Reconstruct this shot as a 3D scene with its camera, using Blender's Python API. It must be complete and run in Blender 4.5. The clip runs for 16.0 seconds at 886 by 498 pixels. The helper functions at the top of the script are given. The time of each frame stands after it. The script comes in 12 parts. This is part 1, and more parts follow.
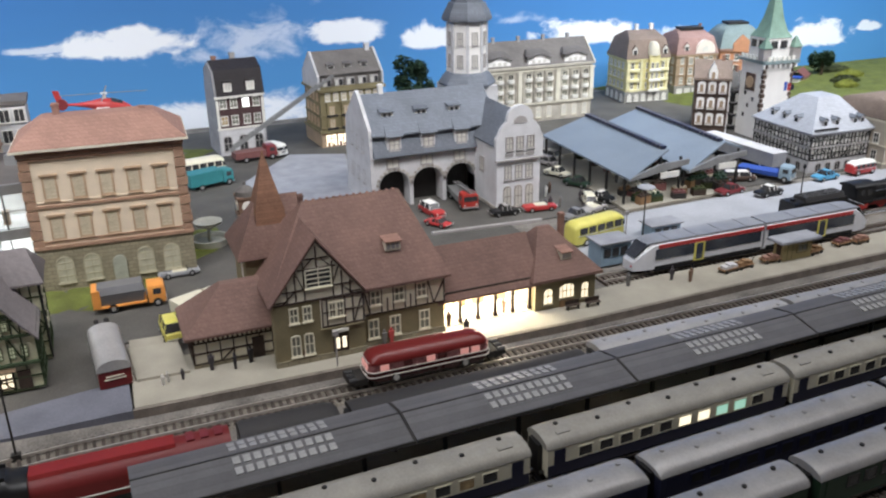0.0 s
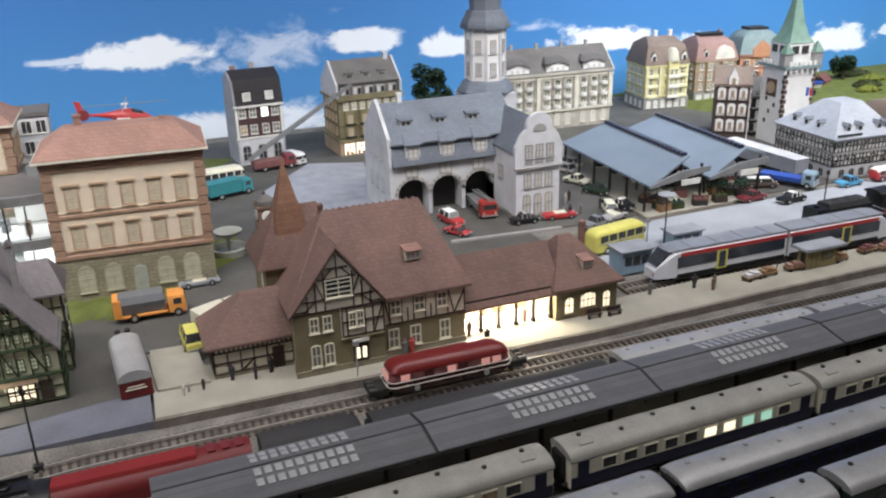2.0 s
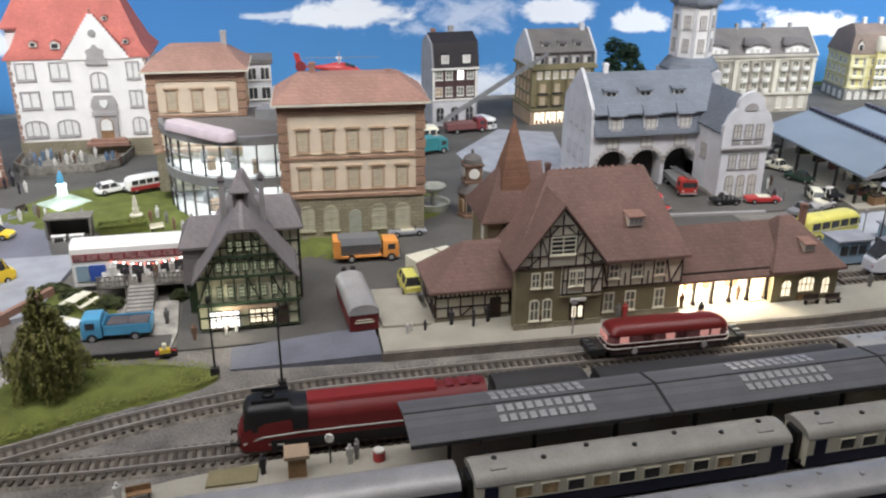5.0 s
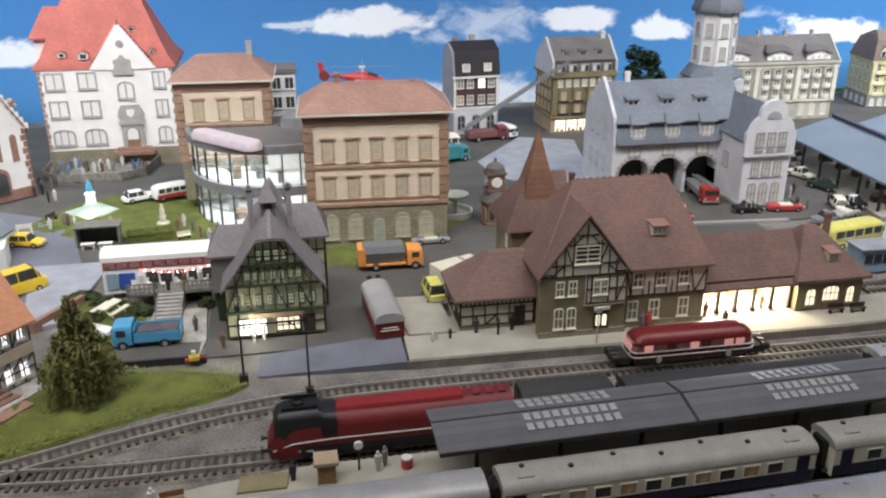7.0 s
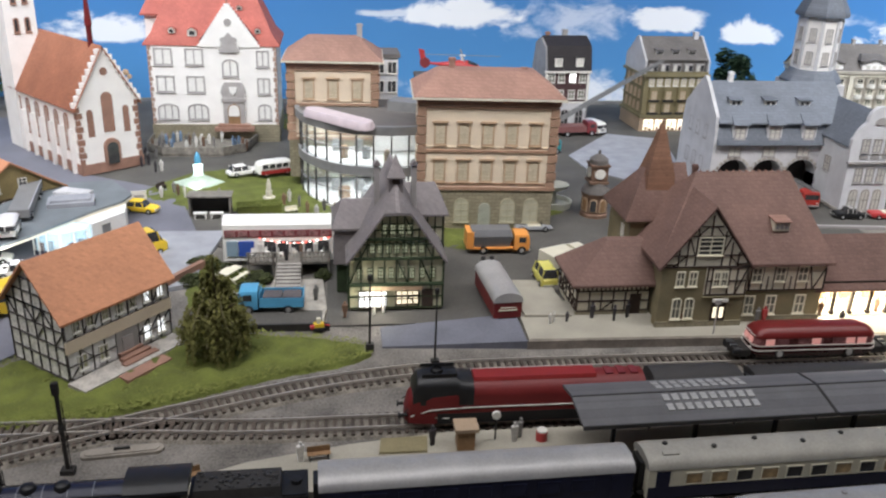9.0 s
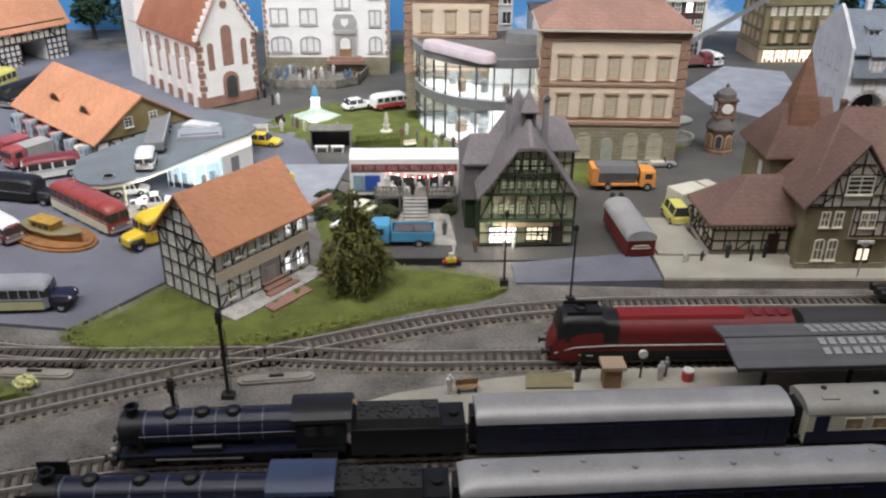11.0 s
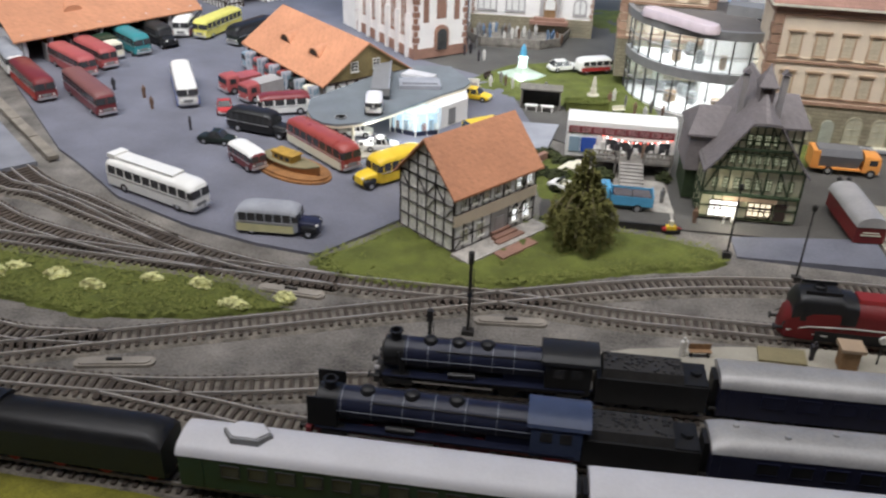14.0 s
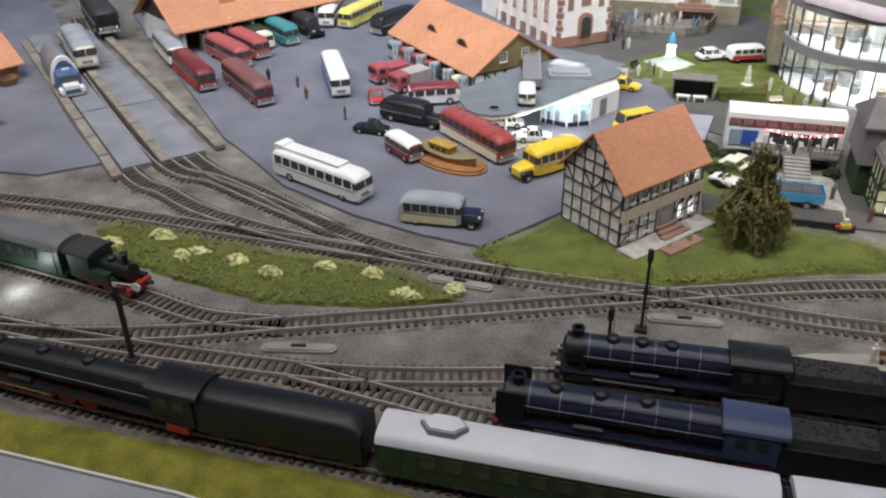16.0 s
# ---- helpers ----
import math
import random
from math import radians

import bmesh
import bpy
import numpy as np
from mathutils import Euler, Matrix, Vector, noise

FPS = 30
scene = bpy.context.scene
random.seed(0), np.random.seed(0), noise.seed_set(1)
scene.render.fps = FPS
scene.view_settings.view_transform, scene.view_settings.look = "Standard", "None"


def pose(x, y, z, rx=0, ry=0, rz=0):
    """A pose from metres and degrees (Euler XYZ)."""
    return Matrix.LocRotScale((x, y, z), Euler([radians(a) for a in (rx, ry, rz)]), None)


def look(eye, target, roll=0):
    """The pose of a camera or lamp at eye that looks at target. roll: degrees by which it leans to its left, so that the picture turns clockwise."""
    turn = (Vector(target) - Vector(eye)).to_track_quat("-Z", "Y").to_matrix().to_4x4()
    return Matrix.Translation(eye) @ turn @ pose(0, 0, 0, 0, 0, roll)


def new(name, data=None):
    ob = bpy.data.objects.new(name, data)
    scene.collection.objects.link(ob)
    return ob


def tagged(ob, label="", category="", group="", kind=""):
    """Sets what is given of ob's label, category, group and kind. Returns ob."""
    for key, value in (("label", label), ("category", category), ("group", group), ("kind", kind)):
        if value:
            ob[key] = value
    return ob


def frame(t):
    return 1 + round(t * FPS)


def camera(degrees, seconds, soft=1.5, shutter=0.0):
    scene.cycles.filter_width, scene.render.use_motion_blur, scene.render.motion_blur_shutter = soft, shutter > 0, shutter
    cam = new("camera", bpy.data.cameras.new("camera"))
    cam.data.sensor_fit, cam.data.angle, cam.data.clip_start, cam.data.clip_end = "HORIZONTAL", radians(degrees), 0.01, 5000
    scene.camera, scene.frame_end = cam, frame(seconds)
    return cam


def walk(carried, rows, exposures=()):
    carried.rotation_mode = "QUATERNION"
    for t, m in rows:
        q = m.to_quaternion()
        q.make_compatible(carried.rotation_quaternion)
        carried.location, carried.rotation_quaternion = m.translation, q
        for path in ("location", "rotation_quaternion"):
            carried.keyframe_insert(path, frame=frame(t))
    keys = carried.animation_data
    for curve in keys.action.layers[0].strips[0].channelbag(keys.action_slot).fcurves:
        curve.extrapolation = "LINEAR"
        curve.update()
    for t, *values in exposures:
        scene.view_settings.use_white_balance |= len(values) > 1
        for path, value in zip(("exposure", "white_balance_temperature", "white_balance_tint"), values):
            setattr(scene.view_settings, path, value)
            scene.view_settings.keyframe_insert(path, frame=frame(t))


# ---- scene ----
cam = camera(55.12, 16.0, soft=2.2, shutter=0.5)
PATH = [  # seconds, x, y, z, yaw, pitch, roll
    (0, 0.0103, -0.7303, 0.4339, -22.371, -21.762, -0.818),
    (0.5, 0.0045, -0.7312, 0.4339, -21.907, -21.687, -0.914),
    (1, 0.0019, -0.7352, 0.4399, -21.537, -21.726, -1.558),
    (1.5, 0.0032, -0.7342, 0.4433, -21.293, -21.499, -1.298),
    (2, 0.0093, -0.7243, 0.4338, -21.133, -21.242, -1.487),
    (2.5, 0.0119, -0.7198, 0.4312, -21.155, -21.379, -2.053),
    (3, -0.0273, -0.7113, 0.4211, -20.334, -21.738, 1.376),
    (3.5, -0.0549, -0.7263, 0.4252, -17.699, -21.956, 1.315),
    (4, -0.0796, -0.719, 0.4203, -15.297, -22.356, 1.648),
    (4.5, -0.0852, -0.717, 0.4209, -13.157, -22.568, 1.118),
    (5, -0.0896, -0.7204, 0.4223, -11.717, -22.606, 0.367),
    (7.5, -0.0993, -0.7253, 0.4294, -10.465, -22.216, -0.068),
    (8, -0.1073, -0.7221, 0.4293, -10.156, -22.204, 0.304),
    (8.5, -0.1521, -0.7287, 0.4232, -8.098, -22.234, 1.2),
    (9, -0.1898, -0.7333, 0.4144, -7.797, -22.283, 2.115),
    (9.5, -0.1901, -0.7273, 0.4114, -2.87, -26.315, 0.07),
    (12, -0.2883, -0.7252, 0.4156, -1.765, -27.455, 1.116),
    (12.5, -0.2938, -0.7355, 0.4132, -0.681, -28.471, 1.987),
    (13, -0.303, -0.7594, 0.4158, 3.093, -28.739, 2.1),
    (13.5, -0.3272, -0.7632, 0.4199, 5.902, -29.224, 2.592),
    (14, -0.3421, -0.7605, 0.418, 7.366, -29.505, 1.999),
    (14.5, -0.3708, -0.7727, 0.4258, 10.053, -29.926, 1.134),
    (15, -0.3864, -0.7745, 0.426, 12.587, -30.197, 0.501),
    (15.5, -0.3968, -0.7738, 0.4214, 14.268, -30.194, -0.45),
    (16, -0.4042, -0.7703, 0.4267, 15.111, -30.697, -0.664),
]
EXPOSURES = [(0.0, 0.0), (16.0, 0.0)]
walk(cam, [(t, pose(x, y, z, 0, 0, yaw) @ pose(0, 0, 0, 90 + pitch) @ pose(0, 0, 0, 0, 0, roll)) for t, x, y, z, yaw, pitch, roll in PATH], EXPOSURES)

# ---- light ----
world = bpy.data.worlds.new("room_air")
scene.world = world
world.use_nodes = True
world.node_tree.nodes["Background"].inputs[0].default_value = (0.75, 0.82, 1.0, 1)
world.node_tree.nodes["Background"].inputs[1].default_value = 0.055


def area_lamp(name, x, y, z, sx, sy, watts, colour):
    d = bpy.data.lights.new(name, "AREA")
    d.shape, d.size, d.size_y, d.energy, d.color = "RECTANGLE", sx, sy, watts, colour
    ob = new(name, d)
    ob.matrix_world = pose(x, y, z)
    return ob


# tube over the layout, turned towards the town; rear and dim aisle fills added
show = area_lamp("show_tube_light", 0.25, -0.12, 1.06, 4.4, 0.22, 20.9, (0.98, 0.97, 0.99))
show.matrix_world = look((0.25, -0.12, 1.06), (0.25, 0.62, 0.0))
show.data.spread = radians(116)
# unseen fill lamps added to brighten the backdrop and the rear houses
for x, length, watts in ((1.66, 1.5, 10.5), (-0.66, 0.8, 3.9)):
    rear = area_lamp("rear_fill_light", x, 0.40, 0.98, length, 0.16, watts, (0.84, 0.92, 1.0))
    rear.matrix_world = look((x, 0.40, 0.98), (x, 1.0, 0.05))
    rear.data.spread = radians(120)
# fill lamps added over the aisle to lift the left and right foreground
for x, length, watts in ((-1.0, 1.8, 13.5), (1.35, 1.3, 5.6)):
    area_lamp("aisle_fill_light", x, -0.75, 1.5, length, 0.25, watts, (0.99, 0.97, 1.0))


def spot_of_light(name, x, y, z, watts, colour, size=0.012):
    d = bpy.data.lights.new(name, "POINT")
    d.energy, d.color, d.shadow_soft_size = watts, colour, size
    ob = new(name, d)
    ob.location = (x, y, z)
    return ob


# ---- materials ----
def mat(name, base, rough=0.6, var=0.18, scale=60.0, fine=600.0, bump=0.15, metal=0.0, dist=0.0006, tint=0.05, spec=0.4, pattern=None):
    m = bpy.data.materials.new(name)
    m.use_nodes = True
    nt = m.node_tree
    n, l = nt.nodes, nt.links
    b = n["Principled BSDF"]
    b.inputs["Roughness"].default_value = rough
    b.inputs["Metallic"].default_value = metal
    b.inputs["Specular IOR Level"].default_value = spec
    tc = n.new("ShaderNodeTexCoord")
    oi = n.new("ShaderNodeObjectInfo")
    n1, n2 = n.new("ShaderNodeTexNoise"), n.new("ShaderNodeTexNoise")
    n1.inputs["Scale"].default_value, n1.inputs["Detail"].default_value = scale, 5
    n2.inputs["Scale"].default_value, n2.inputs["Detail"].default_value = fine, 3
    l.new(tc.outputs["Object"], n1.inputs["Vector"])
    l.new(tc.outputs["Object"], n2.inputs["Vector"])
    add = n.new("ShaderNodeMath")
    add.operation = "MULTIPLY_ADD"
    l.new(n2.outputs["Fac"], add.inputs[0])
    add.inputs[1].default_value = 0.6
    l.new(n1.outputs["Fac"], add.inputs[2])
    mr = n.new("ShaderNodeMapRange")
    mr.inputs["From Min"].default_value, mr.inputs["From Max"].default_value = 0.45, 1.15
    mr.inputs["To Min"].default_value, mr.inputs["To Max"].default_value = 1 - var * 1.6, 1 + var * 1.2
    l.new(add.outputs[0], mr.inputs["Value"])
    rnd = n.new("ShaderNodeMapRange")
    rnd.inputs["To Min"].default_value, rnd.inputs["To Max"].default_value = 1 - tint, 1 + tint
    l.new(oi.outputs["Random"], rnd.inputs["Value"])
    mul = n.new("ShaderNodeMath")
    mul.operation = "MULTIPLY"
    l.new(mr.outputs[0], mul.inputs[0])
    l.new(rnd.outputs[0], mul.inputs[1])
    col = n.new("ShaderNodeMix")
    col.data_type, col.blend_type = "RGBA", "MULTIPLY"
    col.inputs["Factor"].default_value = 1.0
    col.inputs[6].default_value = (*base, 1)
    l.new(mul.outputs[0], col.inputs[7])
    out = col.outputs[2]
    height = add.outputs[0]
    if pattern:
        kind, px, py, depth, dark = pattern
        tex = n.new("ShaderNodeTexBrick")
        tex.inputs["Scale"].default_value = 1.0
        tex.inputs["Brick Width"].default_value, tex.inputs["Row Height"].default_value = px, py
        tex.inputs["Mortar Size"].default_value = py * 0.11
        tex.inputs["Color1"].default_value, tex.inputs["Color2"].default_value = (1, 1, 1, 1), (0.82, 0.82, 0.82, 1)
        tex.inputs["Mortar"].default_value = (dark, dark, dark, 1)
        sep, comb, sm = n.new("ShaderNodeSeparateXYZ"), n.new("ShaderNodeCombineXYZ"), n.new("ShaderNodeMath")
        sm.operation = "ADD"
        l.new(tc.outputs["Object"], sep.inputs[0])
        l.new(sep.outputs["X"], sm.inputs[0])
        l.new(sep.outputs["Y"], sm.inputs[1])
        l.new(sm.outputs[0], comb.inputs["X"])
        l.new(sep.outputs["Z" if kind == "wall" else "Y"], comb.inputs["Y"])
        if kind == "floor":
            l.new(sep.outputs["X"], comb.inputs["X"])
        l.new(comb.outputs[0], tex.inputs["Vector"])
        c2 = n.new("ShaderNodeMix")
        c2.data_type, c2.blend_type = "RGBA", "MULTIPLY"
        c2.inputs["Factor"].default_value = 1.0
        l.new(out, c2.inputs[6])
        l.new(tex.outputs["Color"], c2.inputs[7])
        out = c2.outputs[2]
        ad2 = n.new("ShaderNodeMath")
        ad2.operation = "MULTIPLY_ADD"
        l.new(tex.outputs["Fac"], ad2.inputs[0])
        ad2.inputs[1].default_value = -depth
        l.new(height, ad2.inputs[2])
        height = ad2.outputs[0]
    l.new(out, b.inputs["Base Color"])
    rr = n.new("ShaderNodeMapRange")
    rr.inputs["To Min"].default_value, rr.inputs["To Max"].default_value = max(0.04, rough - 0.12), min(1, rough + 0.12)
    l.new(n1.outputs["Fac"], rr.inputs["Value"])
    l.new(rr.outputs[0], b.inputs["Roughness"])
    if bump:
        bp = n.new("ShaderNodeBump")
        bp.inputs["Strength"].default_value, bp.inputs["Distance"].default_value = bump, dist
        l.new(height, bp.inputs["Height"])
        l.new(bp.outputs[0], b.inputs["Normal"])
    return m


def glow(name, colour, strength, base=(0.8, 0.8, 0.8)):
    m = bpy.data.materials.new(name)
    m.use_nodes = True
    b = m.node_tree.nodes["Principled BSDF"]
    b.inputs["Base Color"].default_value = (*base, 1)
    b.inputs["Emission Color"].default_value = (*colour, 1)
    b.inputs["Emission Strength"].default_value = strength
    return m


def clear(name, tint, alpha=0.25, rough=0.06):
    m = bpy.data.materials.new(name)
    m.use_nodes = True
    nt = m.node_tree
    b = nt.nodes["Principled BSDF"]
    b.inputs["Base Color"].default_value = (*tint, 1)
    b.inputs["Roughness"].default_value = rough
    tr = nt.nodes.new("ShaderNodeBsdfTransparent")
    tr.inputs[0].default_value = (0.92, 0.95, 0.96, 1)
    mx = nt.nodes.new("ShaderNodeMixShader")
    mx.inputs[0].default_value = alpha
    nt.links.new(tr.outputs[0], mx.inputs[1])
    nt.links.new(b.outputs[0], mx.inputs[2])
    nt.links.new(mx.outputs[0], nt.nodes["Material Output"].inputs[0])
    return m


TILE = ("wall", 0.0042, 0.0034, 0.5, 0.80)
MAT = dict(
    ground=mat("ground_gravel", (0.196, 0.180, 0.160), 0.95, 0.5, 24, 420, 1.0, dist=0.003),
    ballast=mat("ballast", (0.200, 0.178, 0.148), 0.95, 0.55, 80, 700, 1.0, dist=0.002),
    asphalt=mat("yard_asphalt", (0.17, 0.172, 0.205), 0.75, 0.22, 14, 700, 0.25),
    street=mat("town_street", (0.100, 0.094, 0.085), 0.8, 0.3, 16, 600, 0.3),
    nearroad=mat("near_grey_road", (0.36, 0.37, 0.395), 0.7, 0.15, 14, 500, 0.2),
    lightroad=mat("light_grey_road", (0.41, 0.425, 0.46), 0.7, 0.15, 14, 500, 0.2),
    slab=mat("concrete_slab", (0.33, 0.34, 0.37), 0.8, 0.18, 40, 700, 0.3),
    ramp=mat("ramp_concrete", (0.15, 0.155, 0.185), 0.8, 0.2, 30, 500, 0.3),
    platform=mat("platform_sand", (0.36, 0.335, 0.275), 0.85, 0.15, 30, 700, 0.25),
    kerb=mat("platform_edge", (0.22, 0.19, 0.16), 0.85, 0.3, 60, 600, 0.4),
    grass=mat("grass_mat", (0.125, 0.145, 0.030), 0.95, 0.32, 45, 700, 0.9, dist=0.002),
    grass2=mat("bright_grass", (0.235, 0.220, 0.030), 0.95, 0.45, 45, 700, 0.9, dist=0.002),
    moss=mat("foliage_dark", (0.05, 0.06, 0.02), 0.9, 0.5, 80, 600, 0.5),
    leaf=mat("willow_leaf", (0.145, 0.140, 0.038), 0.85, 0.25, 60, 400, 0.2),
    leaf2=mat("tree_leaf", (0.032, 0.068, 0.036), 0.85, 0.5, 60, 400, 0.2),
    clump=mat("yellow_flock", (0.74, 0.73, 0.36), 0.95, 0.3, 90, 600, 0.6),
    bark=mat("bark", (0.10, 0.075, 0.05), 0.9, 0.4, 150, 800, 0.6),
    rail=mat("rail_steel", (0.52, 0.48, 0.43), 0.34, 0.15, 60, 600, 0.1, metal=0.35),
    sleeper=mat("sleeper_brown", (0.085, 0.066, 0.053), 0.8, 0.35, 100, 800, 0.3, tint=0.3),
    roof_brown=mat("roof_tiles_brown", (0.215, 0.128, 0.105), 0.8, 0.2, 20, 500, 0.5, pattern=TILE),
    roof_salmon=mat("roof_tiles_salmon", (0.35, 0.20, 0.155), 0.8, 0.2, 18, 500, 0.5, pattern=TILE),
    roof_red=mat("roof_tiles_red", (0.50, 0.15, 0.12), 0.8, 0.2, 18, 500, 0.5, pattern=TILE),
    roof_orange=mat("roof_tiles_orange", (0.60, 0.275, 0.15), 0.75, 0.12, 18, 500, 0.4, pattern=("wall", 0.0042, 0.0034, 0.5, 0.93)),
    roof_rust=mat("roof_tiles_rust", (0.42, 0.17, 0.10), 0.75, 0.2, 18, 500, 0.5, pattern=TILE),
    roof_slate=mat("roof_slate_blue", (0.18, 0.20, 0.235), 0.7, 0.18, 20, 500, 0.5, pattern=TILE),
    roof_grey=mat("roof_slate_grey", (0.17, 0.155, 0.145), 0.75, 0.2, 20, 500, 0.5, pattern=TILE),
    roof_purple=mat("roof_shingle_purple", (0.225, 0.20, 0.20), 0.8, 0.16, 20, 500, 0.4, pattern=("wall", 0.0042, 0.0034, 0.5, 0.9)),
    roof_black=mat("roof_slate_black", (0.035, 0.03, 0.032), 0.7, 0.3, 20, 500, 0.4, pattern=TILE),
    roof_silver=mat("roof_silver_grey", (0.46, 0.48, 0.53), 0.6, 0.12, 20, 500, 0.3, pattern=TILE),
    roof_market=mat("market_roof_sheet", (0.21, 0.25, 0.295), 0.55, 0.12, 14, 400, 0.2),
    tin=mat("train_roof_silver", (0.44, 0.43, 0.42), 0.42, 0.14, 40, 500, 0.12, metal=0.25),
    tin_cream=mat("train_roof_cream", (0.34, 0.325, 0.285), 0.5, 0.16, 40, 500, 0.12),
    tin_white=mat("train_roof_white", (0.72, 0.71, 0.73), 0.4, 0.06, 30, 500, 0.08),
    tin_dark=mat("train_roof_dark", (0.040, 0.038, 0.038), 0.72, 0.2, 40, 500, 0.15),
    canopy=mat("canopy_roof_grey", (0.135, 0.133, 0.138), 0.6, 0.15, 40, 500, 0.2, pattern=("floor", 0.5, 0.0085, 0.5, 0.8)),
    olive=mat("olive_plaster", (0.225, 0.190, 0.112), 0.85, 0.2, 50, 700, 0.35),
    beige=mat("beige_plaster", (0.70, 0.59, 0.45), 0.8, 0.1, 30, 700, 0.15),
    brick=mat("orange_brick", (0.40, 0.25, 0.17), 0.85, 0.2, 50, 700, 0.3, pattern=("wall", 0.0036, 0.0014, 0.8, 0.7)),
    stone=mat("greenish_sandstone", (0.29, 0.255, 0.175), 0.85, 0.2, 40, 600, 0.3, pattern=("wall", 0.011, 0.005, 0.7, 0.7)),
    redstone=mat("red_sandstone", (0.30, 0.17, 0.125), 0.85, 0.2, 50, 600, 0.3),
    white=mat("white_plaster", (0.82, 0.80, 0.77), 0.75, 0.06, 40, 700, 0.12),
    greywall=mat("light_grey_plaster", (0.58, 0.575, 0.585), 0.8, 0.15, 40, 700, 0.2),
    ochre=mat("ochre_stone", (0.235, 0.20, 0.11), 0.8, 0.2, 40, 600, 0.3),
    yellow=mat("pale_yellow_plaster", (0.68, 0.61, 0.30), 0.8, 0.14, 40, 700, 0.2),
    tan=mat("tan_plaster", (0.38, 0.28, 0.19), 0.8, 0.15, 40, 700, 0.2),
    ivory=mat("ivory_plaster", (0.62, 0.58, 0.47), 0.8, 0.12, 40, 700, 0.2),
    darkred=mat("dark_red_brick", (0.075, 0.04, 0.04), 0.8, 0.2, 40, 700, 0.25),
    timber=mat("dark_timber", (0.05, 0.033, 0.025), 0.8, 0.3, 120, 700, 0.3),
    greenwood=mat("dark_green_timber", (0.035, 0.055, 0.025), 0.8, 0.3, 120, 700, 0.3),
    fieldstone=mat("rough_grey_stone", (0.42, 0.39, 0.35), 0.9, 0.35, 90, 500, 0.8, dist=0.001),
    frame=mat("window_frame_white", (0.74, 0.72, 0.66), 0.6, 0.08, 90, 700, 0.08),
    frame_b=mat("window_frame_stone", (0.46, 0.33, 0.22), 0.7, 0.14, 90, 700, 0.2),
    frame_g=mat("window_frame_grey", (0.36, 0.34, 0.33), 0.7, 0.12, 90, 700, 0.2),
    blind=mat("window_blind", (0.60, 0.52, 0.38), 0.8, 0.12, 90, 700, 0.1, pattern=("wall", 0.2, 0.0022, 0.4, 0.7)),
    paleblind=mat("window_pale_curtain", (0.62, 0.60, 0.55), 0.7, 0.12, 90, 700, 0.1),
    pane=mat("window_pane_dark", (0.05, 0.05, 0.052), 0.15, 0.3, 120, 700, 0.0, spec=0.6),
    lit=glow("window_lit_warm", (1.0, 0.86, 0.60), 1.3),
    litcool=glow("window_lit_cool", (0.92, 0.96, 1.0), 1.5),
    litw=glow("window_lit_white", (0.95, 0.97, 1.0), 4.0),
    tail=glow("lamp_white", (1.0, 0.97, 0.9), 9.0),
    glass=clear("clear_glazing", (0.5, 0.55, 0.56), 0.22),
    black=mat("black_paint", (0.014, 0.014, 0.015), 0.42, 0.25, 60, 700, 0.08),
    iron=mat("dark_iron", (0.03, 0.028, 0.026), 0.6, 0.3, 90, 700, 0.2),
    grey=mat("grey_paint", (0.22, 0.22, 0.22), 0.5, 0.15, 60, 700, 0.08),
    silver=mat("bright_metal", (0.66, 0.66, 0.66), 0.3, 0.1, 60, 700, 0.05, metal=0.8),
    rubber=mat("tyre_rubber", (0.02, 0.02, 0.02), 0.75, 0.2, 90, 700, 0.1),
    red=mat("red_paint", (0.47, 0.05, 0.05), 0.32, 0.1, 60, 700, 0.05),
    darkred_p=mat("maroon_paint", (0.19, 0.034, 0.038), 0.32, 0.12, 60, 700, 0.05),
    locored=mat("loco_red_paint", (0.155, 0.016, 0.016), 0.5, 0.14, 60, 700, 0.06),
    wheelred=mat("wheel_red", (0.42, 0.04, 0.03), 0.5, 0.2, 60, 700, 0.06),
    blue=mat("blue_paint", (0.04, 0.10, 0.42), 0.35, 0.1, 60, 700, 0.05),
    locoblue=mat("loco_blue_black", (0.014, 0.017, 0.037), 0.36, 0.2, 60, 700, 0.08),
    navy=mat("navy_paint", (0.018, 0.02, 0.045), 0.4, 0.2, 60, 700, 0.06),
    cyan=mat("light_blue_paint", (0.10, 0.36, 0.58), 0.4, 0.1, 60, 700, 0.05),
    teal=mat("teal_paint", (0.045, 0.24, 0.26), 0.4, 0.12, 60, 700, 0.05),
    orange=mat("orange_paint", (0.80, 0.33, 0.08), 0.4, 0.1, 60, 700, 0.05),
    ypaint=mat("yellow_paint", (0.80, 0.55, 0.04), 0.4, 0.1, 60, 700, 0.05),
    lemon=mat("lemon_paint", (0.72, 0.66, 0.16), 0.4, 0.1, 60, 700, 0.05),
    wpaint=mat("white_paint", (0.82, 0.81, 0.77), 0.35, 0.05, 60, 700, 0.04),
    creamp=mat("cream_paint", (0.74, 0.70, 0.55), 0.4, 0.08, 60, 700, 0.04),
    green=mat("green_paint", (0.022, 0.050, 0.028), 0.4, 0.15, 60, 700, 0.05),
    verdigris=mat("copper_green", (0.165, 0.26, 0.205), 0.6, 0.2, 60, 500, 0.2),
    wood=mat("brown_wood", (0.27, 0.16, 0.08), 0.75, 0.25, 120, 700, 0.2),
    rust=mat("rusty_boat", (0.30, 0.14, 0.05), 0.75, 0.35, 90, 600, 0.3),
    flesh=mat("figurine_mixed", (0.38, 0.30, 0.26), 0.7, 0.4, 300, 900, 0.1, tint=0.5),
    cabblue=mat("cab_blue_grey", (0.055, 0.075, 0.14), 0.4, 0.15, 60, 700, 0.06),
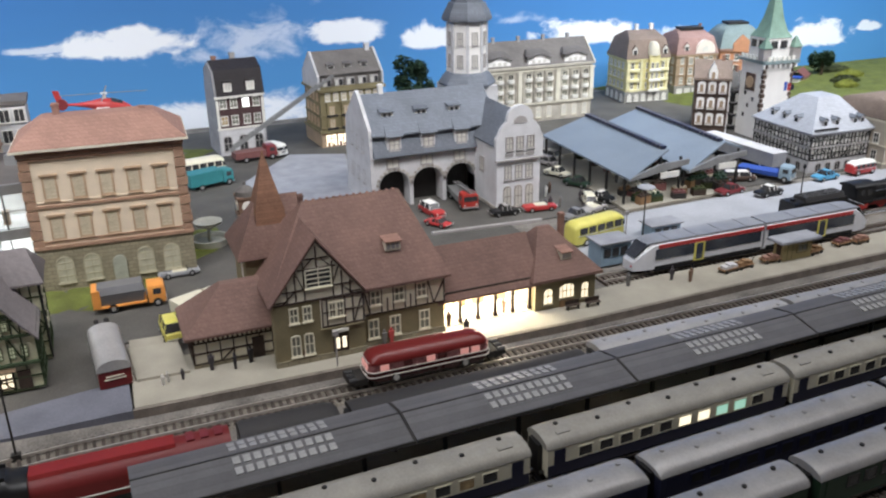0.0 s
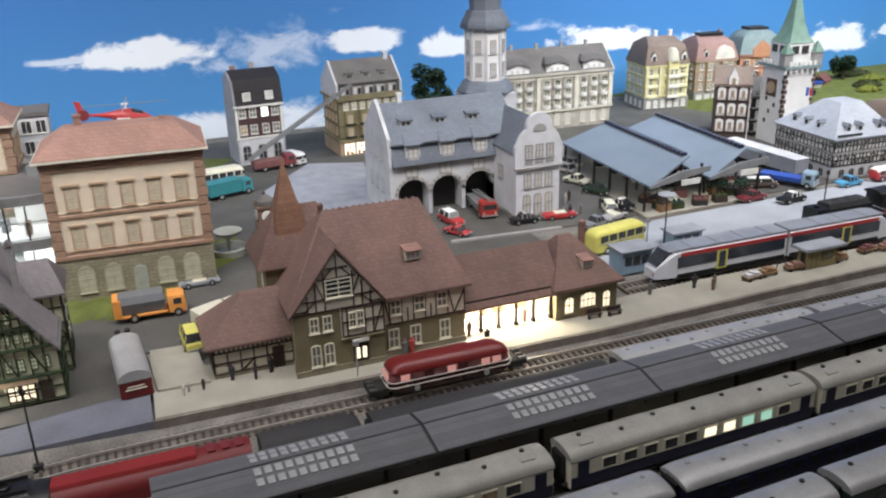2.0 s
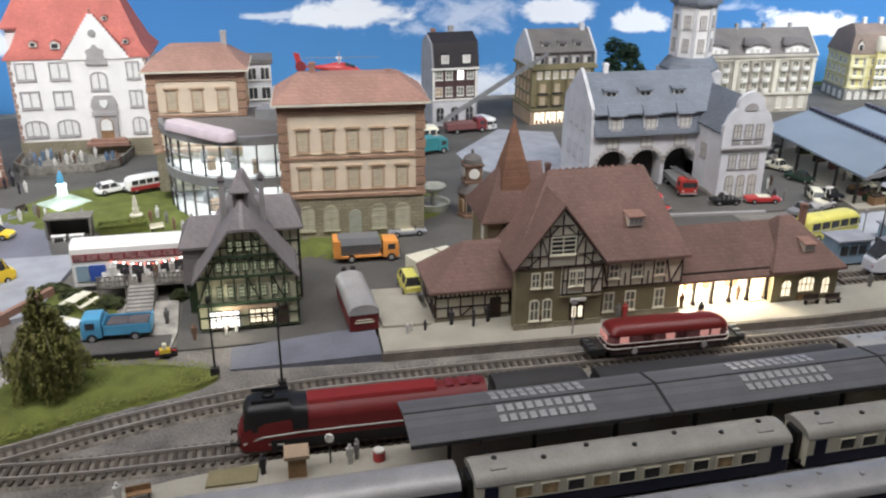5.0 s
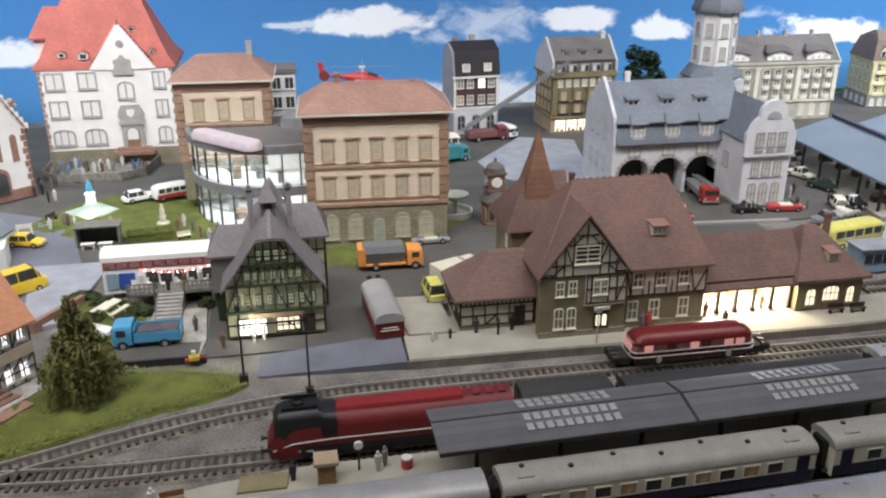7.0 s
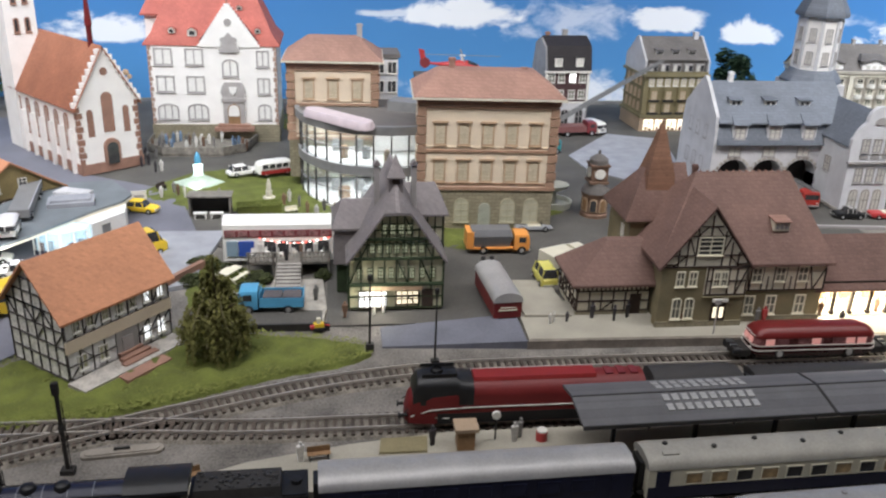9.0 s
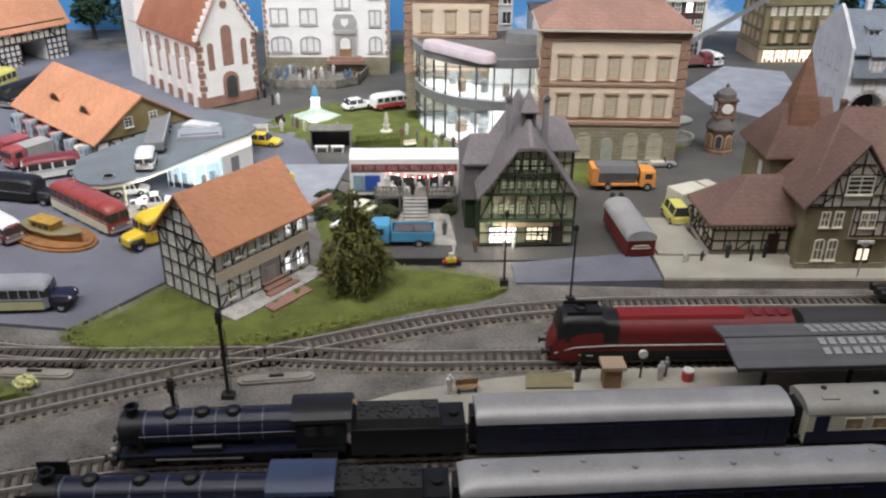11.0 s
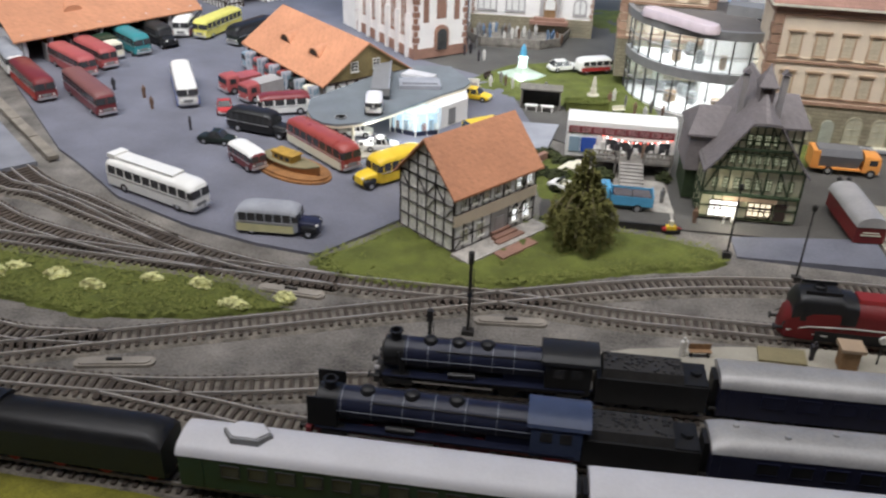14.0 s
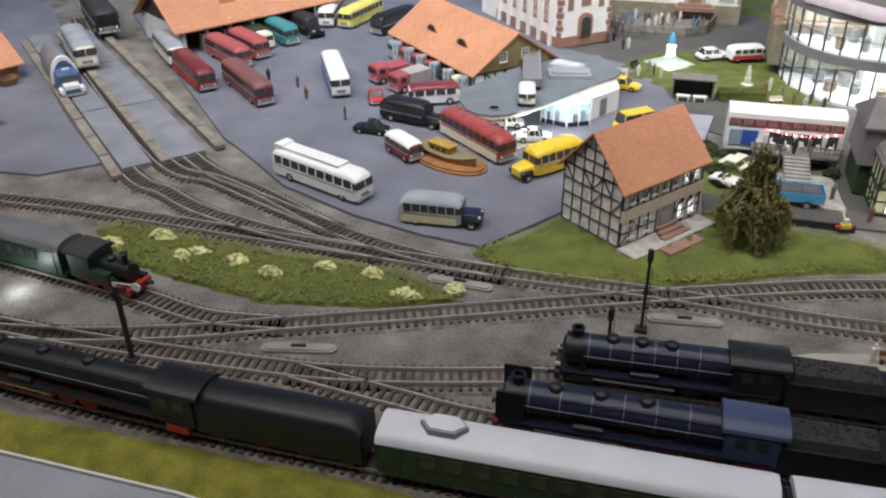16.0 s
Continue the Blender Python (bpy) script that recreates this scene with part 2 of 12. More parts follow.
    greenblack=mat("green_black", (0.012, 0.018, 0.014), 0.45, 0.2, 60, 700, 0.06),
    lit2=mat("window_amber", (0.42, 0.30, 0.16), 0.3, 0.5, 200, 700, 0.0),
    brownred=mat("brown_red_paint", (0.20, 0.085, 0.08), 0.45, 0.15, 60, 700, 0.05),
    cyan2=mat("pale_blue_paint", (0.26, 0.36, 0.44), 0.45, 0.12, 60, 700, 0.05),
    slab2=mat("grey_drum", (0.16, 0.16, 0.165), 0.45, 0.12, 60, 700, 0.05),
    silverp=mat("silver_paint", (0.42, 0.43, 0.45), 0.3, 0.1, 60, 700, 0.04, metal=0.4),
    roomwall=mat("room_wall", (0.55, 0.53, 0.50), 0.9, 0.06, 4, 60, 0.05),
)


# ---- building tools ----
class MB:
    """Collects faces for one mesh."""

    def __init__(self):
        self.v, self.f = [], []

    def add(self, vs, fs):
        k = len(self.v)
        self.v += [tuple(p) for p in vs]
        self.f += [tuple(i + k for i in q) for q in fs]
        return self

    def box(self, x0, x1, y0, y1, z0, z1, m=None):
        vs = [Vector((x, y, z)) for z in (z0, z1) for y in (y0, y1) for x in (x0, x1)]
        if m is not None:
            vs = [m @ p for p in vs]
        return self.add(vs, [(0, 2, 3, 1), (4, 5, 7, 6), (0, 1, 5, 4), (2, 6, 7, 3), (0, 4, 6, 2), (1, 3, 7, 5)])

    def beam(self, a, b, w, h):
        """A bar of section w (level) by h from a to b."""
        a, b = Vector(a), Vector(b)
        d = (b - a).normalized()
        s = d.cross(Vector((0, 0, 1)))
        s = s.normalized() if s.length > 1e-6 else Vector((1, 0, 0))
        u = s.cross(d)
        s, u = s * w / 2, u * h / 2
        vs = [p + i * s + j * u for p in (a, b) for i, j in ((-1, -1), (1, -1), (1, 1), (-1, 1))]
        return self.add(vs, [(0, 1, 2, 3), (7, 6, 5, 4), (0, 4, 5, 1), (1, 5, 6, 2), (2, 6, 7, 3), (3, 7, 4, 0)])

    def prism(self, poly, z0, z1, m=None):
        """A polygon in plan pulled up from z0 to z1."""
        n = len(poly)
        vs = [Vector((x, y, z)) for z in (z0, z1) for x, y in poly]
        if m is not None:
            vs = [m @ p for p in vs]
        return self.add(vs, [tuple(range(n))[::-1], tuple(range(n, 2 * n))] + [(i, (i + 1) % n, n + (i + 1) % n, n + i) for i in range(n)])

    def slab(self, poly, y0, y1):
        """A polygon in x and z pulled from y0 to y1."""
        n = len(poly)
        vs = [(x, y, z) for y in (y0, y1) for x, z in poly]
        return self.add(vs, [tuple(range(n)), tuple(range(n, 2 * n))[::-1]] + [(i, n + i, n + (i + 1) % n, (i + 1) % n) for i in range(n)])

    def loft(self, rings, caps=True):
        n = len(rings[0])
        vs = [p for r in rings for p in r]
        fs = [(k * n + i, k * n + (i + 1) % n, (k + 1) * n + (i + 1) % n, (k + 1) * n + i) for k in range(len(rings) - 1) for i in range(n)]
        if caps:
            fs += [tuple(range(n))[::-1], tuple(range(len(vs) - n, len(vs)))]
        return self.add(vs, fs)

    def cyl(self, a, b, r0, r1=None, n=12):
        a, b = Vector(a), Vector(b)
        q = (b - a).to_track_quat("Z", "Y")
        r1 = r0 if r1 is None else r1
        ring = lambda p, r: [p + q @ Vector((r * math.cos(6.28319 * i / n), r * math.sin(6.28319 * i / n), 0)) for i in range(n)]
        return self.loft([ring(a, r0), ring(b, r1)])

    def lathe(self, prof, x=0, y=0, n=16, z=0):
        ring = lambda r, h: [(x + r * math.cos(6.28319 * i / n), y + r * math.sin(6.28319 * i / n), z + h) for i in range(n)]
        return self.loft([ring(max(r, 1e-5), h) for r, h in prof])

    def ball(self, c, r, n=10, sz=1.0):
        return self.lathe([(r * math.sin(math.pi * k / 6), -r * sz * math.cos(math.pi * k / 6)) for k in range(7)], c[0], c[1], n, c[2])

    def mesh(self, name, smooth=35):
        me = bpy.data.meshes.new(name)
        me.from_pydata(self.v, [], self.f)
        if smooth:
            me.polygons.foreach_set("use_smooth", [True] * len(me.polygons))
            me.set_sharp_from_angle(angle=radians(smooth))
        me.update()
        return me


def part(name, mb, material, parent, label="", m=None):
    """One mesh object under a thing or a part."""
    me = mb.mesh(name) if isinstance(mb, MB) else mb
    if not me.materials:
        me.materials.append(MAT[material] if isinstance(material, str) else material)
    ob = new(name, me)
    ob.parent = parent
    if m is not None:
        ob.matrix_basis = m
    return tagged(ob, label)


def thing(name, m, label, category, group="", kind=""):
    ob = new(name)
    ob.empty_display_size = 0.01
    ob.matrix_basis = m
    return tagged(ob, label, category, group, kind)


def plain(name, mb, material, label, category="", group="", kind="", m=None):
    """A thing that is one mesh."""
    ob = part(name, mb, material, None, "", m)
    return tagged(ob, label, category, group, kind)


SIDES = dict(front=lambda w, d: pose(0, 0, 0), right=lambda w, d: pose(w, 0, 0, 0, 0, 90), left=lambda w, d: pose(0, d, 0, 0, 0, -90), back=lambda w, d: pose(w, d, 0, 0, 0, 180))
CACHE = {}


def arch(w, h, rise, n=8):
    """Outline of an opening with its foot in the middle of the base line."""
    if rise <= 0:
        return [(-w / 2, 0), (w / 2, 0), (w / 2, h), (-w / 2, h)]
    return [(-w / 2, 0), (w / 2, 0)] + [(w / 2 * math.cos(math.pi * i / n), h - rise + rise * math.sin(math.pi * i / n)) for i in range(n + 1)]


def window(parent, m, w, h, rise=0.0, frame="frame", pane="pane", border=0.0011, bars=(1, 1), sill=True, name="window"):
    """A window proud of its wall: frame with bars and sill, and a pane behind them."""
    key = (round(w, 5), round(h, 5), rise, frame, border, bars, sill)
    if key not in CACHE:
        f = MB()
        o, i = arch(w, h, rise), arch(w - 2 * border, h - 2 * border, max(0, rise - border) if rise else 0)
        i = [(x, z + border) for x, z in i]
        n = len(o)
        for y0, y1 in ((-0.0014, 0.0),):
            vs = [(x, y0, z) for x, z in o] + [(x, y0, z) for x, z in i] + [(x, y1, z) for x, z in o] + [(x, y1, z) for x, z in i]
            fs = []
            for k in range(n):
                j = (k + 1) % n
                fs += [(k, j, n + j, n + k), (k, 2 * n + k, 2 * n + j, j), (n + k, n + j, 3 * n + j, 3 * n + k)]
            f.add(vs, fs)
        t = border * 0.40
        for b in range(bars[0]):
            x = -w / 2 + w * (b + 1) / (bars[0] + 1)
            f.box(x - t, x + t, -0.0010, -0.0004, border, h - border)
        for b in range(bars[1]):
            z = h * (b + 1) / (bars[1] + 1)
            f.box(-w / 2 + border, w / 2 - border, -0.0010, -0.0004, z - t, z + t)
        if sill:
            f.box(-w / 2 - 0.0008, w / 2 + 0.0008, -0.0024, 0.0, -0.001, 0.0002)
        CACHE[key] = f.mesh("window", 0), MB().slab(arch(w - border, h - border, rise * 0.9 if rise else 0), -0.0004, 0.0008).mesh("pane", 0)
        CACHE[key][0].materials.append(MAT[frame])
    fm, pm = CACHE[key]
    pk = (key, pane)
    if pk not in CACHE:
        CACHE[pk] = pm.copy()
        CACHE[pk].materials.clear()
        CACHE[pk].materials.append(MAT[pane])
    ob = part(name, fm, frame, parent, "", m)
    part("pane", CACHE[pk], pane, ob)
    return ob


def windows(parent, w, d, side, z, us, ww, wh, lit=(), **kw):
    base = kw.pop("pane", "pane")
    for k, u in enumerate(us):
        window(parent, SIDES[side](w, d) @ pose(u, 0, z), ww, wh, pane=lit[k] if k < len(lit) and lit[k] else base, **kw)


def spread(n, a, b):
    return [a + (b - a) * (i + 0.5) / n for i in range(n)]


def timbering(mb, m, u0, u1, z0, z1, bays, rows, th=0.0018, seed=1, brace=0.5, top=None):
    """Posts, rails and braces on a wall; top(u) cuts them off under a gable."""
    rng = random.Random(seed)
    lim = top or (lambda u: z1)

    def bar(a, b):
        pa, pb = m @ Vector((a[0], -0.0005, a[1])), m @ Vector((b[0], -0.0005, b[1]))
        mb.beam(pa, pb, 0.0016, th) if abs(a[1] - b[1]) < 1e-6 else mb.add(*upright(m, a, b, th))

    for i in range(bays + 1):
        u = u0 + (u1 - u0) * i / bays
        if lim(u) > z0 + 0.002:
            bar((u, z0), (u, lim(u)))
    for j in range(rows + 1):
        z = z0 + (z1 - z0) * j / rows
        us = [u0 + (u1 - u0) * k / 60 for k in range(61)]
        us = [u for u in us if lim(u) >= z - 1e-6]
        if len(us) > 1:
            bar((us[0], z), (us[-1], z))
    for i in range(bays):
        for j in range(rows):
            if rng.random() < brace:
                a, b = u0 + (u1 - u0) * i / bays, u0 + (u1 - u0) * (i + 1) / bays
                c, e = z0 + (z1 - z0) * j / rows, z0 + (z1 - z0) * (j + 1) / rows
                if rng.random() < 0.5:
                    a, b = b, a
                if lim(b) >= e and lim(a) >= c:
                    bar((a, c), (b, e))
    return mb


def upright(m, a, b, th):
    a, b = Vector((a[0], 0, a[1])), Vector((b[0], 0, b[1]))
    d = (b - a).normalized()
    s = Vector((d.z, 0, -d.x)) * th / 2
    vs = [p + k * s + Vector((0, y, 0)) for p in (a, b) for k in (-1, 1) for y in (-0.0011, 0.0002)]
    return [m @ p for p in vs], [(0, 2, 6, 4), (1, 5, 7, 3), (0, 4, 5, 1), (2, 3, 7, 6), (0, 1, 3, 2), (4, 6, 7, 5)]


def rect(x0, x1, y0, y1, z):
    return [(x0, y0, z), (x1, y0, z), (x1, y1, z), (x0, y1, z)]


def gable_roof(w, d, z, rise, o=0.004, t=0.0022, axis="x"):
    """A saddle roof of two slabs; axis is the way of the ridge."""
    mb = MB()
    if axis == "x":
        drop = rise * o / (d / 2)
        prof = [(-o, z - drop), (d / 2, z + rise), (d + o, z - drop), (d + o, z - drop + t), (d / 2, z + rise + t * 1.3), (-o, z - drop + t)]
        mb.add([(x, y, h) for x in (-o, w + o) for y, h in prof], [])
    else:
        drop = rise * o / (w / 2)
        prof = [(-o, z - drop), (w / 2, z + rise), (w + o, z - drop), (w + o, z - drop + t), (w / 2, z + rise + t * 1.3), (-o, z - drop + t)]
        mb.add([(x, y, h) for y in (-o, d + o) for x, h in prof], [])
    n = 6
    mb.f += [(0, 1, 4, 5), (1, 2, 3, 4), (n, n + 5, n + 4, n + 1), (n + 1, n + 4, n + 3, n + 2)] + [(i, (i + 1) % n, n + (i + 1) % n, n + i) for i in range(n)]
    return mb


def gable_wall(mb, m, w, z, rise, t=0.003):
    vs = [m @ Vector(p) for y in (0, t) for p in ((0, y, z), (w, y, z), (w / 2, y, z + rise))]
    return mb.add(vs, [(0, 1, 2), (5, 4, 3), (0, 3, 4, 1), (1, 4, 5, 2), (2, 5, 3, 0)])


def dormer(parent, m, w, h, depth, roof, wall="white", pane="pane", name="dormer", label=""):
    ob = part(name, MB().slab([(-w / 2, 0), (w / 2, 0), (w / 2, h * 0.7), (0, h), (-w / 2, h * 0.7)], 0, depth), wall, parent, label, m)
    r = MB()
    for s in (-1, 1):
        r.add([(0, -0.0015, h), (s * (w / 2 + 0.0012), -0.0015, h * 0.66), (s * (w / 2 + 0.0012), depth, h * 0.66), (0, depth, h),
               (0, -0.0015, h + 0.0012), (s * (w / 2 + 0.0012), -0.0015, h * 0.66 + 0.0012), (s * (w / 2 + 0.0012), depth, h * 0.66 + 0.0012), (0, depth, h + 0.0012)],
              [(4, 5, 6, 7), (0, 3, 2, 1), (0, 1, 5, 4), (1, 2, 6, 5)])
    part("dormer_roof", r, roof, ob)
    part("pane", MB().box(-w * 0.32, w * 0.32, -0.0006, 0.0004, h * 0.12, h * 0.62), pane, ob)
    return ob


def shed_dormer(parent, x, y, z, w, h, depth, roof, wall, pane):
    """A low box dormer under a flat shed roof, its front at y."""
    up = h + depth * 0.16
    ob = part("dormer", MB().loft([[(x + s * w / 2, y, z), (x + s * w / 2, y, z + h), (x + s * w / 2, y + depth, z + up), (x + s * w / 2, y + depth, z)] for s in (-1, 1)]), wall, parent)
    o = w / 2 + 0.0014
    part("dormer_roof", MB().loft([[(x + s * o, y - 0.0022, z + h), (x + s * o, y - 0.0022, z + h + 0.0013), (x + s * o, y + depth, z + up + 0.0013), (x + s * o, y + depth, z + up)] for s in (-1, 1)]), roof, ob)
    for k in (-1, 0, 1):
        part("pane", MB().box(x + k * w * 0.29 - w * 0.11, x + k * w * 0.29 + w * 0.11, y - 0.0006, y + 0.0004, z + h * 0.22, z + h * 0.84), pane, ob)
    return ob


def chimney(parent, x, y, z0, z1, s=0.006, material="redstone"):
    c = MB().box(x - s / 2, x + s / 2, y - s / 2, y + s / 2, z0, z1)
    c.box(x - s * 0.62, x + s * 0.62, y - s * 0.62, y + s * 0.62, z1 - 0.003, z1 - 0.0015)
    return part("chimney", c, material, parent)


def block(parent, w, d, z0, z1, material, name="wall"):
    return part(name, MB().box(0, w, 0, d, z0, z1), material, parent)


def band(parent, w, d, z, h, out, material, name="cornice"):
    mb = MB()
    mb.box(-out, w + out, -out, 0, z, z + h).box(-out, w + out, d, d + out, z, z + h)
    mb.box(-out, 0, 0, d, z, z + h).box(w, w + out, 0, d, z, z + h)
    return part(name, mb, material, parent)


def quoins(parent, w, d, z0, z1, material, n=12, s=0.006):
    for k in range(n):
        a, b = z0 + (z1 - z0) * k / n, z0 + (z1 - z0) * (k + 0.86) / n
        q = s if k % 2 else s * 0.62
        for x in (0, w):
            x0, x1 = (-0.0008, q) if x == 0 else (w - q, w + 0.0008)
            part("quoin", MB().box(x0, x1, -0.0008, q, a, b), material, parent)


# ---- the setting ----
def sheet(name, poly, z, material, label, z0=-0.004, kind="structure", category="ground"):
    return plain(name, MB().prism(poly, z0, z), material, label, category, "", kind)


sheet("ground", [(-2.6, -0.62), (2.9, -0.62), (2.9, 1.3), (-2.6, 1.3)], 0.0, "ground", "grey-brown gravel covered base board of a model railway", -0.03)
sheet("yard_pavement", [(-0.555, -0.068), (-0.62, -0.058), (-0.70, -0.035), (-0.80, 0.012), (-0.885, 0.085), (-0.93, 0.12), (-1.36, 0.60), (-1.30, 0.95), (-0.70, 0.95), (-0.60, 0.60),
                        (-0.42, 0.50), (-0.36, 0.30), (-0.43, 0.10), (-0.49, 0.02)], 0.0035, "asphalt", "bluish dark grey asphalt of the bus yard")
sheet("left_yard_pavement", [(-1.02, 0.03), (-1.09, -0.03), (-1.5, -0.05), (-2.0, 0.2), (-2.0, 0.9), (-1.55, 0.62)], 0.003, "asphalt", "worn grey asphalt beside the depot tracks")
sheet("town_road", [(-0.62, 0.60), (-0.42, 0.50), (-0.36, 0.30), (-0.20, 0.20), (-0.20, 0.06), (-0.005, 0.06), (-0.005, 0.16), (0.55, 0.16), (0.55, 0.32), (1.9, 0.32), (1.9, 1.1), (-0.62, 1.1)],
      0.002, "street", "grey-brown street surface in the model town")
sheet("light_road", [(0.56, 0.135), (2.3, 0.135), (2.3, 0.24), (1.25, 0.300), (0.74, 0.285), (0.60, 0.23)], 0.0032, "lightroad", "pale grey concrete road along the market hall")
sheet("near_road", [(-2.4, -0.61), (-0.30, -0.61), (-0.47, -0.455), (-0.68, -0.432), (-0.82, -0.428), (-2.4, -0.43)], 0.003, "nearroad", "grey model road with a pale kerb line")
sheet("kerb_line", [(-2.4, -0.4285), (-0.82, -0.4265), (-0.68, -0.4305), (-0.47, -0.4535), (-0.47, -0.4515), (-0.68, -0.4285), (-0.82, -0.4245), (-2.4, -0.4265)], 0.0042, "frame", "thin pale kerb line of the model road", 0.0, category="kerb")
# station platform with its dark edge wall and the loading ramp
PLAT = [(0.002, 0.004), (0.47, -0.006), (0.70, 0.000), (1.9, 0.012), (1.9, 0.052), (0.62, 0.060), (0.53, 0.055), (0.52, 0.075), (0.055, 0.09), (0.055, 0.145), (0.006, 0.148)]
sheet("platform", PLAT, 0.010, "platform", "pale sandy station platform", category="platform")
sheet("platform_edge", [(0.0, 0.0005), (0.47, -0.0095), (0.70, -0.0035), (1.9, 0.0085), (1.9, 0.0118), (0.70, -0.0002), (0.47, -0.0062), (0.002, 0.0038)], 0.0094, "kerb", "dark stone edge of the platform", category="kerb")
rp = MB().add([(-0.145, 0.012, 0.0015), (0.0, 0.002, 0.009), (0.0, 0.056, 0.009), (-0.02, 0.06, 0.009), (-0.145, 0.055, 0.0015), (-0.145, 0.012, -0.004), (0.0, 0.002, -0.004), (0.0, 0.056, -0.004), (-0.02, 0.06, -0.004), (-0.145, 0.055, -0.004)],
              [(0, 1, 2, 3, 4), (0, 5, 6, 1), (1, 6, 7, 2), (2, 7, 8, 3), (3, 8, 9, 4), (4, 9, 5, 0)])
plain("loading_ramp", rp, "ramp", "bluish grey concrete ramp up to the platform", "ramp", kind="structure")
PLAT2 = [(-0.34, -0.212), (-0.26, -0.178), (-0.18, -0.160), (-0.10, -0.149), (2.3, -0.143), (2.3, -0.158), (0.3, -0.2075), (-0.10, -0.212), (-0.22, -0.2185)]
sheet("island_platform", PLAT2, 0.0095, "platform", "pale island platform between the tracks", category="platform")


def mound(name, poly, height, material, label, step=0.012, rough=0.004, seed=3, edge=0.02, z0=-0.002, kind="structure"):
    """A hummocky patch over a polygon, lowest at its rim."""
    xs, ys = [p[0] for p in poly], [p[1] for p in poly]
    n = len(poly)

    def inside(x, y):
        c = False
        for i in range(n):
            (x1, y1), (x2, y2) = poly[i], poly[i - 1]
            if (y1 > y) != (y2 > y) and x < (x2 - x1) * (y - y1) / (y2 - y1) + x1:
                c = not c
        return c

    def rim(x, y):
        best = 9.0
        for i in range(n):
            a, b, p = Vector(poly[i]), Vector(poly[i - 1]), Vector((x, y))
            k = max(0, min(1, (p - a).dot(b - a) / max((b - a).length_squared, 1e-9)))
            best = min(best, (p - a - k * (b - a)).length)
        return best

    nx, ny = int((max(xs) - min(xs)) / step) + 2, int((max(ys) - min(ys)) / step) + 2
    vs, idx, fs = [], {}, []
    for i in range(nx + 1):
        for j in range(ny + 1):
            x, y = min(xs) + (i - 0.5) * step, min(ys) + (j - 0.5) * step
            w = noise.noise((x * 40 + seed, y * 40, seed)) * 0.35 * step
            x, y = x + w, y - w
            ok = inside(x, y)
            r = rim(x, y) if ok else 0
            k = min(1, r / edge)
            h = height * (k * (2 - k)) + (rough * k * (noise.noise((x * 60, y * 60, seed)) + 0.6 * noise.noise((x * 170, y * 170, seed + 5))))
            idx[i, j] = len(vs)
            vs.append((x, y, max(z0, h) if ok else z0))
    live = set()
    for i in range(nx):
        for j in range(ny):
            q = (idx[i, j], idx[i + 1, j], idx[i + 1, j + 1], idx[i, j + 1])
            if any(vs[k][2] > z0 + 1e-5 for k in q):
                fs.append(q)
    return plain(name, MB().add(vs, fs), material, label, "grass" if "grass" in material else "ground", "", kind)


GRASS_A = [(-0.563, -0.078), (-0.525, -0.108), (-0.46, -0.112), (-0.40, -0.100), (-0.33, -0.078), (-0.25, -0.042), (-0.18, -0.022), (-0.155, -0.004), (-0.165, 0.022), (-0.215, 0.038), (-0.30, 0.052), (-0.36, 0.055), (-0.42, 0.045), (-0.49, 0.01), (-0.515, -0.03)]
mound("grass_bank", GRASS_A, 0.007, "grass", "mossy green grass bank round the timbered house", 0.007)
GRASS_B = [(-0.548, -0.163), (-0.62, -0.128), (-0.75, -0.124), (-0.86, -0.112), (-0.93, -0.108), (-0.95, -0.125), (-0.90, -0.17), (-0.82, -0.192), (-0.72, -0.208), (-0.62, -0.190)]
mound("grass_island", GRASS_B, 0.005, "grass", "green grass wedge with pale yellow flowers between tracks", 0.007, seed=7)
mound("grass_strip", [(-2.4, -0.424), (-2.4, -0.388), (-0.60, -0.385), (-0.48, -0.395), (-0.36, -0.42), (0.4, -0.46), (0.4, -0.53), (-0.30, -0.50), (-0.45, -0.452), (-0.68, -0.428), (-0.82, -0.4235)], 0.004, "grass2", "bright yellow-green grass verge beside the front track", 0.009, seed=9)
mound("park_grass", [(-0.50, 0.48), (-0.42, 0.60), (-0.26, 0.66), (-0.20, 0.60), (-0.20, 0.46), (-0.17, 0.36), (-0.30, 0.40), (-0.41, 0.42)], 0.004, "grass", "small green lawn of the town park", 0.009, rough=0.002, seed=4)
mound("school_grass", [(-0.10, 0.27), (-0.02, 0.25), (0.05, 0.30), (0.10, 0.36), (0.16, 0.40), (0.16, 0.5), (-0.1, 0.5)], 0.003, "grass", "thin grass round the brick school", 0.01, rough=0.002, seed=5)
mound("depot_grass", [(-1.25, 0.56), (-1.17, 0.47), (-1.16, 0.55), (-1.3, 0.85), (-1.42, 0.80)], 0.004, "grass2", "bright grass patch beside the depot garage", 0.012, seed=6)
mound("wooded_hill", [(1.35, 0.62), (1.55, 0.45), (2.4, 0.40), (2.7, 1.2), (1.2, 1.2), (1.25, 0.9)], 0.010, "grass", "low green rise at the end of the layout", 0.03, rough=0.003, seed=8, edge=0.22)
mound("back_lawn", [(-0.2, 0.75), (0.20, 0.80), (0.22, 0.96), (0.10, 1.02), (-0.4, 1.02)], 0.003, "grass", "dull green lawn behind the school", 0.02, seed=12)

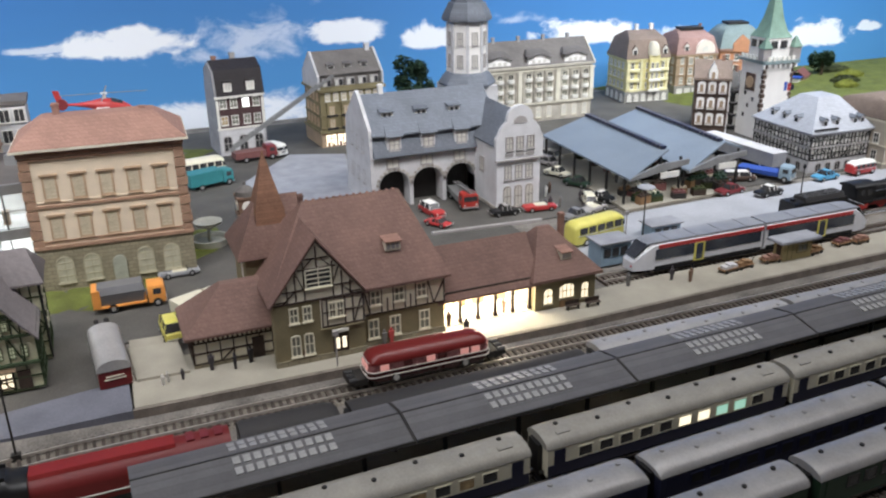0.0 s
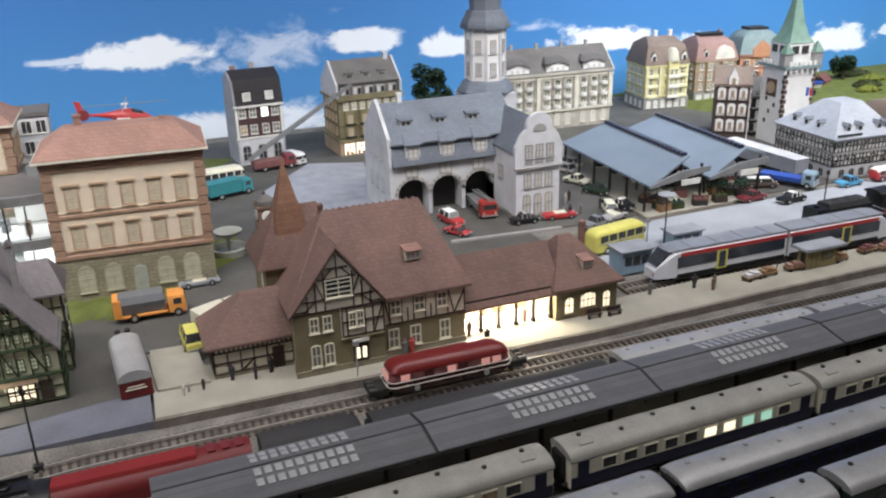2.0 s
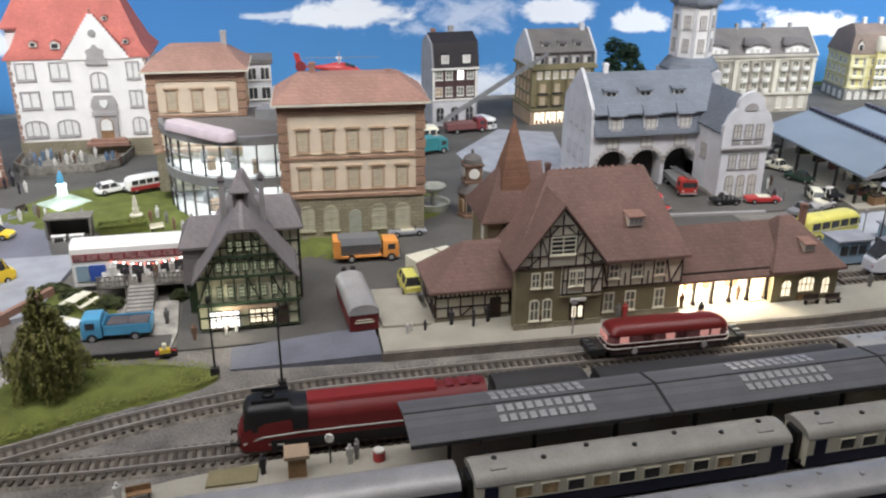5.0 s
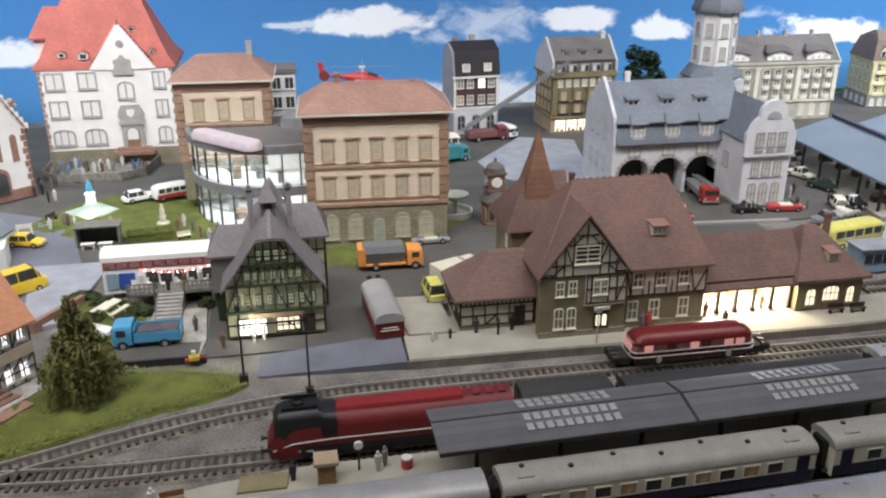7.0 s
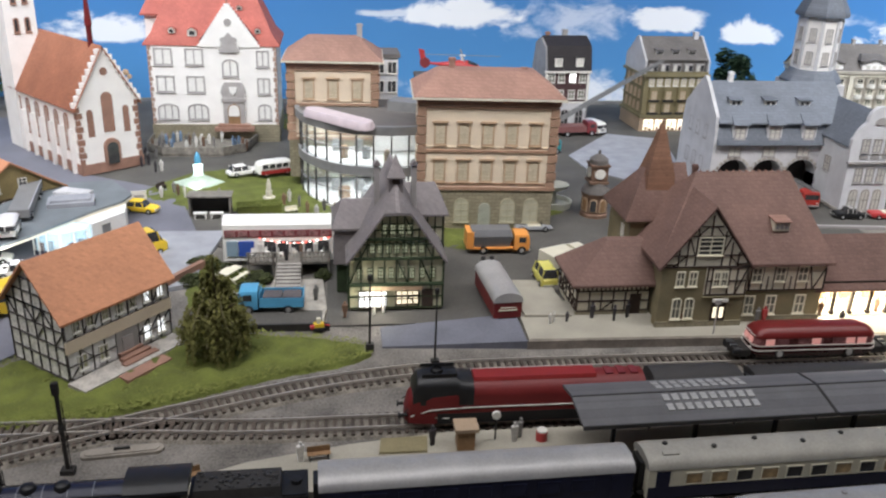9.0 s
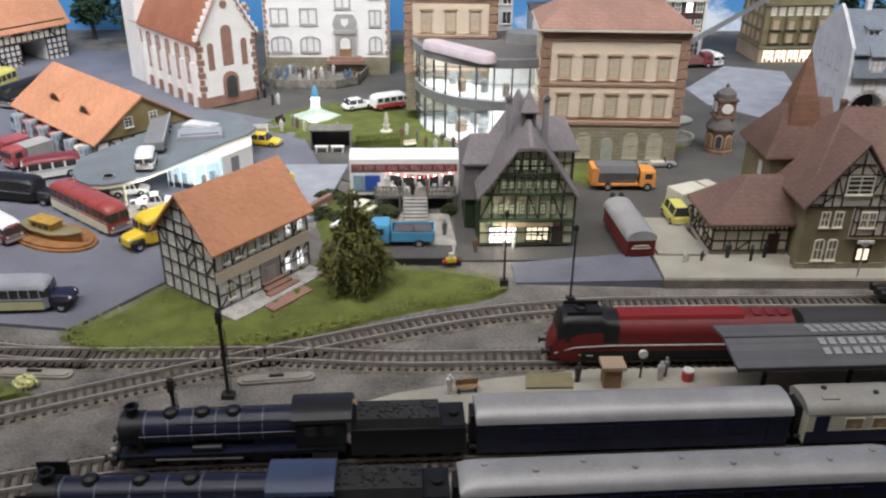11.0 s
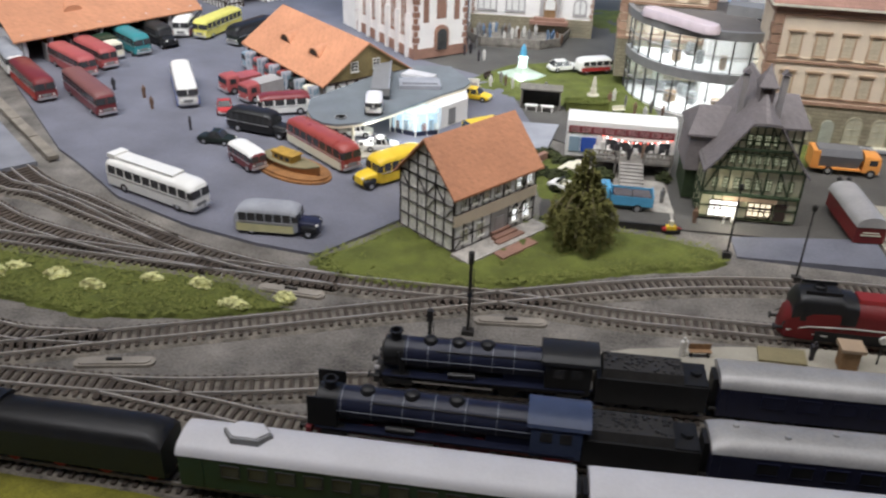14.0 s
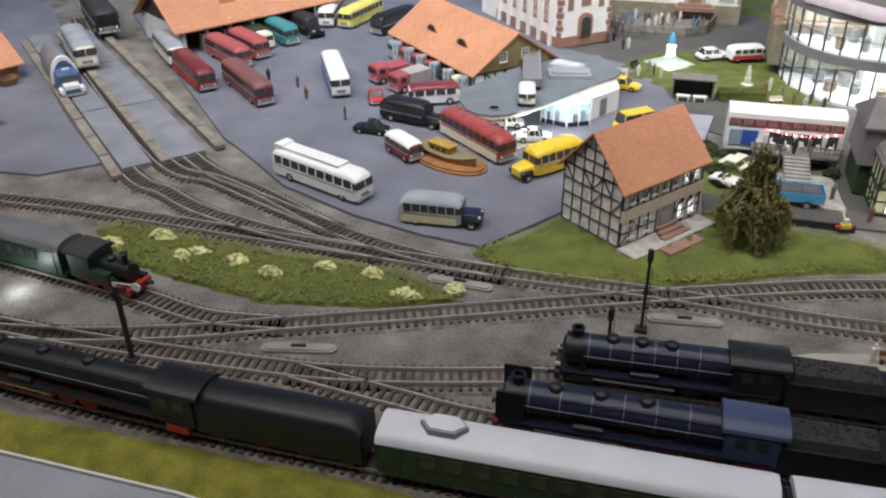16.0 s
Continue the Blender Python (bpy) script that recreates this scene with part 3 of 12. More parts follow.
# painted sky at the back and plain room round the layout
sky = bpy.data.materials.new("painted_sky")
sky.use_nodes = True
snt = sky.node_tree
sn, sl = snt.nodes, snt.links
sb = sn["Principled BSDF"]
sb.inputs["Roughness"].default_value = 0.55
stc = sn.new("ShaderNodeTexCoord")
sno = sn.new("ShaderNodeTexNoise")
sno.inputs["Scale"].default_value, sno.inputs["Detail"].default_value = 11.0, 9
ssep = sn.new("ShaderNodeSeparateXYZ")
sl.new(stc.outputs["Object"], ssep.inputs[0])
grad = sn.new("ShaderNodeMapRange")
grad.inputs["From Min"].default_value, grad.inputs["From Max"].default_value = 0.05, 0.45
sl.new(ssep.outputs["Z"], grad.inputs["Value"])
blue = sn.new("ShaderNodeMix")
blue.data_type = "RGBA"
blue.inputs[6].default_value, blue.inputs[7].default_value = (0.075, 0.265, 0.56, 1), (0.024, 0.145, 0.45, 1)
sl.new(grad.outputs[0], blue.inputs["Factor"])


smp = sn.new("ShaderNodeMapping")
smp.inputs["Scale"].default_value = (1.0, 1.0, 1.7)
sl.new(stc.outputs["Object"], smp.inputs["Vector"])
sl.new(smp.outputs[0], sno.inputs["Vector"])
sno.inputs["Roughness"].default_value = 0.62
sno.inputs["Distortion"].default_value = 0.35


def cloud_fields(cx, cz, rx, rz, shape, soft):
    """A cloud's fullness: a heap with a flatter foot and a ragged, puffy rim."""
    mp = sn.new("ShaderNodeMapping")
    mp.inputs["Location"].default_value = (-cx / rx, 0, -cz / rz)
    mp.inputs["Scale"].default_value = (1 / rx, 0, 1 / rz)
    sl.new(stc.outputs["Object"], mp.inputs["Vector"])
    sp = sn.new("ShaderNodeSeparateXYZ")
    sl.new(mp.outputs[0], sp.inputs[0])
    low = sn.new("ShaderNodeMath")
    low.operation = "MINIMUM"
    sl.new(sp.outputs["Z"], low.inputs[0])
    low.inputs[1].default_value = 0.0
    tall = sn.new("ShaderNodeMath")
    tall.operation = "MULTIPLY_ADD"
    sl.new(low.outputs[0], tall.inputs[0])
    tall.inputs[1].default_value = 0.9
    sl.new(sp.outputs["Z"], tall.inputs[2])
    cb = sn.new("ShaderNodeCombineXYZ")
    sl.new(sp.outputs["X"], cb.inputs["X"])
    sl.new(tall.outputs[0], cb.inputs["Z"])
    ln = sn.new("ShaderNodeVectorMath")
    ln.operation = "LENGTH"
    sl.new(cb.outputs[0], ln.inputs[0])
    a = sn.new("ShaderNodeMath")
    a.operation = "MULTIPLY_ADD"
    sl.new(sno.outputs["Fac"], a.inputs[0])
    a.inputs[1].default_value = -shape * 2.4
    sl.new(ln.outputs["Value"], a.inputs[2])
    r = sn.new("ShaderNodeMapRange")
    r.interpolation_type = "SMOOTHSTEP"
    r.inputs["From Min"].default_value, r.inputs["From Max"].default_value = 1.0 - shape * 1.2, 1.0 - shape * 1.2 - soft
    sl.new(a.outputs[0], r.inputs["Value"])
    return r.outputs[0]


BACK = 1.15
# x, z, half width, half height, raggedness, softness, fullness
SKY_CLOUDS = [
    (0.09, 0.180, 0.175, 0.044, 0.9, 0.45, 0.95), (0.10, 0.200, 0.080, 0.030, 0.8, 0.35, 0.95), (-0.04, 0.185, 0.10, 0.014, 0.9, 0.5, 0.7),
    (0.34, 0.172, 0.160, 0.075, 1.7, 1.1, 0.55), (0.560, 0.176, 0.100, 0.042, 0.9, 0.4, 0.92), (0.755, 0.150, 0.080, 0.045, 0.9, 0.4, 0.92),
    (0.97, 0.185, 0.090, 0.022, 1.4, 0.9, 0.45), (1.185, 0.135, 0.170, 0.048, 0.9, 0.4, 0.97), (-0.66, 0.135, 0.110, 0.045, 0.9, 0.45, 0.9),
    (0.25, 0.01, 0.34, 0.060, 0.8, 0.5, 0.85), (0.56, 0.010, 0.25, 0.045, 0.8, 0.6, 0.75), (1.45, 0.12, 0.10, 0.03, 1.0, 0.5, 0.7),
    (1.95, 0.080, 0.15, 0.055, 0.9, 0.4, 0.92), (2.15, 0.10, 0.06, 0.02, 1.1, 0.4, 0.8),
]


total = None
for cx, cz, rx, rz, shape, soft, amount in SKY_CLOUDS:
    o = cloud_fields(cx, cz, rx, rz, shape, soft)
    k = sn.new("ShaderNodeMath")
    k.operation = "MULTIPLY"
    k.inputs[1].default_value = amount
    sl.new(o, k.inputs[0])
    if total is None:
        total = k.outputs[0]
    else:
        mx = sn.new("ShaderNodeMath")
        mx.operation = "MAXIMUM"
        sl.new(total, mx.inputs[0])
        sl.new(k.outputs[0], mx.inputs[1])
        total = mx.outputs[0]
cl = sn.new("ShaderNodeMix")
cl.data_type = "RGBA"
cl.inputs[7].default_value = (0.90, 0.92, 0.95, 1)
sl.new(total, cl.inputs["Factor"])
sl.new(blue.outputs[2], cl.inputs[6])
sl.new(cl.outputs[2], sb.inputs["Base Color"])
plain("backdrop", MB().box(-2.9, 3.2, 0, 0.01, -0.03, 1.0), sky, "painted blue sky with white clouds on a board", "backdrop", kind="structure", m=pose(0, BACK, 0))
room = MB().box(-3.6, 3.6, -3.0, -2.95, -0.95, 1.75).box(-3.6, -3.55, -2.95, BACK + 0.01, -0.95, 1.75).box(3.55, 3.6, -2.95, BACK + 0.01, -0.95, 1.75).box(-3.6, 3.6, BACK + 0.02, BACK + 0.07, -0.95, 1.75)
plain("wall_room", room, "roomwall", "plain pale walls of the exhibition room", "wall", kind="structure")
plain("floor", MB().box(-3.6, 3.6, -3.0, BACK + 0.07, -1.0, -0.95), "street", "grey floor of the exhibition room", "floor", kind="structure")
plain("ceiling", MB().box(-3.6, 3.6, -3.0, BACK + 0.07, 1.75, 1.8), "roomwall", "plain pale ceiling of the exhibition room", "ceiling", kind="structure")
plain("table_front", MB().box(-2.6, 2.9, -0.64, -0.622, -0.95, 0.012), "wood", "wooden front board of the layout table", "board", kind="structure")


# ---- tracks ----
def curve(points, step=0.0075):
    """Even steps along a smooth line through the points: place and direction."""
    p = [Vector(q) for q in points]
    p = [2 * p[0] - p[1]] + p + [2 * p[-1] - p[-2]]
    fine = []
    for i in range(1, len(p) - 2):
        for k in range(40):
            t = k / 40
            a, b, c, d = p[i - 1 : i + 3]
            fine.append(0.5 * (2 * b + (c - a) * t + (2 * a - 5 * b + 4 * c - d) * t * t + (3 * b - a - 3 * c + d) * t**3))
    fine.append(p[-2])
    out, due, gone = [], 0.0, 0.0
    for a, b in zip(fine, fine[1:]):
        seg = (b - a).length
        while due <= gone + seg and seg > 0:
            out.append((a + (b - a) * ((due - gone) / seg), (b - a).normalized()))
            due += step
        gone += seg
    return out


SLEEPER = MB().box(-0.0015, 0.0015, -0.0150, 0.0150, 0.0, 0.0034).mesh("sleeper", 0)
SLEEPER.materials.append(MAT["sleeper"])
COUNT = [0]


def track(points, label, near=None, bed=True):
    """Rails on sleepers along a line; sleepers inside the stretch near are pieces of their own."""
    t = thing("railway_track", pose(0, 0, 0), label, "railway track", "tracks of the layout", "structure")
    steps = curve(points)
    for s in (-1, 1):
        rings = []
        for p, d in steps:
            nrm = Vector((-d.y, d.x))
            c = p + nrm * s * 0.00865
            rings.append([(c.x - nrm.x * w, c.y - nrm.y * w, z) for w, z in ((0.0007, 0.0034), (-0.0007, 0.0034), (-0.0007, 0.0062), (0.0007, 0.0062))])
        part("rail", MB().loft(rings), "rail", t)
    if bed:
        b = MB()
        rings = []
        for p, d in steps[::3] + [steps[-1]]:
            nrm = Vector((-d.y, d.x))
            rings.append([(p.x - nrm.x * w, p.y - nrm.y * w, z) for w, z in ((0.020, -0.001), (-0.020, -0.001), (-0.0165, 0.0017), (0.0165, 0.0017))])
        part("ballast_bed", b.loft(rings), "ballast", t)
    rest = MB()
    for p, d in steps:
        m = Matrix.Translation((p.x, p.y, 0.0004)) @ Matrix.Rotation(math.atan2(d.y, d.x), 4, "Z")
        if near and near[0] < p.x < near[1] and COUNT[0] < 290:
            COUNT[0] += 1
            part("sleeper", SLEEPER, "sleeper", t, "", m)
        else:
            rest.box(-0.0015, 0.0015, -0.0150, 0.0150, 0.0, 0.0034, m)
    if rest.v:
        tagged(part("more_sleepers", rest, "sleeper", t), kind="stuff")
    return t


T1 = [(1.9, -0.030), (0.8, -0.038), (0.3, -0.036), (0.0, -0.034), (-0.10, -0.038), (-0.20, -0.055), (-0.31, -0.090), (-0.46, -0.147), (-0.60, -0.202), (-0.69, -0.237), (-0.78, -0.272), (-0.90, -0.302), (-1.1, -0.315), (-1.5, -0.30)]
T2 = [(2.2, -0.122), (0.5, -0.122), (-0.15, -0.123), (-0.27, -0.122), (-0.37, -0.114), (-0.52, -0.113), (-0.64, -0.108), (-0.75, -0.103), (-0.95, -0.093), (-1.09, -0.093), (-1.5, -0.11)]
T2B = [(-0.52, -0.113), (-0.60, -0.104), (-0.70, -0.074), (-0.82, -0.010), (-0.92, 0.040), (-1.10, 0.200), (-1.34, 0.44), (-1.45, 0.56)]
T2C = [(-0.64, -0.108), (-0.75, -0.095), (-0.86, -0.066), (-0.92, -0.036), (-0.985, -0.004), (-1.18, 0.165), (-1.42, 0.42)]
T2D = [(-0.70, -0.074), (-0.80, -0.032), (-0.88, 0.004), (-0.955, 0.028), (-1.13, 0.185), (-1.38, 0.43)]
T3 = [(2.2, -0.181), (0.3, -0.2285), (-0.2, -0.241), (-0.38, -0.2455), (-0.46, -0.252), (-0.56, -0.276), (-0.63, -0.289), (-0.70, -0.294), (-0.82, -0.298), (-0.95, -0.296), (-1.3, -0.28)]
T4 = [(2.2, -0.238), (0.3, -0.295), (-0.2, -0.310), (-0.48, -0.312), (-0.57, -0.304), (-0.66, -0.293)]
T5 = [(2.2, -0.2825), (0.3, -0.349), (-0.3, -0.370), (-0.58, -0.371), (-0.75, -0.366), (-0.90, -0.355), (-1.2, -0.330), (-1.7, -0.28)]
T6 = [(-0.69, -0.237), (-0.76, -0.243), (-0.82, -0.231), (-0.90, -0.215), (-1.1, -0.190), (-1.5, -0.17)]
T7 = [(0.56, 0.090), (1.0, 0.086), (2.2, 0.10)]
T8 = [(0.80, 0.150), (1.2, 0.152), (2.2, 0.17)]
track(T1, "main track with brown sleepers curving past the station", (-0.80, -0.10))
track(T2, "main track with brown sleepers through the crossing", (-0.62, -0.13))
track(T2B, "siding track climbing into the bus depot", (-0.92, -0.55))
track(T2C, "siding track with brown sleepers to the depot")
track(T2D, "middle siding track to the depot")
track(T3, "yard track with brown sleepers under the express train", (-0.72, -0.49))
track(T4, "yard track with brown sleepers under a silver train")
track(T5, "front track with brown sleepers")
track(T6, "short branch track of the small tank engine", (-0.84, -0.70))
track(T7, "bay track beside the far platform")
track(T8, "track of the black steam engine behind the platform")

# concrete slabs between the depot rails
MAT["plankbrown"] = mat("weathered_brown_plank", (0.255, 0.225, 0.185), 0.85, 0.3, 60, 600, 0.4)
MAT["depotslab"] = mat("depot_concrete", (0.225, 0.230, 0.255), 0.8, 0.2, 30, 600, 0.3)


def strip_slab(name, a, b, wid, z, material, label, category="slab", n=1, gap=0.0015, thick=0.006):
    a, b = Vector(a), Vector(b)
    d = (b - a).normalized()
    nrm = Vector((-d.y, d.x)) * wid / 2
    t = thing(name, pose(0, 0, 0), label, category, "", "structure")
    for k in range(n):
        p, q = a + (b - a) * (k / n) + d * gap, a + (b - a) * ((k + 1) / n) - d * gap
        part("slab", MB().prism([(p - nrm)[:2], (q - nrm)[:2], (q + nrm)[:2], (p + nrm)[:2]], z - thick, z), material, t)
    return t


strip_slab("depot_slab", (-0.945, 0.052), (-1.40, 0.475), 0.050, 0.0068, "depotslab", "bluish grey concrete slab between depot rails", n=3)
strip_slab("depot_slab", (-0.985, 0.012), (-1.45, 0.445), 0.034, 0.0068, "depotslab", "bluish grey concrete slab between depot rails", n=3)
for a, b in (((-0.916, 0.086), (-1.42, 0.55)), ((-0.957, 0.03), (-1.42, 0.462)), ((-0.99, -0.02), (-1.44, 0.40))):
    strip_slab("plank_row", a, b, 0.012, 0.0082, "plankbrown", "brown planks laid along a depot rail", "planks", n=9, thick=0.005)


# ---- station ----
MAT["frame_st"] = mat("pale_stone_surround", (0.42, 0.39, 0.28), 0.8, 0.15, 90, 700, 0.2)
MAT["doorgreen"] = mat("grey_green_door", (0.33, 0.34, 0.28), 0.7, 0.15, 90, 700, 0.2)
MAT["blind2"] = mat("pale_green_shutter", (0.46, 0.44, 0.33), 0.8, 0.15, 90, 700, 0.1)
MAT["roof_turret"] = mat("roof_turret_brown", (0.26, 0.135, 0.085), 0.8, 0.25, 30, 500, 0.4, pattern=TILE)
MAT["paneg2"] = mat("window_pane_grey", (0.20, 0.20, 0.17), 0.25, 0.3, 120, 700, 0.0)
MAT["infill"] = mat("pale_infill", (0.76, 0.71, 0.57), 0.8, 0.12, 40, 700, 0.2)
def station():
    t = thing("station_building", pose(0.146, 0.031, 0.010), "olive plastered station with timbered upper floor and brown tiled roof", "station")
    w, d, e = 0.178, 0.125, 0.068
    block(t, w, d, -0.004, e, "olive")
    part("upper_infill", MB().box(0.086, w + 0.0008, -0.0008, 0.002, 0.036, e), "infill", t)
    part("plinth", MB().box(-0.001, w + 0.001, -0.0016, 0.004, -0.002, 0.006), "stone", t)
    # front bay under the gable
    f = -0.0085
    part("bay_wall", MB().box(-0.006, 0.086, f, 0.004, -0.004, e), "olive", t)
    part("bay_infill", MB().box(0.041, 0.0868, f - 0.0006, f + 0.002, 0.036, e), "infill", t)
    part("bay_plinth", MB().box(-0.007, 0.087, f - 0.0014, f + 0.002, -0.002, 0.006), "stone", t)
    part("gable", MB().slab([(-0.007, e), (0.087, e), (0.040, 0.128)], f, 0.003), "infill", t, "cream gable with dark timbering")
    tb = MB()
    wall, bay, gab = pose(0, -0.0008, 0), pose(0, f - 0.0006, 0), pose(0, f, 0)
    for u in (0.0885, 0.0945, 0.1075, 0.1205, 0.1335, 0.1455, 0.1585, 0.1775):
        tb.add(*upright(wall, (u, 0.036), (u, e), 0.0012))
    for a, b in (((0.0885, e), (0.0945, 0.036)), ((0.1775, 0.062), (0.1655, 0.036)), ((0.1585, e), (0.1655, 0.036)), ((0.1140, 0.036), (0.1140, 0.052)), ((0.1395, 0.036), (0.1395, 0.052))):
        tb.add(*upright(wall, a, b, 0.0011))
    for u in (0.0425, 0.0475, 0.0660, 0.0745, 0.0855):
        tb.add(*upright(bay, (u, 0.036), (u, e), 0.0012))
    tb.add(*upright(bay, (0.0855, e), (0.0745, 0.036), 0.0011))
    for m_, u0, u1, zs in ((wall, 0.088, w, (0.0365, 0.0665)), (bay, 0.042, 0.086, (0.0365, 0.052, 0.0665))):
        for zz in zs:
            tb.beam(m_ @ Vector((u0, -0.0005, zz)), m_ @ Vector((u1, -0.0005, zz)), 0.0016, 0.0012)
    top = lambda u: 0.126 - abs(u - 0.040) * 1.27
    for u in (0.009, 0.0175, 0.0265, 0.0555, 0.0645, 0.073):
        tb.add(*upright(gab, (u, e), (u, top(u)), 0.0012))
    for zz in (e, 0.0805, 0.1015, 0.112):
        q = (0.126 - zz) / 1.27
        tb.beam(gab @ Vector((0.040 - q, -0.0005, zz)), gab @ Vector((0.040 + q, -0.0005, zz)), 0.0016, 0.0012)
    for k in (-1, 1):
        for a, b in (((0.040 + k * 0.036, e), (0.040 + k * 0.0225, 0.0805)), ((0.040 + k * 0.044, 0.0705), (0.040 + k * 0.031, 0.0705)), ((0.040 + k * 0.014, 0.1015), (0.040 + k * 0.004, 0.112)), ((0.040 + k * 0.0225, 0.1015), (0.040 + k * 0.0145, 0.0805))):
            tb.add(*upright(gab, a, b, 0.0011))
    tb.add(*upright(gab, (0.040, 0.1015), (0.040, 0.124), 0.0012))
    tb.add(*upright(pose(0, f - 0.001, 0), (-0.010, e - 0.002), (0.040, 0.131), 0.0026)).add(*upright(pose(0, f - 0.001, 0), (0.090, e - 0.002), (0.040, 0.131), 0.0026))
    part("timber_frame", tb, "timber", t)
    # main roof, hipped at both ends, and the roof of the front gable
    y0, y1, m = -0.006, d + 0.006, d / 2
    r = MB().loft([rect(-0.010, w + 0.006, y0, y1, e - 0.003), rect(-0.010, w + 0.006, y0, y1, e),
                   [(0.046, m - 0.001, 0.147), (0.152, m - 0.001, 0.147), (0.152, m + 0.001, 0.147), (0.046, m + 0.001, 0.147)]])
    roof = part("roof", r, "roof_brown", t, "brown tiled main roof")
    g = MB()
    for s in (-1, 1):
        a, b = Vector((0.040, -0.0125, 0.132)), Vector((0.040 + s * 0.0505, -0.0125, e - 0.003))
        a2, b2 = Vector((0.040, 0.056, 0.132)), Vector((0.040 + s * 0.0505, 0.004, e - 0.003))
        up = Vector((0, 0, 0.0026))
        g.add([a, b, b2, a2, a + up, b + up, b2 + up, a2 + up], [(4, 5, 6, 7), (0, 3, 2, 1), (0, 1, 5, 4), (1, 2, 6, 5), (2, 3, 7, 6)])
    part("gable_roof", g, "roof_brown", roof)
    caps = MB()
    for k in range(14):
        caps.box(0.050 + k * 0.0073, 0.0525 + k * 0.0073, m - 0.0012, m + 0.0012, 0.1465, 0.1484)
    part("ridge_tiles", caps, "roof_salmon", roof)
    # rear wing with its turret
    part("rear_wing", MB().box(-0.016, 0.045, 0.070, 0.140, -0.004, 0.092), "olive", t)
    wing = part("wing_roof", MB().loft([rect(-0.024, 0.052, 0.064, 0.146, 0.090), rect(-0.024, 0.052, 0.064, 0.146, 0.093), [(0.006, 0.10, 0.146), (0.05, 0.10, 0.146), (0.05, 0.102, 0.146), (0.006, 0.102, 0.146)]]), "roof_brown", t)
    part("turret", MB().lathe([(0.0225, 0.112), (0.0215, 0.136), (0.011, 0.165), (0.0006, 0.196)], 0, 0, 4), "roof_turret", wing, "pointed red-brown turret roof", pose(0.017, 0.098, 0, 0, 0, 45))
    part("pane", MB().box(-0.0165, -0.0155, 0.088, 0.098, 0.062, 0.078), "frame", wing)
    chimney(t, 0.046, 0.066, 0.135, 0.154, 0.005, "roof_brown")
    shed_dormer(roof, 0.128, 0.0155, 0.0965, 0.0165, 0.0095, 0.018, "roof_salmon", "infill", "frame_g")
    for u in (0.014, 0.0275):
        window(t, pose(u, f, 0.046), 0.0095, 0.017, bars=(1, 1), border=0.0014, pane="paneg2", frame="creamp")
        window(t, pose(u, f, 0.009), 0.0105, 0.024, rise=0.003, bars=(1, 1), border=0.0014, pane="paneg2", frame="creamp")
    for u in (0.053, 0.061):
        window(t, pose(u, f - 0.0008, 0.0455), 0.0080, 0.017, bars=(1, 1), border=0.0014, pane="paneg2", frame="creamp")
    for u in (0.101, 0.127, 0.152):
        window(t, pose(u, -0.0008, 0.0460), 0.012, 0.017, bars=(1, 1), border=0.0014, pane="paneg2", frame="creamp")
    for u in (0.098, 0.122, 0.155):
        window(t, pose(u, 0, 0.008), 0.012, 0.022, bars=(1, 1), border=0.0014, pane="paneg2", frame="creamp")
    window(t, pose(0.041, f - 0.0006, 0.081), 0.027, 0.020, bars=(1, 3), border=0.0013, pane="pane", frame="creamp")
    dr = part("door", MB().slab(arch(0.016, 0.026, 0.0), -0.0012, 0.001), "timber", t, "dark wooden station door", pose(0.060, f, 0.0))
    for x in (-0.0035, 0.0035):
        part("pane", MB().box(x - 0.002, x + 0.002, -0.0018, -0.001, 0.010, 0.022), "lit", dr)
    part("sign", MB().box(0.051, 0.068, f - 0.004, f - 0.0028, 0.029, 0.0325), "frame", t, "small white station sign")
    part("canopy", MB().box(0.040, 0.085, f - 0.003, f, 0.0335, 0.035), "olive", t)
    # low annex
    a = thing("station_annex", pose(0.064, 0.056, 0.010), "low timbered annex with brown hipped roof beside the station", "annex")
    aw, ad, ae = 0.079, 0.066, 0.036
    block(a, aw, ad, -0.004, ae, "infill")
    part("plinth", MB().box(-0.001, aw, -0.0015, 0.002, -0.002, 0.005), "stone", a)
    at = MB()
    timbering(at, pose(0, -0.0003, 0), 0, aw, 0.004, 0.027, 6, 2, 0.0012, seed=6, brace=0.25)
    timbering(at, SIDES["left"](aw, ad) @ pose(0, -0.0003, 0), 0, ad, 0.004, 0.027, 5, 2, 0.0012, seed=7)
    at.box(-0.001, aw, -0.0012, 0.0002, 0.027, ae)
    part("timber_frame", at, "timber", a)
    part("roof", MB().loft([rect(-0.008, aw + 0.003, -0.008, ad + 0.006, ae - 0.002), rect(-0.008, aw + 0.003, -0.008, ad + 0.006, ae + 0.001), rect(0.036, aw + 0.003, 0.028, 0.038, 0.074)]), "roof_brown", a)
    part("door", MB().box(0.058, 0.070, -0.0016, 0.001, 0, 0.023), "timber", a)
    for k in range(16):
        part("frieze_panel", MB().box(0.002 + k * 0.0048, 0.0046 + k * 0.0048, -0.0016, 0, 0.0285, 0.0335), "infill", a)
    # open waiting hall
    h = thing("waiting_hall", pose(0.324, 0.037, 0.010), "brightly lit open waiting hall with brown roof", "hall")
    hw, hd, he = 0.111, 0.068, 0.036
    part("back_wall", MB().box(0, hw, hd - 0.003, hd, -0.004, he + 0.004), "white", h)
    part("hall_floor", MB().box(0, hw, 0.0, hd - 0.003, -0.003, 0.0006), "platform", h)
    part("hall_ceiling", MB().box(0, hw, 0.001, hd - 0.003, he + 0.002, he + 0.003), "white", h)
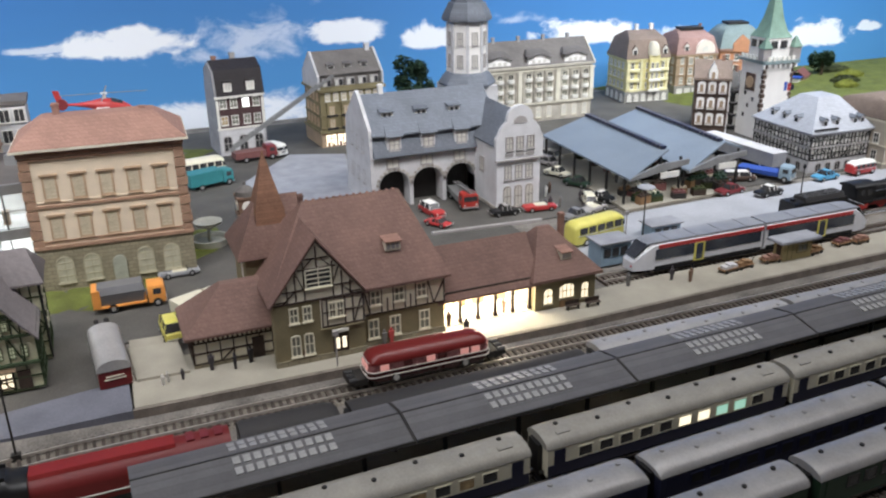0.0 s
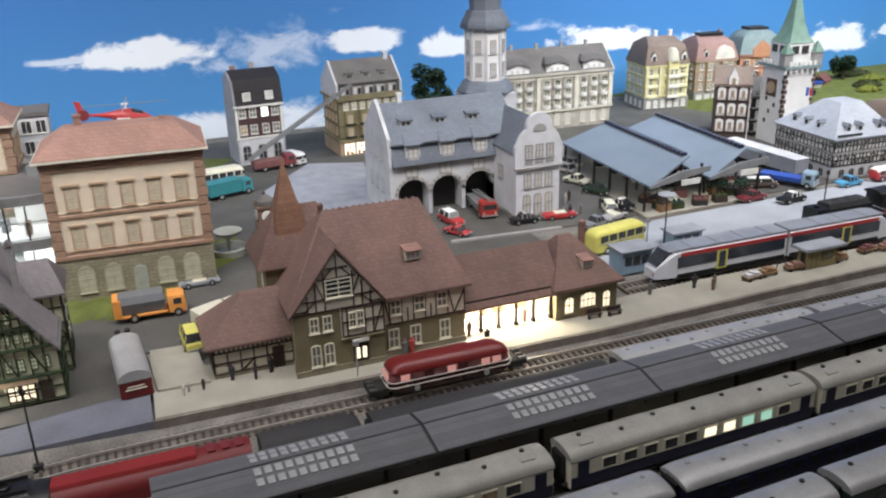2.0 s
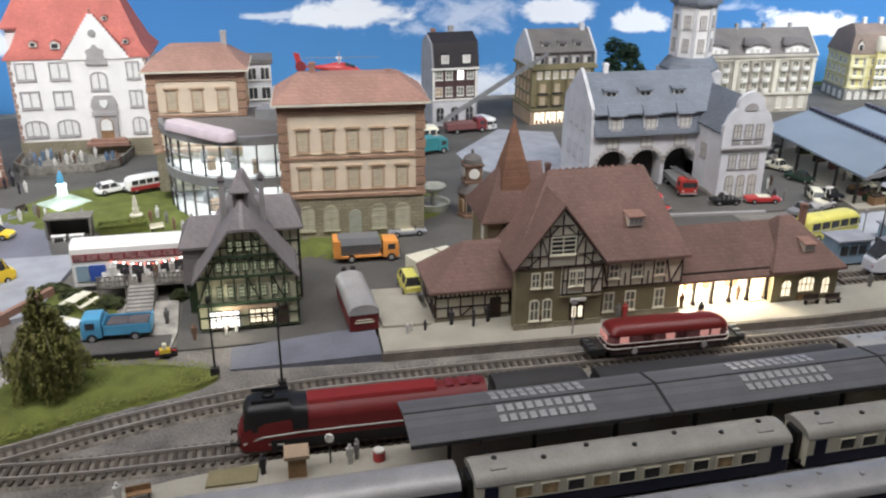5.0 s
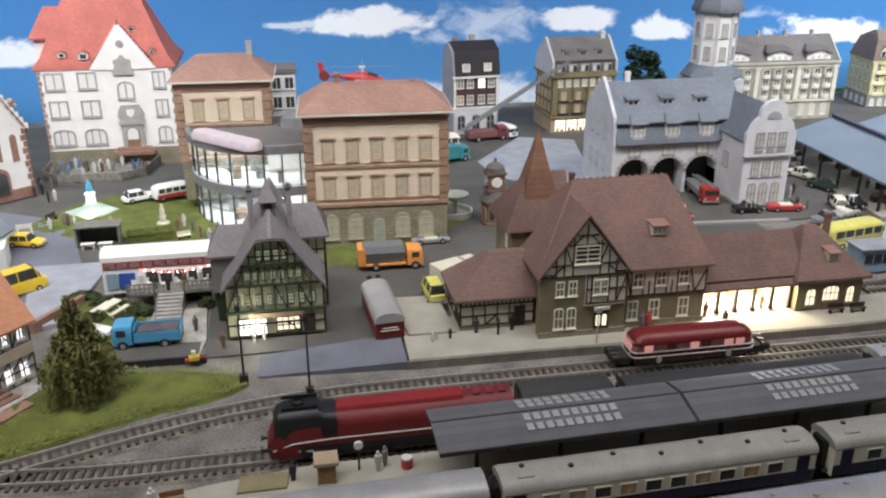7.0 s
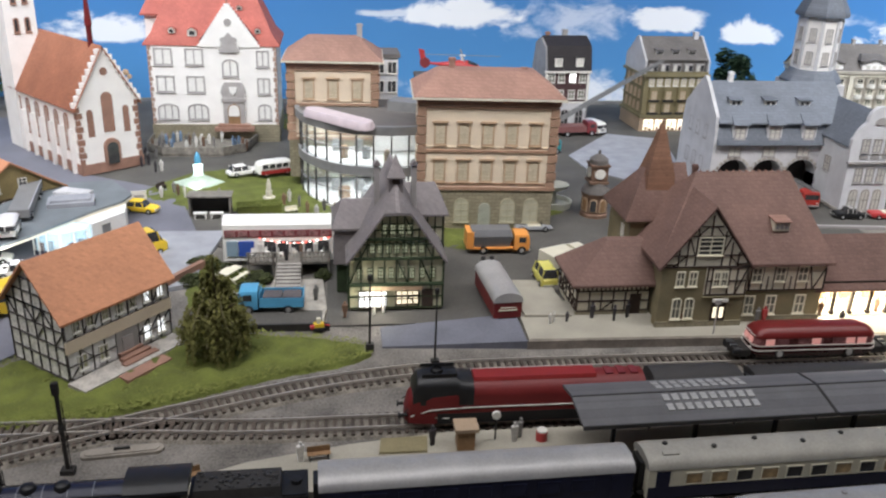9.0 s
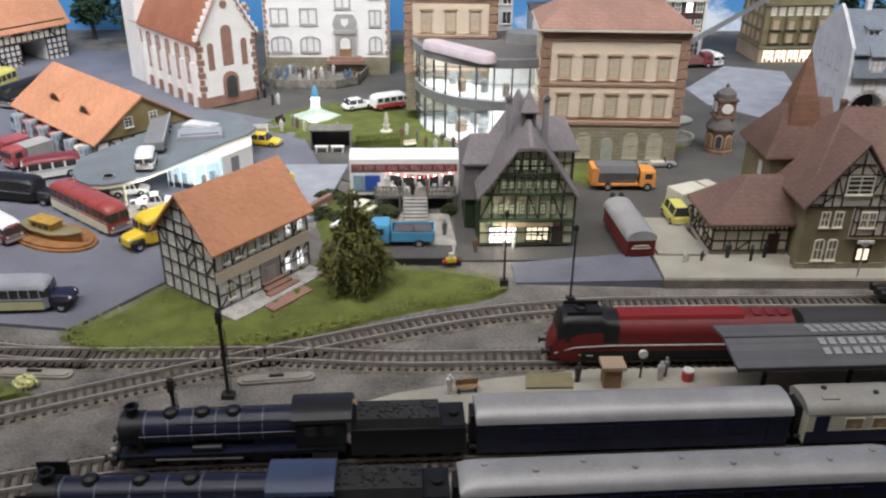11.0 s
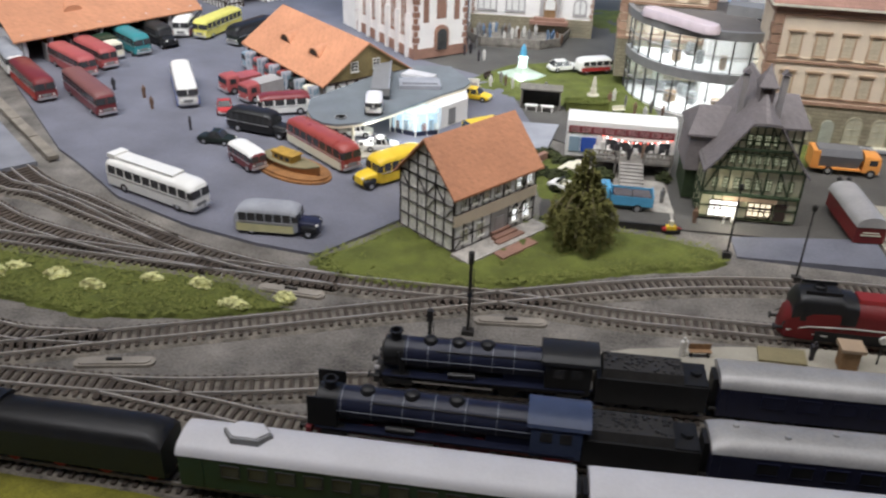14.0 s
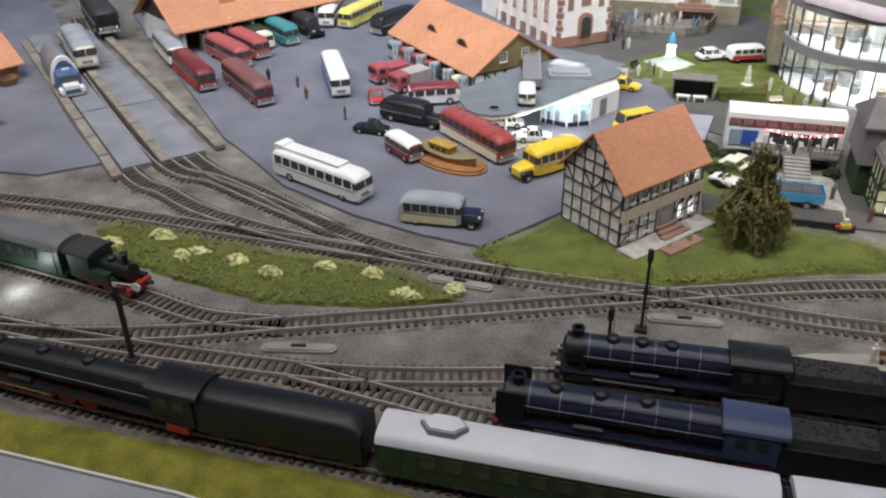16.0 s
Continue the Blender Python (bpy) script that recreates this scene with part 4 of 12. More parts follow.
    part("lintel", MB().box(0, hw, -0.002, 0.001, he - 0.003, he + 0.006), "timber", h)
    for k in range(6):
        x = 0.002 + k * 0.0214
        part("column", MB().box(x - 0.0015, x + 0.0015, 0.003, 0.006, 0, he - 0.003).box(x - 0.0022, x + 0.0022, 0.0022, 0.0068, 0, 0.004).box(x - 0.0022, x + 0.0022, 0.0022, 0.0068, he - 0.007, he - 0.003), "timber", h)
    part("roof", gable_roof(hw, hd, he + 0.004, 0.040, 0.007), "roof_brown", h)
    for x in (0.012, 0.036, 0.06, 0.088):
        part("lamp", MB().box(x - 0.004, x + 0.004, 0.022, 0.032, he, he + 0.0018), "tail", h)
        part("bench", MB().box(x - 0.004, x + 0.009, 0.040, 0.046, 0.0006, 0.008), "wood", h)
    # end pavilion
    p = thing("station_pavilion", pose(0.435, 0.031, 0.010), "end pavilion with arched lit windows and hipped brown roof", "pavilion")
    pw, pd, pe = 0.078, 0.085, 0.038
    block(p, pw, pd, -0.004, pe, "olive")
    part("roof", MB().loft([rect(-0.006, pw + 0.006, -0.006, pd + 0.006, pe - 0.002), rect(-0.006, pw + 0.006, -0.006, pd + 0.006, pe + 0.0012), rect(0.026, 0.042, 0.046, 0.050, 0.083)]), "roof_brown", p)
    shed_dormer(p, 0.044, 0.0095, 0.0535, 0.0125, 0.0085, 0.016, "roof_salmon", "infill", "frame_g")
    window(p, pose(0.016, 0, 0.006), 0.013, 0.021, rise=0.0065, pane="lit", bars=(1, 1), frame="stone")
    window(p, pose(0.040, 0, 0.010), 0.021, 0.019, rise=0.006, pane="lit", bars=(3, 1), frame="stone")
    window(p, pose(0.064, 0, 0.006), 0.011, 0.021, rise=0.0055, pane="lit", bars=(1, 1), frame="stone")
    windows(p, pw, pd, "right", 0.008, spread(3, 0, pd), 0.011, 0.019, rise=0.005, frame="stone")
    chimney(p, 0.066, 0.062, 0.050, 0.090, 0.006)
    part("door", MB().box(0.0315, 0.0485, -0.0016, 0.001, -0.002, 0.0095), "wood", p, "brown double door")


station()
spot_of_light("hall_lamp", 0.350, 0.066, 0.036, 0.52, (1.0, 0.90, 0.70))
spot_of_light("hall_lamp", 0.408, 0.066, 0.036, 0.52, (1.0, 0.90, 0.70))


# ---- town ----
def school(m, w, d, e, base, n, label, chims):
    t = thing("school_building", m, label, "school")
    block(t, w, d, base, e, "beige")
    part("ground_floor", MB().box(-0.001, w + 0.001, -0.001, d + 0.001, base, base + 0.058), "stone", t, "greenish stone ground floor")
    for x in (0, w - 0.011):
        for k in range(9):
            z = base + 0.060 + k * 0.0122
            s = 0.0014 if k % 2 else 0.0
            xs = (-0.002 - s, 0.0095) if x == 0 else (w - 0.0095, w + 0.002 + s)
            part("quoin", MB().box(*xs, -0.0018 - s * 0.3, 0.014, z, z + 0.0105), "brick", t, "orange brick corner block")
    band(t, w, d, base + 0.058, 0.004, 0.003, "brick")
    band(t, w, d, base + 0.066, 0.002, 0.0015, "brick")
    band(t, w, d, base + 0.110, 0.003, 0.002, "brick")
    band(t, w, d, base + 0.116, 0.0015, 0.0012, "beige")
    band(t, w, d, e - 0.008, 0.008, 0.003, "redstone")
    band(t, w, d, e - 0.0125, 0.0025, 0.002, "brick")
    for k in range(int(w / 0.0075)):
        part("dentil", MB().box(0.002 + k * 0.0075, 0.0055 + k * 0.0075, -0.0045, -0.003, e - 0.007, e - 0.002), "redstone", t)
    o = 0.008
    rf = MB().loft([rect(-o, w + o, -o, d + o, e), rect(-o, w + o, -o, d + o, e + 0.003), rect(0.026, w - 0.026, 0.032, d - 0.032, e + 0.029), rect(0.032, w - 0.032, 0.038, d - 0.038, e + 0.0305)])
    part("roof", rf, "roof_salmon", t, "salmon tiled hipped roof")
    band(t, w, d, e - 0.0005, 0.0026, o + 0.0012, "ivory", "gutter")
    for u, v, top, mt in chims:
        chimney(t, u, v, e + 0.008, top, 0.008, mt)
    us = spread(n, 0.012, w - 0.012)
    for z in (base + 0.069, base + 0.119):
        windows(t, w, d, "front", z, us, 0.0165, 0.030, frame="frame_b", pane="blind", border=0.0021, bars=(0, 0))
        for u in us:
            part("lintel", MB().box(u - 0.0105, u + 0.0105, -0.0028, 0, z + 0.030, z + 0.0325), "frame_b", t)
        windows(t, w, d, "right", z, spread(3, 0.01, d - 0.01), 0.0165, 0.030, frame="frame_b", pane="blind", border=0.0018, bars=(0, 0))
    for k, u in enumerate(us):
        if k == n // 2:
            part("door", MB().slab(arch(0.016, 0.040, 0.008), -0.0022, 0), "doorgreen", t, "grey arched school door", pose(u, -0.001, base))
        else:
            window(t, pose(u, -0.001, base + 0.012), 0.0205, 0.035, rise=0.010, frame="frame_st", pane="blind2", border=0.0016, bars=(1, 3))
    return t


school(pose(-0.080, 0.3388, 0, 0, 0, -3.0), 0.181, 0.10, 0.1805, 0.0, 5, "beige school with brick corners and salmon tiled roof", ((0.044, 0.052, 0.224, "roof_salmon"), (0.142, 0.052, 0.213, "roof_salmon")))
school(pose(-0.255, 0.525, 0, 0, 0, -2.0), 0.130, 0.10, 0.192, 0.018, 3, "smaller beige school wing behind the glass pavilion", ((0.104, 0.055, 0.240, "frame_g"),))


def helicopter(m):
    t = thing("helicopter", m, "red rescue helicopter on the flat roof behind the school", "helicopter")
    sec = [(-0.034, 0.0009, 0.013), (-0.02, 0.0015, 0.012), (-0.006, 0.004, 0.011), (0.002, 0.0068, 0.010), (0.012, 0.0075, 0.009), (0.022, 0.006, 0.007), (0.030, 0.002, 0.005)]
    rings = [[(x, 1.0 * r * math.cos(a), zc + r * math.sin(a)) for a in [6.28319 * i / 10 for i in range(10)]] for x, r, zc in sec]
    part("fuselage", MB().loft(rings), "red", t)
    part("cockpit_glass", MB().loft([[(x, 1.04 * r * math.cos(a), zc + 1.04 * r * math.sin(a)) for a in [0.5 + 0.24 * i for i in range(9)]] for x, r, zc in sec[4:6]]), "pane", t)
    part("side_panel", MB().box(-0.002, 0.010, -0.0079, 0.0079, 0.006, 0.009), "wpaint", t)
    part("tail_fin", MB().slab([(-0.036, 0.010), (-0.031, 0.012), (-0.034, 0.026), (-0.040, 0.027)], -0.0006, 0.0006), "red", t)
    part("tail_rotor", MB().cyl((-0.033, -0.0012, 0.013), (-0.033, 0.0012, 0.013), 0.0055, n=14), "darkred_p", t)
    part("rotor_mast", MB().cyl((0.006, 0, 0.016), (0.006, 0, 0.021), 0.0015).box(0.003, 0.009, -0.002, 0.002, 0.0205, 0.022), "wpaint", t)
    part("rotor", MB().box(-0.034, 0.046, -0.0007, 0.0007, 0.0212, 0.0217).box(0.0053, 0.0067, -0.040, 0.040, 0.0212, 0.0217), "grey", t)
    for s in (-1, 1):
        part("skid", MB().cyl((-0.008, s * 0.007, 0.0008), (0.02, s * 0.007, 0.0008), 0.0007, n=6).cyl((0, s * 0.007, 0.0008), (0, s * 0.004, 0.005), 0.0005, n=6).cyl((0.013, s * 0.007, 0.0008), (0.013, s * 0.004, 0.005), 0.0005, n=6), "iron", t)


# block added behind the school, out of view, to hold up the helicopter
pad = thing("unseen_helipad_block", pose(-0.050, 0.665, 0.0), "unseen flat-roofed block added under the helicopter behind the school", "building")
block(pad, 0.100, 0.075, 0, 0.130, "greywall")
part("flat_roof", MB().box(-0.002, 0.102, -0.002, 0.077, 0.136, 0.1395), "roof_grey", pad)
helicopter(pose(0.018, 0.703, 0.1395, 0, 0, -5) @ Matrix.Diagonal((1.62, 1.62, 1.62, 1)))


def modern_block():
    t = thing("modern_block", pose(-0.138, 0.66, 0), "pale modern office block with dark window bands", "office building")
    w, d, e = 0.054, 0.06, 0.176
    block(t, w, d, 0, e, "greywall")
    part("roof", MB().box(-0.003, w + 0.003, -0.003, d + 0.003, e, e + 0.006), "roof_grey", t)
    for z in (0.02, 0.053, 0.086, 0.119, 0.150):
        windows(t, w, d, "front", z, spread(2, 0.014, w), 0.015, 0.020, bars=(1, 0), border=0.001)


modern_block()


def glass_pavilion():
    cx, cy, r = -0.112, 0.525, 0.128
    t = thing("glass_pavilion", pose(cx, cy, 0.004), "brightly lit curved glass pavilion with flat grey roof", "pavilion")
    a0, a1, n = radians(172), radians(292), 22
    arc = lambda q, z: [(q * math.cos(a0 + (a1 - a0) * k / n), q * math.sin(a0 + (a1 - a0) * k / n), z) for k in range(n + 1)]

    def ring(q0, q1, z0, z1):
        vs = arc(q0, z0) + arc(q1, z0) + arc(q1, z1) + arc(q0, z1)
        m = n + 1
        fs = [(j * m + k, j * m + k + 1, ((j + 1) % 4) * m + k + 1, ((j + 1) % 4) * m + k) for j in range(4) for k in range(n)]
        return MB().add(vs, fs + [(0, m, 2 * m, 3 * m), (m - 1, 4 * m - 1, 3 * m - 1, 2 * m - 1)])

    fan = lambda q, z0, z1: MB().prism([(0.03, 0.06)] + [p[:2] for p in arc(q, 0)], z0, z1)
    part("floor_slab", fan(r - 0.003, -0.002, 0.002), "white", t)
    part("upper_floor", fan(r - 0.006, 0.058, 0.062), "white", t)
    part("floor_band", ring(r - 0.006, r + 0.003, 0.053, 0.066), "grey", t, "dark grey band between the storeys")
    part("flat_roof", fan(r + 0.006, 0.118, 0.122), "roof_grey", t)
    part("roof_rim", ring(r, r + 0.007, 0.113, 0.125), "grey", t)
    for k in range(0, n + 1, 2):
        a = a0 + (a1 - a0) * k / n
        c, s = math.cos(a), math.sin(a)
        for z0, z1 in ((0.002, 0.053), (0.066, 0.113)):
            part("mullion", MB().box(-0.0011, 0.0011, -0.0009, 0.0009, z0, z1), "iron", t, "", pose(r * c, r * s, 0, 0, 0, math.degrees(a)))
    for z0, z1 in ((0.002, 0.053), (0.066, 0.113)):
        gl = part("glazing", ring(r - 0.0016, r - 0.001, z0, z1), "glass", t)
        gl.visible_shadow = False
        part("transom", ring(r - 0.001, r + 0.0006, (z0 + z1) / 2 - 0.0006, (z0 + z1) / 2 + 0.0006), "grey", t)
        tagged(part("ceiling_light", ring(r * 0.45, r * 0.86, z1 - 0.0016, z1 - 0.001), "litw", t), "white light panel under the ceiling")
    part("core_wall", MB().box(-0.02, 0.05, -0.05, 0.05, 0.002, 0.118), "white", t)
    for k, (a, q) in enumerate(((200, 0.08), (225, 0.09), (245, 0.075), (268, 0.09), (215, 0.05))):
        a = radians(a)
        part("display_stand", MB().box(-0.007, 0.007, -0.005, 0.005, 0.002, 0.018).box(-0.005, 0.005, -0.004, 0.004, 0.062, 0.080), "wood" if k % 2 else "grey", t, "", pose(q * math.cos(a), q * math.sin(a), 0, 0, 0, 30 * k))
    # long oval skylight on the roof
    ov = []
    for z, g in ((0.122, 0.0), (0.128, 0.0), (0.133, -0.003), (0.1335, -0.008)):
        L, R = 0.049, 0.015 + g
        ov.append([(math.copysign(L, math.cos(b)) + R * math.cos(b), R * math.sin(b), z) for b in [6.28319 * (i + 0.5) / 20 for i in range(20)]])
    part("skylight", MB().loft(ov), "skylight", t, "rounded pink-white skylight", pose(-0.0715, -0.1025, 0.002, 0, 0, -47))
    part("roof_box", MB().box(-0.02, 0.05, 0.0, 0.035, 0.122, 0.136), "grey", t, "", pose(0.02, -0.03, 0, 0, 0, -18))


MAT["skylight"] = mat("skylight_pink", (0.60, 0.51, 0.54), 0.35, 0.1, 60, 500, 0.05)
glass_pavilion()
spot_of_light("pavilion_lamp", -0.19, 0.47, 0.108, 0.16, (0.92, 0.97, 1.0), 0.02)
spot_of_light("pavilion_lamp", -0.13, 0.43, 0.050, 0.20, (0.95, 0.97, 1.0), 0.02)


MAT["palered"] = mat("pale_red_stone", (0.36, 0.25, 0.20), 0.85, 0.2, 50, 600, 0.3)
MAT["brightpane"] = mat("bright_curtain", (0.74, 0.73, 0.70), 0.6, 0.08, 90, 700, 0.05)
MAT["gravelwall"] = mat("terrace_stone", (0.24, 0.22, 0.19), 0.85, 0.4, 120, 600, 0.5)


def town_hall():
    t = thing("town_hall", pose(-0.504, 0.785, 0.0), "white town hall with stepped gable and steep red tiled roof", "town hall")
    w, d, z, e = 0.216, 0.14, 0.028, 0.172
    block(t, w, d, 0, e, "white")
    part("plinth", MB().box(-0.002, w + 0.002, -0.003, d, 0, z + 0.005), "stone", t)
    quoins(t, w, d, z, e, "palered", 16, 0.0055)
    o = 0.007
    part("roof", MB().loft([rect(-o, w + o, -0.0015, d + o, e - 0.002), rect(-o, w + o, -0.0015, d + o, e + 0.001), rect(0.006, w - 0.006, 0.010, d - 0.010, e + 0.018), rect(0.040, w - 0.040, 0.045, d - 0.045, 0.268), rect(0.050, w - 0.050, d / 2 - 0.002, d / 2 + 0.002, 0.290)]), "roof_red", t, "steep red tiled roof")
    g = MB()
    edge, steps = [], 13
    for k in range(steps):
        hw = 0.0515 * (1 - k / steps) + 0.001
        edge += [(hw, e - 0.003 + 0.0735 * k / steps), (hw, e - 0.003 + 0.0735 * (k + 0.75) / steps)]
    c = 0.137
    g.slab([(c - x, z_) for x, z_ in edge] + [(c + x, z_) for x, z_ in edge[::-1]], -0.0024, 0.004)
    part("stepped_gable", g, "white", t)
    crest = [(0.0165, 0.160), (0.0175, 0.164), (0.0140, 0.169), (0.0125, 0.178), (0.0150, 0.181), (0.0125, 0.185), (0.0060, 0.187), (0.0020, 0.193)]
    part("gable_trim", MB().slab([(c - x, h) for x, h in crest] + [(c + x, h) for x, h in crest[::-1]], -0.0040, -0.002), "frame_g", t, "grey carved crest in the gable")
    part("round_window", MB().cyl((c, -0.0035, 0.211), (c, -0.002, 0.211), 0.0062, n=18).cyl((c, -0.0042, 0.211), (c, -0.003, 0.211), 0.0030, n=12), "frame_g", t)
    part("finial", MB().cyl((c, 0.001, 0.240), (c, 0.001, 0.252), 0.0009, n=6).ball((c, 0.001, 0.247), 0.0022, 8), "redstone", t)
    part("gable_roof", MB().add([(c, 0.0, 0.240), (c - 0.057, 0.0, e), (c - 0.057, 0.06, e), (c, 0.10, 0.240), (c + 0.057, 0.0, e), (c + 0.057, 0.06, e)], [(0, 1, 2, 3), (0, 3, 5, 4)]), "roof_red", t)
    for u, zz in ((0.025, 0.1365), (0.077, 0.1365), (0.193, 0.1345), (0.026, 0.0895), (0.077, 0.0890), (0.193, 0.0865)):
        window(t, pose(u, 0, zz), 0.031 if u < 0.18 else 0.022, 0.0295, frame="frame_g", pane="brightpane", border=0.0026, bars=(1, 0))
    for u in (0.027, 0.078, 0.193):
        window(t, pose(u, 0, 0.041), 0.036 if u < 0.18 else 0.024, 0.029, rise=0.009, frame="frame_g", pane="brightpane", border=0.0026, bars=(2, 0) if u < 0.18 else (1, 0))
    window(t, pose(c, 0, 0.117), 0.028, 0.0315, rise=0.010, frame="frame_g", pane="brightpane", border=0.0028, bars=(1, 0))
    po = part("portal", MB().slab(arch(0.036, 0.048, 0.003), -0.006, 0).box(-0.0205, 0.0205, -0.008, 0, 0.040, 0.046).slab([(-0.018, 0.046), (0.018, 0.046), (0.0215, 0.056), (0.019, 0.066), (0.0145, 0.0735), (-0.0145, 0.0735), (-0.019, 0.066), (-0.0215, 0.056)], -0.005, 0), "frame_g", t, "grey-brown stone portal", pose(0.140, 0, 0.035))
    part("coat_of_arms", MB().slab([(-0.0062, 0.066), (-0.0062, 0.058), (0.0, 0.0515), (0.0062, 0.058), (0.0062, 0.066)], -0.0066, -0.004), "brightpane", po, "plain white shield")
    part("door", MB().slab(arch(0.021, 0.036, 0.0105), -0.0072, -0.004), "wood", po, "arched brown doorway")
    part("door_window", MB().slab(arch(0.018, 0.020, 0.009), -0.0078, -0.006), "brightpane", po, "", pose(0, 0, 0.0145))
    part("outer_stair", MB().box(-0.028, 0.028, -0.014, -0.003, -0.004, 0.001).box(-0.034, 0.034, -0.020, -0.003, -0.010, -0.004), "redstone", po)
    for u, zz, ww in ((0.042, 0.190, 0.011), (0.076, 0.186, 0.015), (0.155, 0.228, 0.009), (0.186, 0.192, 0.009)):
        dormer(t, pose(u, (zz - e) * 0.50 - 0.004, zz), ww, ww * 0.95, 0.024, "roof_red", "frame", "pane")
    wg = part("side_wing", MB().box(-0.012, 0.03, 0.06, 0.16, 0, 0.215), "white", t)
    part("wing_roof", MB().loft([rect(-0.018, 0.05, 0.052, 0.168, 0.213), rect(-0.018, 0.05, 0.052, 0.168, 0.216), rect(0.0, 0.05, 0.108, 0.112, 0.262)]), "roof_red", wg)
    # terrace in front
    q = thing("terrace", pose(-0.42, 0.70, 0.0), "grey stone terrace with a low dark fence before the town hall", "terrace")
    poly = [(-0.085, 0.085), (-0.085, 0.02), (-0.055, -0.012), (0.045, -0.012), (0.08, 0.015), (0.095, 0.085)]
    part("deck", MB().prism(poly, 0, 0.008), "gravelwall", q)
    for (x0, y0), (x1, y1) in zip(poly, poly[1:]):
        part("parapet", MB().beam((x0, y0, 0.012), (x1, y1, 0.012), 0.002, 0.012), "gravelwall", q, "low worn stone parapet")


town_hall()


def church():
    t = thing("church", pose(-0.572, 0.575, 0.004, 0, 0, 40), "white church with red stone trim and rust tiled roof", "church")
    w, L, z, e = 0.098, 0.235, 0.016, 0.108
    block(t, w, L, 0, e, "white")
    g = MB()
    gable_wall(g, pose(0, 0, 0), w, e, 0.082, 0.004)
    part("gable", g, "white", t)
    part("plinth", MB().box(-0.002, w + 0.002, -0.002, L, 0, z), "redstone", t)
    quoins(t, w, L, z, e, "redstone", 9, 0.008)
    for s in (-1, 1):
        for k in range(9):
            x, zz = w / 2 + s * (w / 2 + 0.002) * (1 - k / 9), e + 0.084 * k / 9
            part("coping_stone", MB().box(x - 0.004, x + 0.004, -0.003, 0.003, zz - 0.002, zz + 0.006), "white", t)
    part("roof", gable_roof(w, L - 0.004, e, 0.083, 0.005, axis="y"), "roof_rust", t, "rust-red tiled nave roof")
    part("nave_window", MB().slab(arch(0.018, 0.062, 0.009), -0.001, 0), "redstone", t, "tall arched window", pose(w / 2, 0, 0.062))
    for u in (0.020, 0.078):
        part("nave_window", MB().slab(arch(0.010, 0.042, 0.005), -0.001, 0), "redstone", t, "", pose(u, 0, 0.058))
    po = part("portal", MB().slab(arch(0.026, 0.040, 0.012), -0.004, 0), "redstone", t, "red stone portal", pose(w / 2, 0, 0.012))
    part("door", MB().slab(arch(0.018, 0.034, 0.009), -0.0048, -0.003), "pane", po)
    for k, v in enumerate(spread(6, 0.01, L - 0.02)):
        m = SIDES["left"](w, L) @ pose(v, 0, 0.034)
        window(t, m, 0.014, 0.058, rise=0.007, frame="redstone", pane="paleblind", border=0.0022, bars=(1, 3))
        part("buttress", MB().box(-0.003, 0.003, -0.007, 0, 0, 0.07), "white", t, "", SIDES["left"](w, L) @ pose(v + 0.018, 0, 0.0))
    part("ridge_turret", MB().lathe([(0.0045, 0.0), (0.0045, 0.035), (0.006, 0.037), (0.0005, 0.11)], w / 2, 0.03, 6, e + 0.075), "locored", t, "slim red ridge turret")
    part("gable_clock", MB().cyl((w / 2, -0.0015, 0.155), (w / 2, 0, 0.155), 0.006), "redstone", t)
    part("finial", MB().ball((w / 2 + 0.035, -0.002, 0.150), 0.005).ball((w / 2 + 0.04, -0.003, 0.143), 0.004), "frame_b", t)
    tw = part("tower", MB().box(-0.005, 0.045, L - 0.03, L + 0.02, 0, 0.30), "white", t, "square white church tower")
    for zz in (0.19, 0.235):
        for v in (0.012, 0.030):
            window(tw, pose(v, L - 0.03, zz), 0.009, 0.024, rise=0.0045, frame="redstone", border=0.002, bars=(0, 0))
    part("tower_roof", MB().loft([rect(-0.008, 0.048, L - 0.033, L + 0.023, 0.30), rect(0.018, 0.022, L - 0.006, L - 0.004, 0.36)]), "roof_red", tw)


church()


